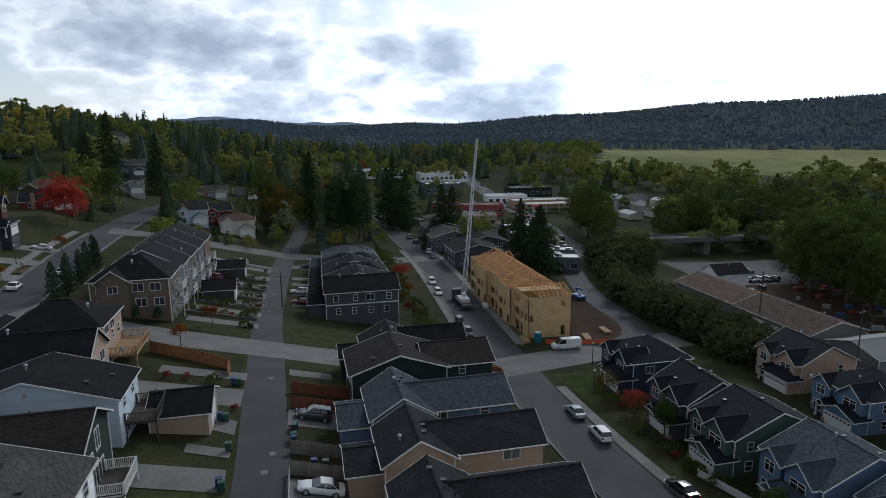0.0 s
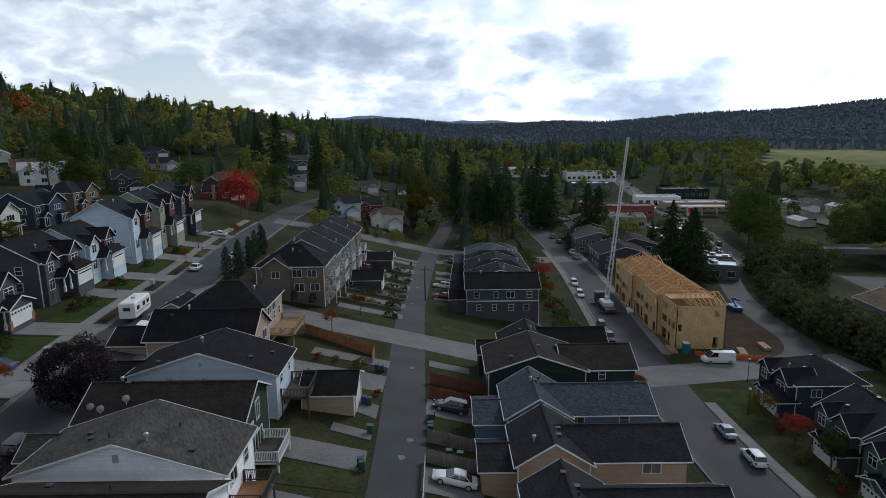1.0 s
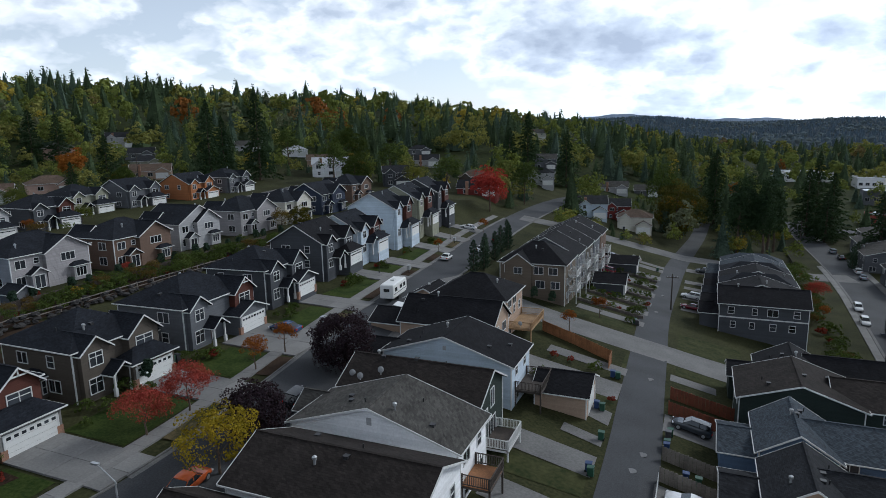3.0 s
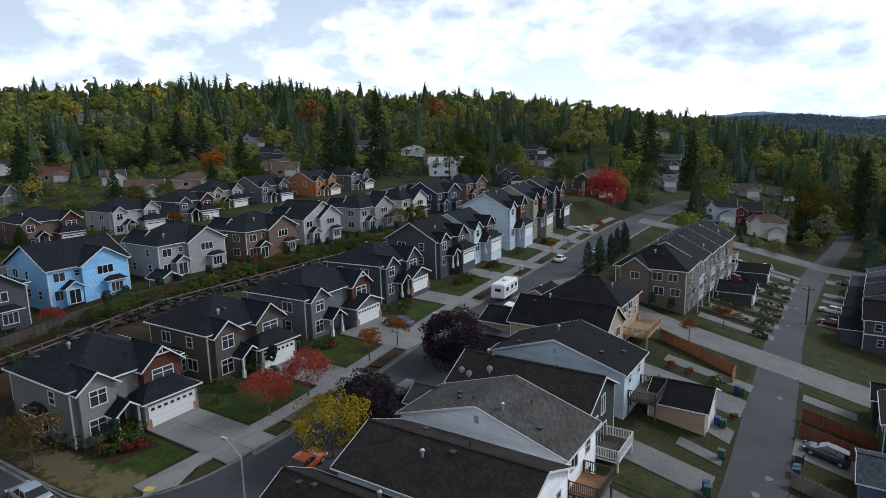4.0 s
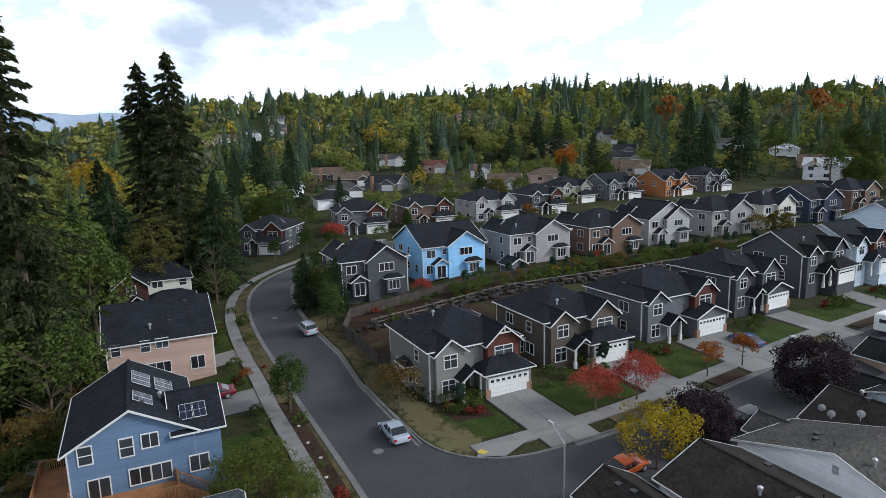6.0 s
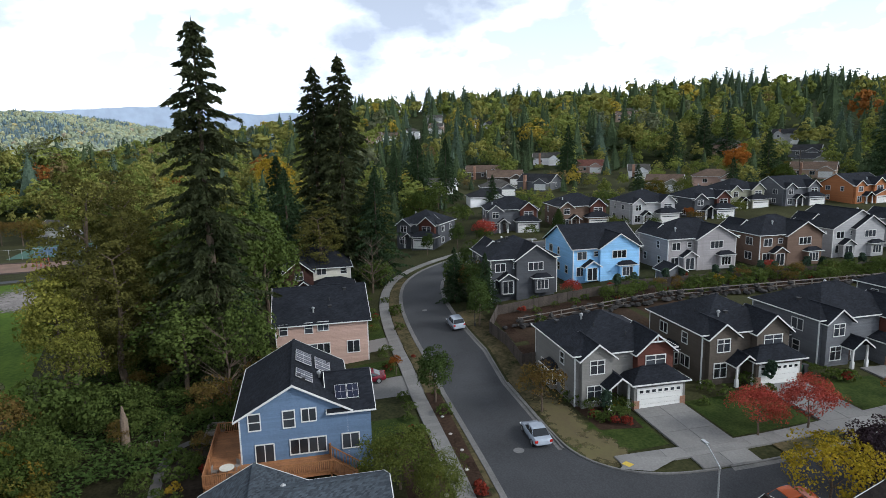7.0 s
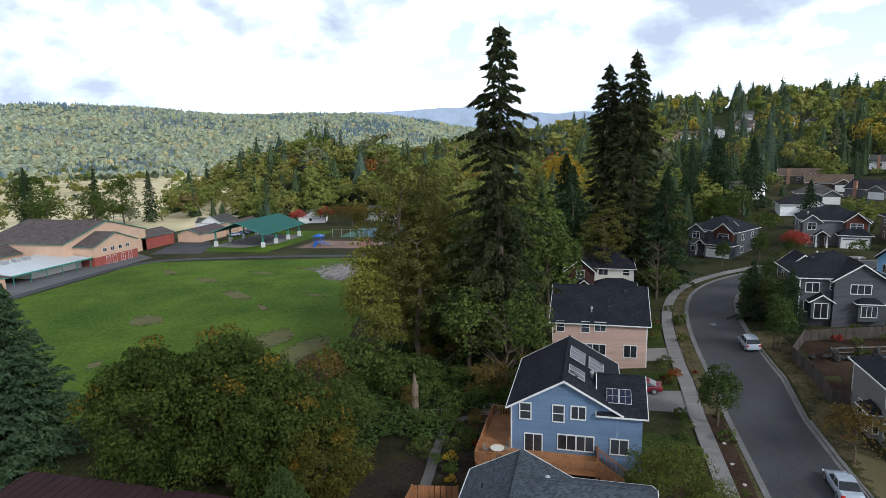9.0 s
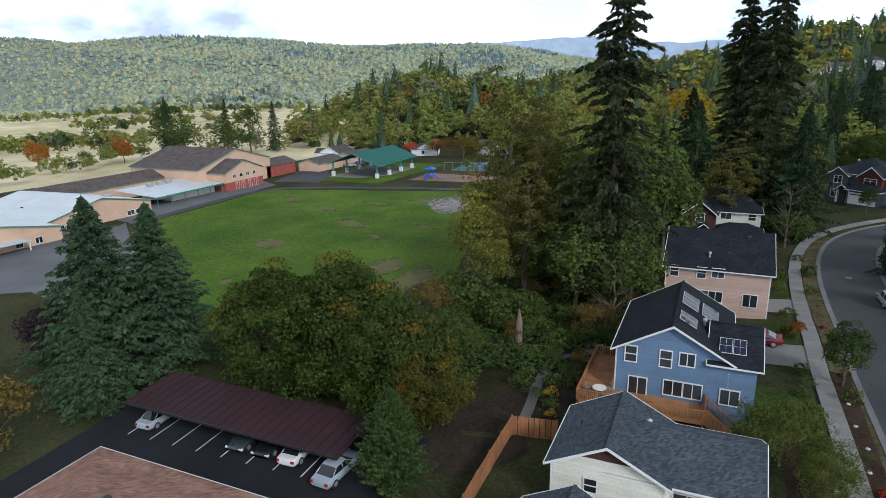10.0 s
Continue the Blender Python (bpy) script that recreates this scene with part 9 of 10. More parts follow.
for u in (-7, -3):
    put_window(h, L[0], "N", u, 1.6, 1.4, 1.2, "slide")
part("entrance_roof", box(-3.4, 3.4, L[0][3] - 1, L[0][3] + 3.4, 2.6, 2.8), METALROOF, h)
for dx in (-3.2, 3.0):
    part("entrance_post", box(dx, dx + 0.2, L[0][3] + 3.0, L[0][3] + 3.2, -2, 2.6), WHITE, h)
h, L = house_at("peach portable classroom with a brown roof", [(-206, -190, -142, -133, -9, -2, "x", 1.6, S_SCHOOL, SCHOOLROOF)], 306, -5.0, 0, **SCH)
h, L = house_at("peach portable classroom with a brown roof", [(-228, -211, -140, -131, -9, -2, "x", 1.6, S_SCHOOL, SCHOOLROOF)], 307, -5.0, 0, **SCH)
h, L = house_at("low red-brick school annexe", [(-188, -172, -152, -142, -9, -1, "x", 1.6, REDBRICK, SCHOOLROOF)], 308, -5.0, 0, **SCH)

# play shelter
zp = tz(-195, -113) + 0.12
shelter = thing("play_shelter", "open play shelter with a green metal roof on white-footed posts", "shelter", pose(-195, -113, zp))
part("slab", box(-14.5, 14.5, -9.6, 9.6, -0.6, 0.05), CONCRETE, shelter)
GREENMETAL = mat("green_metal_roof", (0.008, 0.085, 0.07), 0.6, 0.08, 3, 0.3, 0.1, spec=0.2)
b_, r_, f_, g_ = gable_geo(-9.2, 9.2, -13.6, 13.6, 0, 4.6, 3.4, 1.0)
part("roof", flip(r_), GREENMETAL, shelter)
part("fascia", flip(f_), TEAL, shelter)
for k in range(4):
    for sy in (-8.6, 8.6):
        px = -13 + 8.67 * k
        part("post", box(px - 0.22, px + 0.22, sy - 0.22, sy + 0.22, 0.05, 4.7), TEAL, shelter)
        part("footing", box(px - 0.5, px + 0.5, sy - 0.5, sy + 0.5, 0.05, 1.7), WHITE, shelter)
# playground
drape("playground", (-180, -92), (-181, -66), (-196, -66), (-198, -92), 0.1, mat("play_mulch", (0.17, 0.105, 0.075), 0.95, 0.25, 5, 0.3, 0.4), "playground covered with brown bark", "playground")
PLAYBLUE, PLAYRED = mat("play_blue", (0.01, 0.09, 0.40), 0.35, 0.05), mat("play_red", (0.40, 0.06, 0.05), 0.4, 0.05)
pg = thing("climbing_tower", "blue climbing frame with slides on the playground", "climbing tower", pose(-187, -87, tz(-187, -87)))
part("tower", join(box(-1.2, 1.2, -1.2, 1.2, 1.2, 1.35), *[box(a - 0.07, a + 0.07, b - 0.07, b + 0.07, 0, 3.2) for a in (-1.1, 1.1) for b in (-1.1, 1.1)]), PLAYBLUE, pg)
part("canopy", hip_geo(-1.2, 1.2, -1.2, 1.2, 3, 3.1, 0.8)[1], PLAYBLUE, pg)
part("slide", join(beam((1.2, 0, 1.4), (4.0, 0, 0.2), 0.7, 0.12), beam((1.2, 0.36, 1.6), (4.0, 0.36, 0.4), 0.06, 0.3), beam((1.2, -0.36, 1.6), (4.0, -0.36, 0.4), 0.06, 0.3)), PLAYBLUE, pg)
part("slide", beam((0, 1.2, 1.4), (0, 3.8, 0.2), 0.7, 0.12), PLAYBLUE, pg)
bars = thing("climbing_bars", "red tubular climbing bars on the playground", "climbing bars", pose(-188, -72, tz(-188, -72)))
for k in range(4):
    part("bar", join(tube((-1.5, k * 1.0 - 1.5, 0), (-1.5, k - 1.5, 2.2), 0.06), tube((1.5, k - 1.5, 0), (1.5, k - 1.5, 2.2), 0.06), tube((-1.5, k - 1.5, 2.2), (1.5, k - 1.5, 2.2), 0.06)), PLAYRED, bars)
edge = thing("playground_edging", "dark timber edging round the playground", "edging")
for a, b in (((-180, -92), (-181, -66)), ((-181, -66), (-196, -66)), ((-196, -66), (-198, -92)), ((-198, -92), (-180, -92))):
    part("edging_board", beam((*a, tz(*a) + 0.15), (*b, tz(*b) + 0.15), 0.3, 0.4), OLDWOOD, edge)
drape("tennis_court", (-206, -88), (-206, -58), (-232, -56), (-232, -90), 0.1, mat("court_green", (0.035, 0.10, 0.075), 0.8, 0.1), "green tennis court behind a wire fence", "court")
drape("tennis_court_inner", (-210, -84), (-210, -62), (-228, -61), (-228, -85), 0.115, mat("court_blue", (0.035, 0.08, 0.13), 0.8, 0.1), "blue playing area of the tennis court", "court")
cf = thing("court_fence", "tall thin metal fence round the tennis court", "fence")
for i in range(11):
    for xx in (-205, -233):
        part("fence_post", tube((xx, -90 + 3.4 * i, tz(xx, -90 + 3.4 * i)), (xx, -90 + 3.4 * i, tz(xx, -90 + 3.4 * i) + 3), 0.04, n=6), STEEL, cf)
for xx in (-205, -233):
    part("fence_rail", beam((xx, -90, tz(xx, -90) + 3), (xx, -56, tz(xx, -56) + 3), 0.05, 0.05), STEEL, cf)

# carport and parking lot
drape("parking_lot", (-42, -51), (-24, -51), (-24, -20), (-42, -20), 0.06, ASPHALT_NEW, "dark new asphalt parking lot", "parking lot")
cz = tz(-37, -36) + 0.06
carport = thing("carport", "long open carport with a purple-brown metal roof", "carport", pose(-37.6, -35.7, cz))
PURPLE = mat("purple_roof", (0.036, 0.018, 0.021), 0.7, 0.15, 4, 0.4, 0.1, spec=0.2)
part("roof", prism([(-2.9, 2.75), (2.9, 2.45), (2.9, 2.3), (-2.9, 2.6)][::-1], -11.3, 11.3), PURPLE, carport)
for k in range(24):
    part("roof_rib", beam((-2.88, -11.0 + k * 0.957, 2.79), (2.88, -11.0 + k * 0.957, 2.49), 0.05, 0.05), PURPLE, carport)
part("gutter", box(2.9, 3.02, -11.3, 11.3, 2.26, 2.46), DARK, carport)
for k in range(5):
    part("post", box(-1.9, -1.75, -10.8 + k * 5.4 - 0.07, -10.8 + k * 5.4 + 0.07, -0.5, 2.6), DARK, carport)
    part("cross_beam", beam((-2.8, -10.8 + k * 5.4, 2.5), (2.8, -10.8 + k * 5.4, 2.22), 0.12, 0.22), DARK, carport)
for k in range(9):
    yy = -46.6 + 2.7 * k
    drape("parking_line", (-40, yy), (-34.2, yy), (-34.2, yy + 0.11), (-40, yy + 0.11), 0.075, WHITE, "thin white parking line", "parking line")
h, L = house_at("apartment block with a rusty tan shingle roof", [(-27.6, -10, -41, -16, -8, 0.9, "h", 2.6, S_TAN, shingle("rust_tan", (0.23, 0.13, 0.10)))], 310, -3.0, 3, category="apartments")
for x, y, kk in ((-43, -49, "shrub_dark"), (-46, -52, "shrub"), (-33.5, -19.2, "shrub")):
    plant(kk, x, y, "shrub at the edge of the parking lot", 0.7, name="shrub", category="shrub")
snag = thing("tree_stump", "tall broken grey tree stump in the thicket", "stump", pose(-63.6, -19, tz(-63.6, -19)))
part("trunk", join(tube((0, 0, -0.5), (0.1, 0.1, 3.0), 0.45, 0.36, 9), tube((0.1, 0.1, 2.9), (0.3, 0.1, 4.4), 0.34, 0.08, 7), tube((0, 0.05, 2.9), (-0.2, 0, 3.7), 0.2, 0.05, 5)), mat("dead_wood", (0.2, 0.15, 0.11), 0.9, 0.25), snag)
strip("garden_path", resample(smooth_line([(-46.5, -13.5), (-50, -13.7), (-54.2, -14.3), (-60.3, -14.4), (-62.6, -12.6), (-61.4, -10.4)]), 1.5), -0.5, 0.5, 0.1, GREYGRAVEL, "narrow grey gravel garden path", "path")
for k, (bx, by) in enumerate(((-62.3, -16.2), (-64.2, -14.9))):
    bed = thing("raised_bed", "low grey timber raised bed filled with dark soil", "raised bed", pose(bx, by, tz(bx, by), 0, 0, 12), "raised beds")
    for nm, g in (("side_board", box(-1.0, 1.0, -0.62, -0.56, -0.2, 0.35)), ("side_board", box(-1.0, 1.0, 0.56, 0.62, -0.2, 0.35)), ("end_board", box(-1.06, -1.0, -0.62, 0.62, -0.2, 0.35)), ("end_board", box(1.0, 1.06, -0.62, 0.62, -0.2, 0.35))):
        part(nm, g, GREYWOOD, bed)
    part("soil", box(-1.0, 1.0, -0.56, 0.56, -0.2, 0.27), SOIL, bed, "dark soil")
blob("bare_earth", -42.0, -17.2, 5.6, 3.4, 118, DARKEARTH, "bare dark earth between the fence and the parking lot", "bare earth", 0.05, 21)
blob("bare_earth", -48.0, -16.6, 5.4, 2.9, 150, DARKEARTH, "bare dark earth beside the garden path", "bare earth", 0.055, 22)
blob("bare_earth", -54.5, -11.4, 6.5, 2.4, 6, DARKEARTH, "dark planting bed below the timber deck", "planting bed", 0.06, 23)
rg = random.Random(31)
for x, y, k, sc in ((-50.2, -11.9, "shrub", 0.7), (-52.4, -12.4, "shrub_yellow", 0.8), (-54.8, -11.4, "shrub", 0.6), (-57.0, -12.0, "shrub_dark", 0.5), (-58.6, -11.0, "russet", 0.45), (-48.6, -11.5, "shrub_yellow", 0.6), (-50.9, 5.6, "russet", 0.5), (-55.6, -10.4, "shrub_red", 0.6)):
    plant(k, x, y, "small garden shrub in the bed below the deck", sc, turn=rg.random() * 360, group="garden shrubs")
for x, y, sc in ((-51.4, -13.0, 0.45), (-53.3, -12.9, 0.6), (-56.0, -13.0, 0.5), (-58.0, -13.1, 0.4), (-49.6, -12.7, 0.35)):
    st = new("garden_stone", BOULDERS[int(sc * 10) % 5]); st.matrix_world = pose(x, y, tz(x, y) + 0.05, 0, 0, sc * 900) @ Matrix.Diagonal((sc, sc, sc * 0.7, 1))
    tagged(st, "grey boulder beside the gravel garden path", "boulder", "garden boulders")
for x in (-64.5, -62.2):
    bed = thing("raised_bed", "square raised garden bed with timber sides", "garden bed", pose(x, -10.5, tz(x, -10.5)))
    part("frame", lattice([-0.9, -0.75, 0.75, 0.9], [-0.9, -0.75, 0.75, 0.9], lambda i, j: i != 1 or j != 1, -0.4, 0.1), GREYWOOD, bed, m=pose(0, 0, 0.1, -90))
    part("earth", box(-0.75, 0.75, -0.75, 0.75, -0.2, 0.12), SOIL, bed)
tt = thing("garden_table", "round garden table on the cedar deck", "table", pose(-50.4, -7.7, 1.0))
part("tabletop", tube((0, 0, 0.7), (0, 0, 0.75), 0.6, n=18), S_CREAM, tt)
part("stem", tube((0, 0, 0), (0, 0, 0.7), 0.06), DARK, tt)
for a in (0.3, 2.4, 4.5):
    ch = thing("garden_chair", "plain garden chair at the round table", "chair", pose(-50.4 + math.cos(a), -7.7 + math.sin(a), 1.0, 0, 0, math.degrees(a) + 90), group="chairs at the garden table")
    part("seat", box(-0.22, 0.22, -0.22, 0.22, 0.4, 0.45), GREYWOOD, ch)
    part("backrest", box(-0.22, 0.22, -0.24, -0.2, 0.45, 0.9), GREYWOOD, ch)
    for ax_, ay_ in ((-0.2, -0.2), (0.2, -0.2), (-0.2, 0.2), (0.2, 0.2)):
        part("leg", box(ax_ - 0.02, ax_ + 0.02, ay_ - 0.02, ay_ + 0.02, 0, 0.4), GREYWOOD, ch)

# ---- street furniture ----
def globe_lamp(x, y, h=4.0):
    t = thing("street_lamp", "black street lamp with a white globe", "street lamp", pose(x, y, tz(x, y)), group="globe lamps")
    part("post", join(tube((0, 0, -0.3), (0, 0, h), 0.07, 0.05), tube((0, 0, 0), (0, 0, 0.6), 0.14, 0.1)), DARK, t)
    part("collar", tube((0, 0, h), (0, 0, h + 0.12), 0.16, 0.1), DARK, t)
    bm = bmesh.new()
    bmesh.ops.create_uvsphere(bm, u_segments=12, v_segments=8, radius=0.22)
    bmesh.ops.translate(bm, verts=bm.verts, vec=(0, 0, h + 0.3))
    part("globe", bm, WHITE, t)


for x, y in ((-40.4, 91.4), (53.5, 104.5), (47.2, 91.2), (-84, 22.6), (-58.6, 108), (-60, 150), (-126, 40), (45.5, 145)):
    globe_lamp(x, y)
cl = thing("street_light", "tall grey street light with a long arm", "street light", pose(-36.4, 27.8, tz(-36.4, 27.8)))
part("pole", tube((0, 0, -0.3), (0, 0, 5.4), 0.09, 0.06), STEEL, cl)
part("arm", tube((0, 0, 5.4), (-2.4, 0.6, 5.9), 0.05, 0.04), STEEL, cl)
part("lamp_head", box(-3.0, -2.3, 0.5, 0.75, 5.82, 5.98), STEEL, cl)


def utility_pole(x, y, h=11, arm=2.4, turn=0):
    t = thing("utility_pole", "brown wooden utility pole with a crossarm", "utility pole", pose(x, y, tz(x, y), 0, 0, turn), group="utility poles")
    part("pole", tube((0, 0, -0.5), (0, 0, h), 0.16, 0.11), OLDWOOD, t)
    part("crossarm", box(-arm / 2, arm / 2, -0.06, 0.06, h - 0.9, h - 0.75), OLDWOOD, t)
    for k in (-0.9, -0.3, 0.3, 0.9):
        part("insulator", tube((k * arm / 2.2, 0, h - 0.75), (k * arm / 2.2, 0, h - 0.58), 0.05, n=6), WHITE, t)


for x, y, h_, tn in ((34, 253, 13, 10), (103.5, 120, 14, 20), (102, 92, 13, 20), (172, 190, 14, 10), (58, 160, 12, 5), (-4.5, 137, 8, 0), (-190, 170, 12, 40), (-170, -150, 12, 0)):
    utility_pole(x, y, h_, turn=tn)


def bin_(x, y, colour, lid, label, turn=0):
    t = thing("wheelie_bin", label, "bin", pose(x, y, tz(x, y) + 0.07, 0, 0, turn), group="wheelie bins")
    part("body", loft([(-0.3, [(0.22, 0.05), (0.29, 0.95)]), (0.3, [(0.22, 0.05), (0.31, 0.95)])]), colour, t)
    part("lid", loft([(-0.36, [(0.32, 0.95), (0.3, 1.0)]), (0.34, [(0.33, 0.97), (0.3, 1.06)])]), lid, t)
    for sx in (-0.235, 0.235):
        part("wheel", tube((sx - 0.035, -0.28, 0.12), (sx + 0.035, -0.28, 0.12), 0.12), RUBBER, t)


BGREEN, BBLUE, BGREY = mat("bin_green", (0.02, 0.075, 0.045), 0.5, 0.1), mat("bin_blue", (0.02, 0.045, 0.13), 0.5, 0.1), mat("bin_grey", (0.05, 0.05, 0.055), 0.5, 0.1)
for x, y, c in ((-10.3, 72.9, 1), (-9.6, 72.7, 0), (-8.6, 65, 0), (-8.7, 57.4, 1), (-8.4, 56.7, 0), (-1.9, 67.5, 1), (-1.9, 68.4, 0), (-1.9, 70.8, 2), (-1.7, 71.6, 0), (-9.2, 84.8, 0), (-9.9, 84.9, 1), (0.2, 62.4, 1), (-10, 116.6, 0), (-9.5, 115.9, 2), (-58.4, 55.0, 2), (-58.4, 54.2, 0), (-62, 90.4, 2), (-9.8, 178, 0), (1.4, 62.4, 0)):
    bin_(x, y, (BGREEN, BBLUE, BGREY)[c], (BGREEN, BBLUE, BGREY)[c], ("green wheelie bin with lid closed", "blue wheelie bin with lid closed", "grey wheelie bin with lid closed")[c], random.choice((90, -90)))
RIM = mat("cover_iron", (0.13, 0.13, 0.13), 0.7, 0.2)
for x, y in ((-4.2, 64.5), (-4.9, 60.3), (-5.2, 88.3), (-7.2, 131), (-50.6, 17.6), (-96, 17.6), (-7, 150)):
    t = part("manhole_cover", tube((x, y, tz(x, y) + 0.0), (x, y, tz(x, y) + 0.085), 0.5, n=20), RIM)
    tagged(t, "round iron manhole cover in the asphalt", "manhole cover")
for y in (74.5, 112, 147):
    x = -47.3 - (y - 70) * 0.105
    t = thing("mailbox_stand", "grey cluster mailbox on a post", "mailbox", pose(x - 2.2, y, tz(x - 2.2, y)))
    part("box", box(-0.3, 0.3, -0.45, 0.45, 0.7, 1.6), STEEL, t)
    part("post", box(-0.08, 0.08, -0.08, 0.08, 0, 0.7), DARK, t)
shed = house_at("small grey garden shed with a pitched roof", [(-92, -88.8, 56.0, 59.2, 3, 6.0, "x", 0.9, S_GREY, NAVY)], 320, 3.9, 0, category="shed")
DISHGREY = mat("dish_grey", (0.16, 0.165, 0.17), 0.6, 0.1)
dish_at = ((-33.2, 54.4, 2.3), (-32.0, 53.9, 2.3), (-30.0, 54.8, 2.9), (-23.8, 87.0, -1.2))
for x, y, z in dish_at:
    t = thing("satellite_dish", "small grey satellite dish on a bracket", "satellite dish", pose(x, y, z, 0, 0, 30))
    part("dish", tube((0, 0, 0.3), (0.02, -0.09, 0.34), 0.34, 0.12, 14), DISHGREY, t)
    part("bracket", tube((0, 0.02, -0.4), (0, 0.02, 0.3), 0.04), STEEL, t)

# building-site clutter
toilet = thing("portable_toilet", "teal portable toilet with a white roof", "portable toilet", pose(48.2, 119.3, tz(48.2, 119.3)))
part("cabin", box(-0.6, 0.6, -0.6, 0.6, 0, 2.1), mat("toilet_teal", (0.02, 0.15, 0.19), 0.4, 0.08), toilet)
part("door", box(-0.4, 0.4, -0.64, -0.6, 0.15, 1.95), MATS["toilet_teal"], toilet)
part("roof", loft([(-0.62, [(0.62, 2.1), (0.5, 2.25)]), (0.62, [(0.62, 2.1), (0.5, 2.25)])]), WHITE, toilet)
random.seed(31)
for i in range(6):
    x, y = random.choice(((45.6, 148), (45.4, 141), (44.8, 126), (46, 120.5), (60, 118), (62, 122), (66, 124), (64, 150), (63, 160)))
    x, y = x + random.uniform(-0.6, 0.6), y + random.uniform(-1.5, 1.5)
    st = thing("timber_stack", "stack of sawn boards on the building site", "timber stack", pose(x, y, tz(x, y) + 0.07, 0, 0, random.uniform(-15, 15)), group="timber stacks")
    for k in range(5):
        for j in range(3):
            part("board", box(-0.7 + 0.48 * j, -0.26 + 0.48 * j, -1.9 + random.uniform(-0.2, 0.2), 1.9, 0.12 * k, 0.12 * k + 0.1), CEDAR_NEW if i % 3 else WHITE, st)
net = thing("site_fence", "orange plastic site fence on stakes", "fence")
ORG = mat("orange_net", (0.55, 0.11, 0.03), 0.6, 0.1)
ptsn = [(49.4, 117.8), (51, 117.2), (56, 116.2), (59.5, 115.4), (63, 115.6)]
for a, b in zip(ptsn, ptsn[1:]):
    part("netting", beam((*a, tz(*a) + 0.55), (*b, tz(*b) + 0.5), 0.04, 1.0), ORG, net)
    part("stake", box(a[0] - 0.05, a[0] + 0.05, a[1] - 0.05, a[1] + 0.05, tz(*a), tz(*a) + 1.3), CEDAR_NEW, net)
lift = thing("boom_lift", "blue boom lift parked on the lane", "boom lift", pose(73, 152, tz(73, 152)))
LB = mat("lift_blue", (0.015, 0.06, 0.25), 0.4, 0.08)
part("chassis", box(-1.1, 1.1, -2, 2, 0.5, 1.2), LB, lift)
part("boom", join(beam((0, -1, 1.3), (0.2, 2.2, 2.6), 0.4, 0.5), beam((0.2, 2.2, 2.6), (0, -2.2, 3.2), 0.35, 0.4)), LB, lift)
for sx in (-1, 1):
    for sy in (-1.4, 1.4):
        part("wheel", tube((sx - 0.15, sy, 0.45), (sx + 0.15, sy, 0.45), 0.45, n=14), RUBBER, lift)

# ---- works yard, overpass and town below ----
IND = dict(category="workshop", group="works yard")
BROWNSHED = shingle("shed_brown", (0.10, 0.072, 0.055))
h, L = house_at("long low workshop with a brown roof", [(103.4, 117, 128, 153, -26, -16.2, "y", 2.2, S_GREIGE, BROWNSHED)], 330, -20.3, 1, **IND)
h, L = house_at("long low workshop with a dark brown roof", [(102.6, 117, 104, 127.6, -26, -16.0, "y", 2.3, S_GREIGE, shingle("shed_dark", (0.075, 0.055, 0.045)))], 331, -20.2, 1, **IND)
for u in (-8, -3, 3):
    put_garage_door(h, L[0], "W", u, 3.6, 3.0, 0, False)
h, L = house_at("grey corrugated metal shed", [(105, 120, 90, 102, -26, -16.4, "x", 1.8, mat("grey_metal", (0.13, 0.14, 0.14), 0.6, 0.1), mat("grey_metal_roof", (0.07, 0.075, 0.08), 0.5, 0.15))], 332, -20.2, 0, **IND)
h, L = house_at("small white house with a dark roof below the lane", [(122, 133, 160, 168, -26, -17.5, "x", 2.4, S_WHITE, BLACKROOF)], 333, -21, 1)
drape("works_yard", (118, 95), (170, 95), (170, 160), (118, 158), 0.05, SOIL, "muddy works yard full of scrap", "yard")
drape("parking_lot", (122, 160), (170, 160), (175, 192), (126, 196), 0.06, ASPHALT, "grey parking lot by the overpass", "parking lot")
random.seed(44)
JUNK = [mat("junk_%d" % i, c, 0.6, 0.2) for i, c in enumerate(((0.15, 0.03, 0.02), (0.2, 0.07, 0.02), (0.02, 0.04, 0.11), (0.2, 0.2, 0.19), (0.04, 0.04, 0.04), (0.07, 0.045, 0.03), (0.03, 0.08, 0.08)))]
for i in range(70):
    x, y = random.uniform(121, 168), random.uniform(96, 156)
    t = thing("scrap_container", random.choice(("rusty scrap container in the works yard", "scrap machine part in the works yard", "painted steel skip in the works yard")), "scrap", pose(x, y, tz(x, y), 0, 0, random.uniform(0, 180)), group="scrap in the works yard")
    a, b, c = random.uniform(0.5, 1.7), random.uniform(0.4, 0.9), random.uniform(0.5, 1.5)
    part("body", loft([(-a, [(b * 0.8, 0), (b, c)]), (a * 0.7, [(b * 0.85, 0), (b, c)]), (a, [(b * 0.7, 0.2), (b * 0.9, c * 0.8)])]), random.choice(JUNK), t)
op = thing("overpass", "concrete road overpass on piers", "overpass")
pa, pb = Vector((126, 214, -16.6)), Vector((222, 205, -17.2))
part("deck", beam(pa, pb, 9.0, 1.0), CONCRETE_OLD, op)
part("parapet", beam(pa + Vector((-0.4, -4.4, 0.9)), pb + Vector((-0.4, -4.4, 0.9)), 0.3, 0.9), CONCRETE_OLD, op)
part("parapet", beam(pa + Vector((0.4, 4.4, 0.9)), pb + Vector((0.4, 4.4, 0.9)), 0.3, 0.9), CONCRETE_OLD, op)
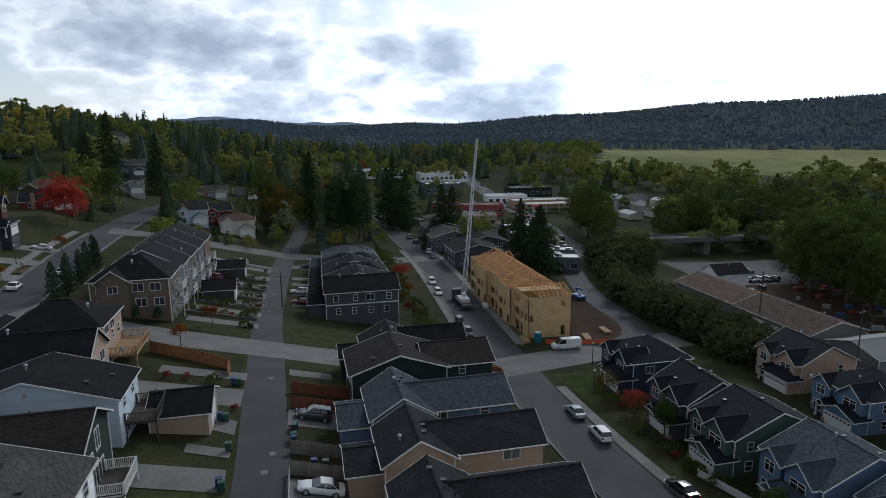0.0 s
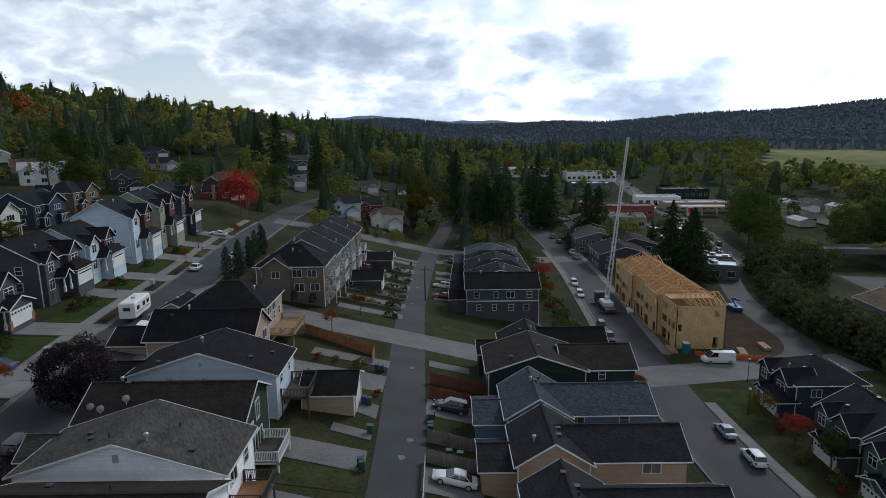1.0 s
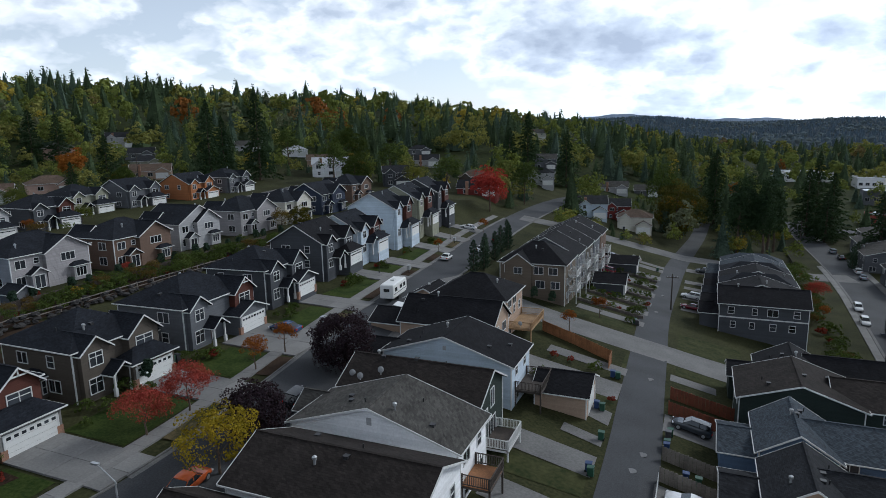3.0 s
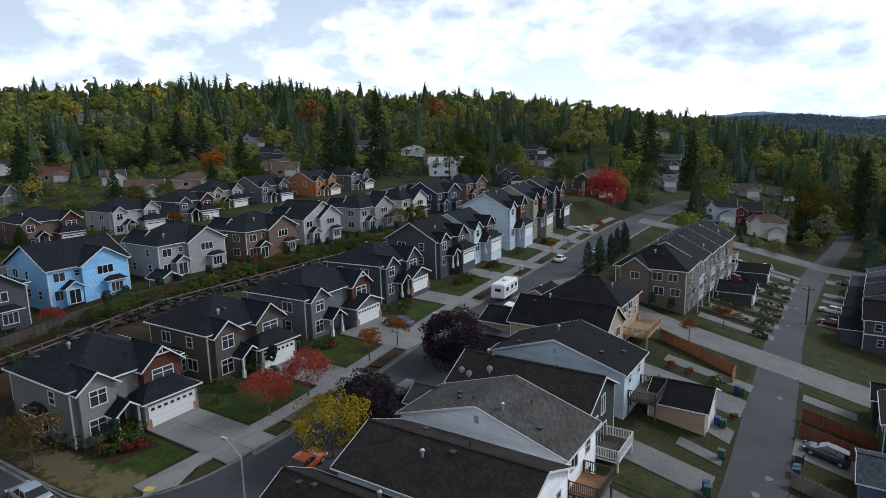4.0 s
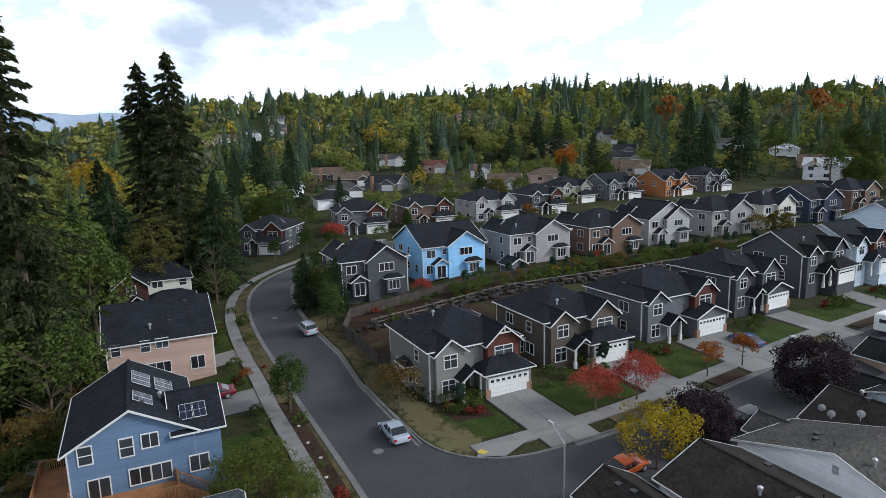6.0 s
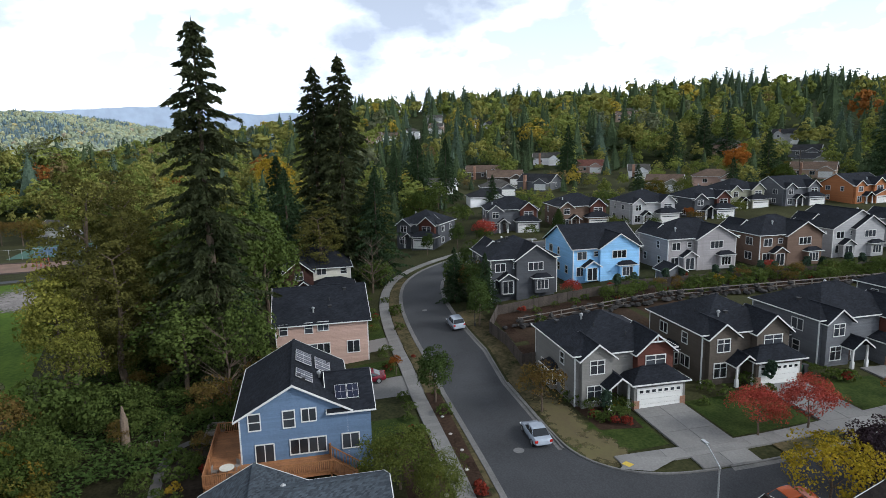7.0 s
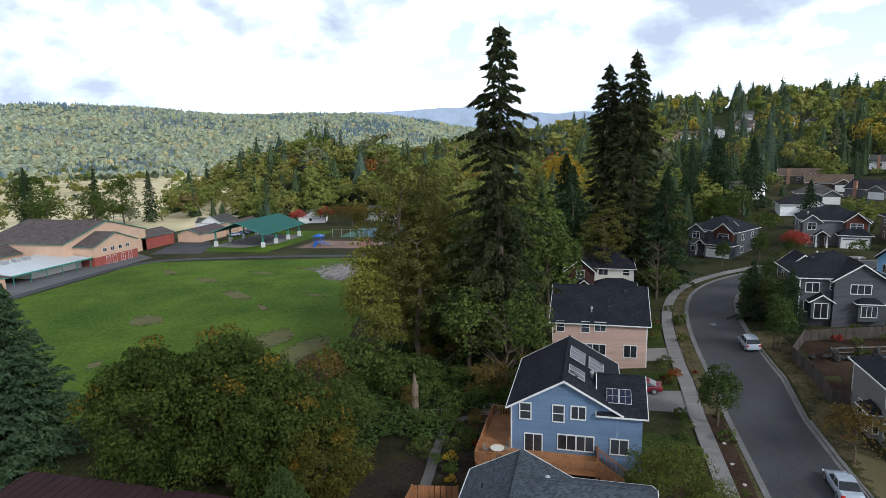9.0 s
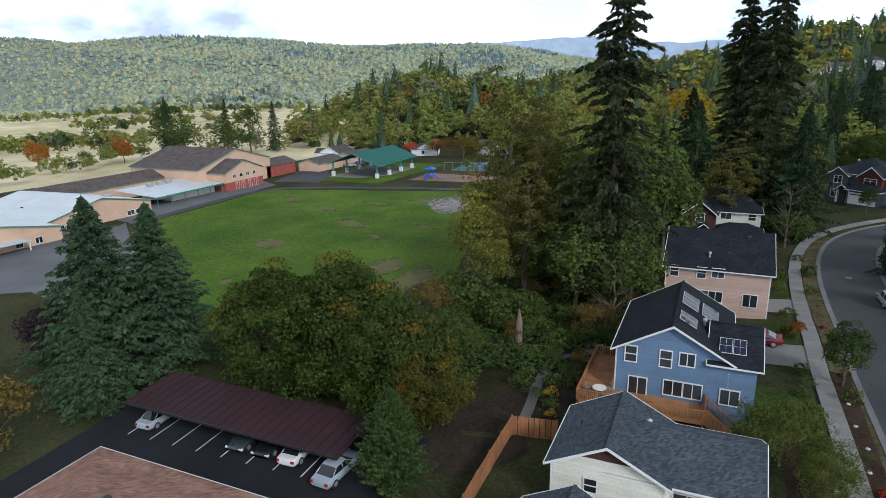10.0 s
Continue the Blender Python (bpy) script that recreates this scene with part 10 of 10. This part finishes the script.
for u in (0.28, 0.62, 0.95):
    p = pa.lerp(pb, u)
    part("pier", box(p.x - 1.3, p.x + 1.3, p.y - 3.6, p.y + 3.6, -26, p.z - 0.4), CONCRETE_OLD, op)
MAIN = kerbed("main_road", [(103.6, 218), (105.2, 228), (112, 262), (117.6, 288), (126, 350), (140, 487), (150, 560)], 6.0, "wide grey main road into town", kerbs=(False, False), dz=0.09)
strip("road_marking", MAIN, -0.15, 0.15, 0.12, mat("line_yellow", (0.5, 0.36, 0.05), 0.8, 0.1), "yellow centre line of the main road", "road marking", n=1)
kerbed("side_road", [(40, 322), (70, 316), (100, 300), (118, 292)], 5, "grey road through town", kerbs=(False, False), dz=0.08)
kerbed("side_road", [(60, 214), (98, 215.5), (130, 213)], 4.5, "grey road up to the overpass", kerbs=(False, False), dz=0.1)
random.seed(50)


def shop(x, y, w, d, h, turn, wall, roof, label):
    t = thing("shop", label, "shop", pose(x, y, tz(x, y), 0, 0, turn), group="shops in town")
    part("wall", lattice([-w / 2, -w / 2 + 0.4, w / 2 - 0.4, w / 2], [-d / 2, -d / 2 + 0.4, d / 2 - 0.4, d / 2], lambda i, j: i != 1 or j != 1, -h - 0.5, 2.0), wall, t, m=pose(0, 0, 0, -90))
    part("roof", box(-w / 2 + 0.2, w / 2 - 0.2, -d / 2 + 0.2, d / 2 - 0.2, h - 0.3, h), roof, t)
    n = max(2, int(w / 4))
    for k in range(n):
        u = -w / 2 + w * (k + 0.5) / n
        fr, pn = window_mesh(2.2, 1.8, "slide")
        o = part("window", fr, None, t, m=pose(u, -d / 2, h * 0.45))
        part("pane", pn, None, o)
    for k in range(3):
        ux, uy = random.uniform(-w / 3, w / 3), random.uniform(-d / 3, d / 3)
        part("roof_unit", box(ux - 0.9, ux + 0.9, uy - 0.7, uy + 0.7, h, h + 1.0), STEEL, t)


PALEROOF = mat("pale_flat_roof", (0.42, 0.43, 0.44), 0.8, 0.12)
DARKFLAT = mat("dark_flat_roof", (0.06, 0.062, 0.066), 0.8, 0.15)
for x, y, w, d, hh, tn, wm, rm, lab in ((96, 334, 30, 14, 5.5, -8, REDBRICK, DARKFLAT, "red-brick shop with a dark flat roof"), (80, 345, 16, 12, 5, -8, REDBRICK, DARKFLAT, "red-brick shop on the town street"), (145, 362, 36, 14, 4.8, -5, S_TAN, PALEROOF, "long shop with a pale flat roof"),
                                        (132, 388, 26, 14, 4.5, -5, S_WHITE, PALEROOF, "low white shop with a pale roof"), (84, 296, 22, 16, 5, -10, S_TAN, DARKFLAT, "low tan shop with a green-grey roof"), (94, 262, 14, 10, 4.5, -10, S_GREY, METALROOF, "metal-roofed shed by the main road"), (92, 240, 16, 12, 4.5, -10, S_GREY, METALROOF, "metal-roofed workshop by the main road"), (88, 222, 14, 10, 4.5, -12, S_DGREY, METALROOF, "grey shed with a metal roof"),
                                        (100, 430, 26, 16, 8, -5, S_GREY, METALROOF, "two-storey shop building in town"), (160, 420, 30, 16, 6, 0, S_GREEN, DARKFLAT, "dark green shop building in town"), (120, 520, 40, 20, 7, 0, S_WHITE, PALEROOF, "large pale store in the distance"), (70, 560, 44, 22, 7, 0, S_WHITE, PALEROOF, "large pale store in the distance")):
    shop(x, y, w, d, hh, tn, wm, rm, lab)
shop(88.5, 203, 12, 8, 4.4, -20, S_GREY, METALROOF, "low shed with a pale metal roof")
shop(84.5, 191, 13, 9, 4.2, -20, S_GREY, METALROOF, "low shed with a ribbed pale roof")
gas = thing("petrol_canopy", "petrol station canopy with an orange stripe", "canopy", pose(141, 340, tz(141, 340), 0, 0, -5))
part("roof", box(-12, 12, -4, 4, 4.6, 5.4), PALEROOF, gas)
part("stripe", box(-12.05, 12.05, -4.06, -4.0, 4.7, 5.1), mat("stripe_orange", (0.6, 0.2, 0.02), 0.5, 0.05), gas)
for k in (-8, 0, 8):
    part("post", box(k - 0.25, k + 0.25, -0.3, 0.3, 0, 4.6), WHITE, gas)
sg = thing("petrol_sign", "tall red and white petrol sign panel", "sign", pose(121, 306, tz(121, 306)))
part("post", box(-0.15, 0.15, -0.1, 0.1, 0, 5), WHITE, sg)
part("panel", box(-1.2, 1.2, -0.15, 0.15, 4, 8.5), WHITE, sg)
part("panel_field", box(-0.9, 0.9, -0.19, -0.15, 5.8, 8.1), mat("sign_red", (0.5, 0.03, 0.02), 0.5, 0.05), sg)
for i in range(16):
    x, y = 178 + 15 * (i % 4) + random.uniform(-2, 2), 306 + 24 * (i // 4) + random.uniform(-2, 2)
    z_ = tz(x, y)
    house_at("pale single-storey mobile home", [(x - 4, x + 4, y - 6, y + 6, z_ - 1, z_ + 3, "y", 1.2, random.choice((S_PALE, S_WHITE, S_CREAM)), random.choice((PALEROOF, GREYROOF)))], 400 + i, z_, 1, group="mobile homes", category="mobile home")
for i, (x, y) in enumerate(((57, 236), (60, 258), (66, 280), (58, 205), (66, 222))):
    z_ = tz(x, y)
    h, L = house_at("grey two-storey block of flats", [(x - 8, x + 8, y - 8, y + 8, z_ - 1, z_ + 5.6, "y", 2.2, S_GREY if i < 3 else S_DGREY, GREYROOF if i < 3 else BLACKROOF)], 420 + i, z_, 2, group="flats")
    auto_windows(h, L[0], "SW", (1.5, 4.2), rng(430 + i), 3.4)
# homes among the trees
HOMEWALL = dict(white=S_WHITE, pale=S_PALE, peach=S_PEACH, tan=S_TAN, brown=S_BROWN, grey=S_GREY, green=S_OLIVE, darkgrey=S_DGREY, red=S_RED, steel=S_ICE, cream=S_CREAM)
HOMEROOF = dict(grey=GREYROOF, slate=SLATEDARK, brown=BROWNSHED, red=shingle("red_brown", (0.10, 0.045, 0.035)), pale=mat("pale_metal_roof", (0.40, 0.41, 0.43), 0.5, 0.1, 4, 0.3, 0.05))
ROOFWORD = dict(grey="grey", slate="dark slate", brown="brown", red="red-brown", pale="pale metal")
WALLWORD = dict(darkgrey="dark grey", steel="blue-grey", green="olive")
for i, (x, y, a, w, d, n, wk, rk) in enumerate(OLDHOMES):
    rr = rng(500 + i)
    z_ = tz(x, y)
    hh = 5.3 if n == 2 else 2.9
    wm, rm = HOMEWALL[wk], HOMEROOF[rk]
    vols = [(-w / 2, w / 2, -d / 2, d / 2, -3, hh, "x" if i % 3 else "h", 2.1 + 0.03 * w, wm, rm), (w / 2 - 5.4, w / 2 - 0.3, -d / 2 - 2.6, 0, -3, 2.8 if n == 2 else 2.7, "y", 1.5, wm, rm)]
    if n == 2:
        vols.append((-w / 2 + 0.8, -w / 2 + 4.6, -d / 2 - 0.9, 0, -3, hh, "y", 1.5, wm, rm))
    hs = build_house(pose(x, y, z_, 0, 0, a), "%s %s house with a %s roof among trees" % (WALLWORD.get(wk, wk), "two-storey" if n == 2 else "single-storey", ROOFWORD[rk]), vols, corner=False, vents=0, seed=i, group="homes among the trees")
    auto_windows(hs, vols[0], "SE", (1.5, 4.2) if n == 2 else (1.5,), rr, 4.6)
    if n == 2:
        auto_windows(hs, vols[2], "S", (1.5, 4.2), rr, 3.0)
    if i % 3 == 1:
        part("chimney", box(-w / 4 - 0.5, -w / 4 + 0.5, -d / 2 - 0.75, -d / 2 + 0.1, -3, hh + 2.4), BRICK, hs)
    put_garage_door(hs, vols[1], "S", (vols[1][0] + vols[1][1]) / 2, 4.4, 2.1, 0, False)
# tall trees that stand out of the gardens: x, y, kind, height scale, width scale
random.seed(64)
for x, y, k, sz, sw in (
        (-169, 184, "fir_tall", 1.04, 1.1), (-164, 206, "fir_tall", 1.16, 1.15), (-173, 196, "fir_tall", 0.85, 1.0), (-76, 290, "fir_tall", 1.02, 1.2), (-83, 284, "fir_tall", 0.8, 1.0), (-202, 36, "spruce_b", 1.08, 1.1), (-210, 47, "spruce_b", 1.0, 0.9),
        (-214, 30, "spruce_b", 0.95, 0.9), (-243, 106, "spruce_b", 1.02, 1.0), (-232, 101, "spruce_b", 0.7, 0.8), (-203, 168, "fir_tall", 0.6, 0.9), (-271, 188, "fir_tall", 0.8, 1.0), (-265, 196, "fir_tall", 0.74, 1.0), (-252, 160, "spruce_b", 0.9, 0.9),
        (6, 300, "fir_tall", 1.1, 1.2), (49, 326, "fir_tall", 1.15, 1.2), (-61, 306, "fir_tall", 0.9, 1.1), (5, 330, "fir_tall", 1.0, 1.2), (42, 300, "fir_tall", 0.95, 1.3), (51, 300, "fir_tall", 0.9, 1.2), (47, 286, "fir_tall", 0.7, 1.1), (58, 252, "fir_tall", 0.8, 1.2),
        (64, 258, "fir_tall", 0.75, 1.2), (-14, 262, "alder", 1.35, 1.1), (-8, 256, "bigleaf_gold", 2.2, 2.0), (72, 178, "spruce_b", 1.05, 1.1), (68, 184, "spruce_b", 0.85, 1.0), (76, 186, "spruce_b", 0.9, 1.0),
        (-218, 166, "orange_maple", 1.0, 1.0), (-182, 250, "alder", 0.9, 1.1), (-150, 252, "bigleaf", 1.6, 1.6), (-125, 244, "alder", 0.75, 1.0), (-100, 214, "birch", 0.6, 0.8), (-92, 228, "alder", 0.65, 1.0), (-137, 218, "alder", 0.8, 1.0), (-120, 205, "bigleaf", 1.0, 1.1),
        (-181, -187, "alder", 0.95, 1.2), (-222, -237, "cotton_tall", 1.0, 1.0), (-214, -231, "fir_tall", 0.9, 0.72), (-233, -214, "fir_tall", 0.85, 0.72), (-242, -208, "cotton_tall", 0.9, 0.85), (-250, -200, "fir_tall", 0.8, 0.7), (-190, -232, "orange_maple", 0.9, 0.85), (-162, -246, "orange_maple", 0.95, 0.9), (-200, -243, "shrub_olive", 1.6, 1.3), (-178, -240, "shrub_olive", 1.4, 1.2), (-206, -190, "alder", 0.9, 1.2), (-262, -12, "gold_maple", 1.0, 1.0)):
    word = "dark fir" if k in ("fir_tall", "spruce_b") else "bright orange maple" if k == "orange_maple" else "golden yellow maple" if "gold" in k else "leafy green tree"
    plant(k, x, y, "tall " + word + " rising out of the gardens", sw, sz=sz, group="tall trees among the homes")

pavement("pavement", sub(STREET_B, 112, 235), -6.6, -4.95, 0.17, "brownish slab pavement above the wide street")
random.seed(71)
for i in range(46):
    y = 108 + i * 2.4
    x = 27.8 - random.uniform(0, 4.6) + (y - 110) * 0.03
    k = random.choice(("shrub_dark", "shrub", "shrub_dark", "russet", "shrub_red"))
    plant(k, x, y, "dark shrub on the bank above the street", random.uniform(0.8, 1.5) * (0.5 if k == "russet" else 1), name="shrub", category="shrub", group="bank shrubs above the street")
for i in range(5):
    x, y = random.uniform(112, 134), random.uniform(190, 202)
    plant(random.choice(("cottonwood", "alder", "alder")), x, y, "leafy tree in front of the overpass", random.uniform(0.35, 0.6), group="trees by the overpass")
blob("bare_patch", -48.8, 24.8, 4.2, 2.6, 25, DRYPATCH, "dry bare patch on the corner lawn", "bare patch", 0.06, 7)
blob("bare_patch", -56, 23.8, 7.0, 2.2, 0, DRYPATCH, "dry bare patch along the kerb", "bare patch", 0.06, 8)
for i in range(26):
    x, y = -81.5 - random.random() * 5, 29 + i * 3.1 + random.random() * 2
    k = random.choice(("shrub_dark", "shrub", "shrub", "shrub_red"))
    plant(k, x, y, "low shrub on the terrace bank", random.uniform(0.5, 0.9) * (0.6 if k == "shrub_dark" else 1), name="shrub", category="shrub", group="bank shrubs")

# distant mountains beyond the ridges; the haze of distance is mixed into the blue
HAZYHILL = mat("distant_mountain", (0.30, 0.36, 0.46), 0.95, 0.10, 0.02, 0.002, 0.0, spec=0.0)


def mountains(az0, az1, el0, el1, seed):
    """A long far range: a strip of rock with a wandering crest."""
    v, f, n = [], [], 60
    for i in range(n + 1):
        u = i / n
        az = radians(az0 + (az1 - az0) * u)
        k = math.sin(math.pi * u) ** 0.6 * (0.75 + 0.35 * noise.noise(Vector((u * 5, seed, 0))) + 0.12 * noise.noise(Vector((u * 19, seed, 3))))
        for r, h in ((4150, -60), (4300, 28 + 4300 * math.tan(radians(el0 + (el1 - el0) * k)))):
            v.append((-r * math.sin(az), r * math.cos(az), h))
    for i in range(n):
        f.append((2 * i, 2 * i + 2, 2 * i + 3, 2 * i + 1))
    return tagged(part("distant_mountains", (v, f), HAZYHILL, smooth=True), "pale blue mountains far beyond the valley", "mountains", kind="structure")


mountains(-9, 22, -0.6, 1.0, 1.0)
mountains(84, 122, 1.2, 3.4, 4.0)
for x, y, s in ((146, 150, 0.95), (152, 160, 1.0), (147, 138, 1.0), (143, 127, 0.9), (156, 146, 1.1), (141, 118, 0.8), (165, 172, 0.9), (172, 160, 1.1), (150, 112, 0.9), (198, 236, 0.95), (206, 222, 1.0), (204, 268, 0.9)):
    plant("cotton_tall", x, y, "tall leafy cottonwood behind the works yard", s, group="cottonwoods behind the yard")

for x, y, a in ((-252, -118, 20), (-228, -150, 0), (-192, -8, 30), (-262, -92, 60)):
    z_ = tz(x, y)
    hs = build_house(pose(x, y, z_, 0, 0, a), "white house with a grey roof beyond the school", [(-6, 6, -4.5, 4.5, -3, 3.2, "x", 2.4, S_WHITE if a != 30 else S_GREY, GREYROOF if a != 30 else S_RED), (1.5, 5.7, -7, 0, -3, 3.0, "y", 1.7, S_WHITE, GREYROOF)], corner=False, vents=0, seed=int(a), group="homes beyond the school")
    auto_windows(hs, (-6, 6, -4.5, 4.5), "SE", (1.6,), rng(int(a) + 5), 3.5)
random.seed(88)
for x, y, k, s in ((-240, -103, "russet", 1.6), (-244, -110, "maple_red", 1.5), (-236, -95, "russet", 1.7), (-247, -96, "bigleaf_gold", 0.9), (-238, -120, "maple_red", 1.3), (-250, -84, "birch", 0.75), (-255, -76, "bigleaf_gold", 1.0), (-246, -70, "alder", 0.6), (-250, -130, "cottonwood", 0.8), (-232, -128, "shrub_olive", 1.2)):
    plant(k, x, y, "autumn tree beside the school lot", s, group="trees beside the school lot")
for i in range(7):
    car(-206 - 4.5 * i, -129.5 + 0.8 * i, 10, random.choice(("sedan", "suv")), random.choice(("white", "silver", "dark", "blue", "black")), "car parked on the school drive", far=True)
for i in range(34):
    x = -44 - 2.0 * i + random.uniform(-0.6, 0.6)
    if any(abs(x - c) < 2.8 for c in (-69, -83.5)):
        continue
    y = 12.3 + 0.2 * math.sin(i) + random.choice((0, -2.9, -3.6))
    k = random.choice(("shrub", "shrub_dark", "shrub", "shrub_red"))
    plant(k, x, y, "small garden shrub beside the curved pavement", random.uniform(0.4, 0.8) * (0.55 if k == "shrub_dark" else 1), name="shrub", category="shrub", group="shrubs by the curved pavement")
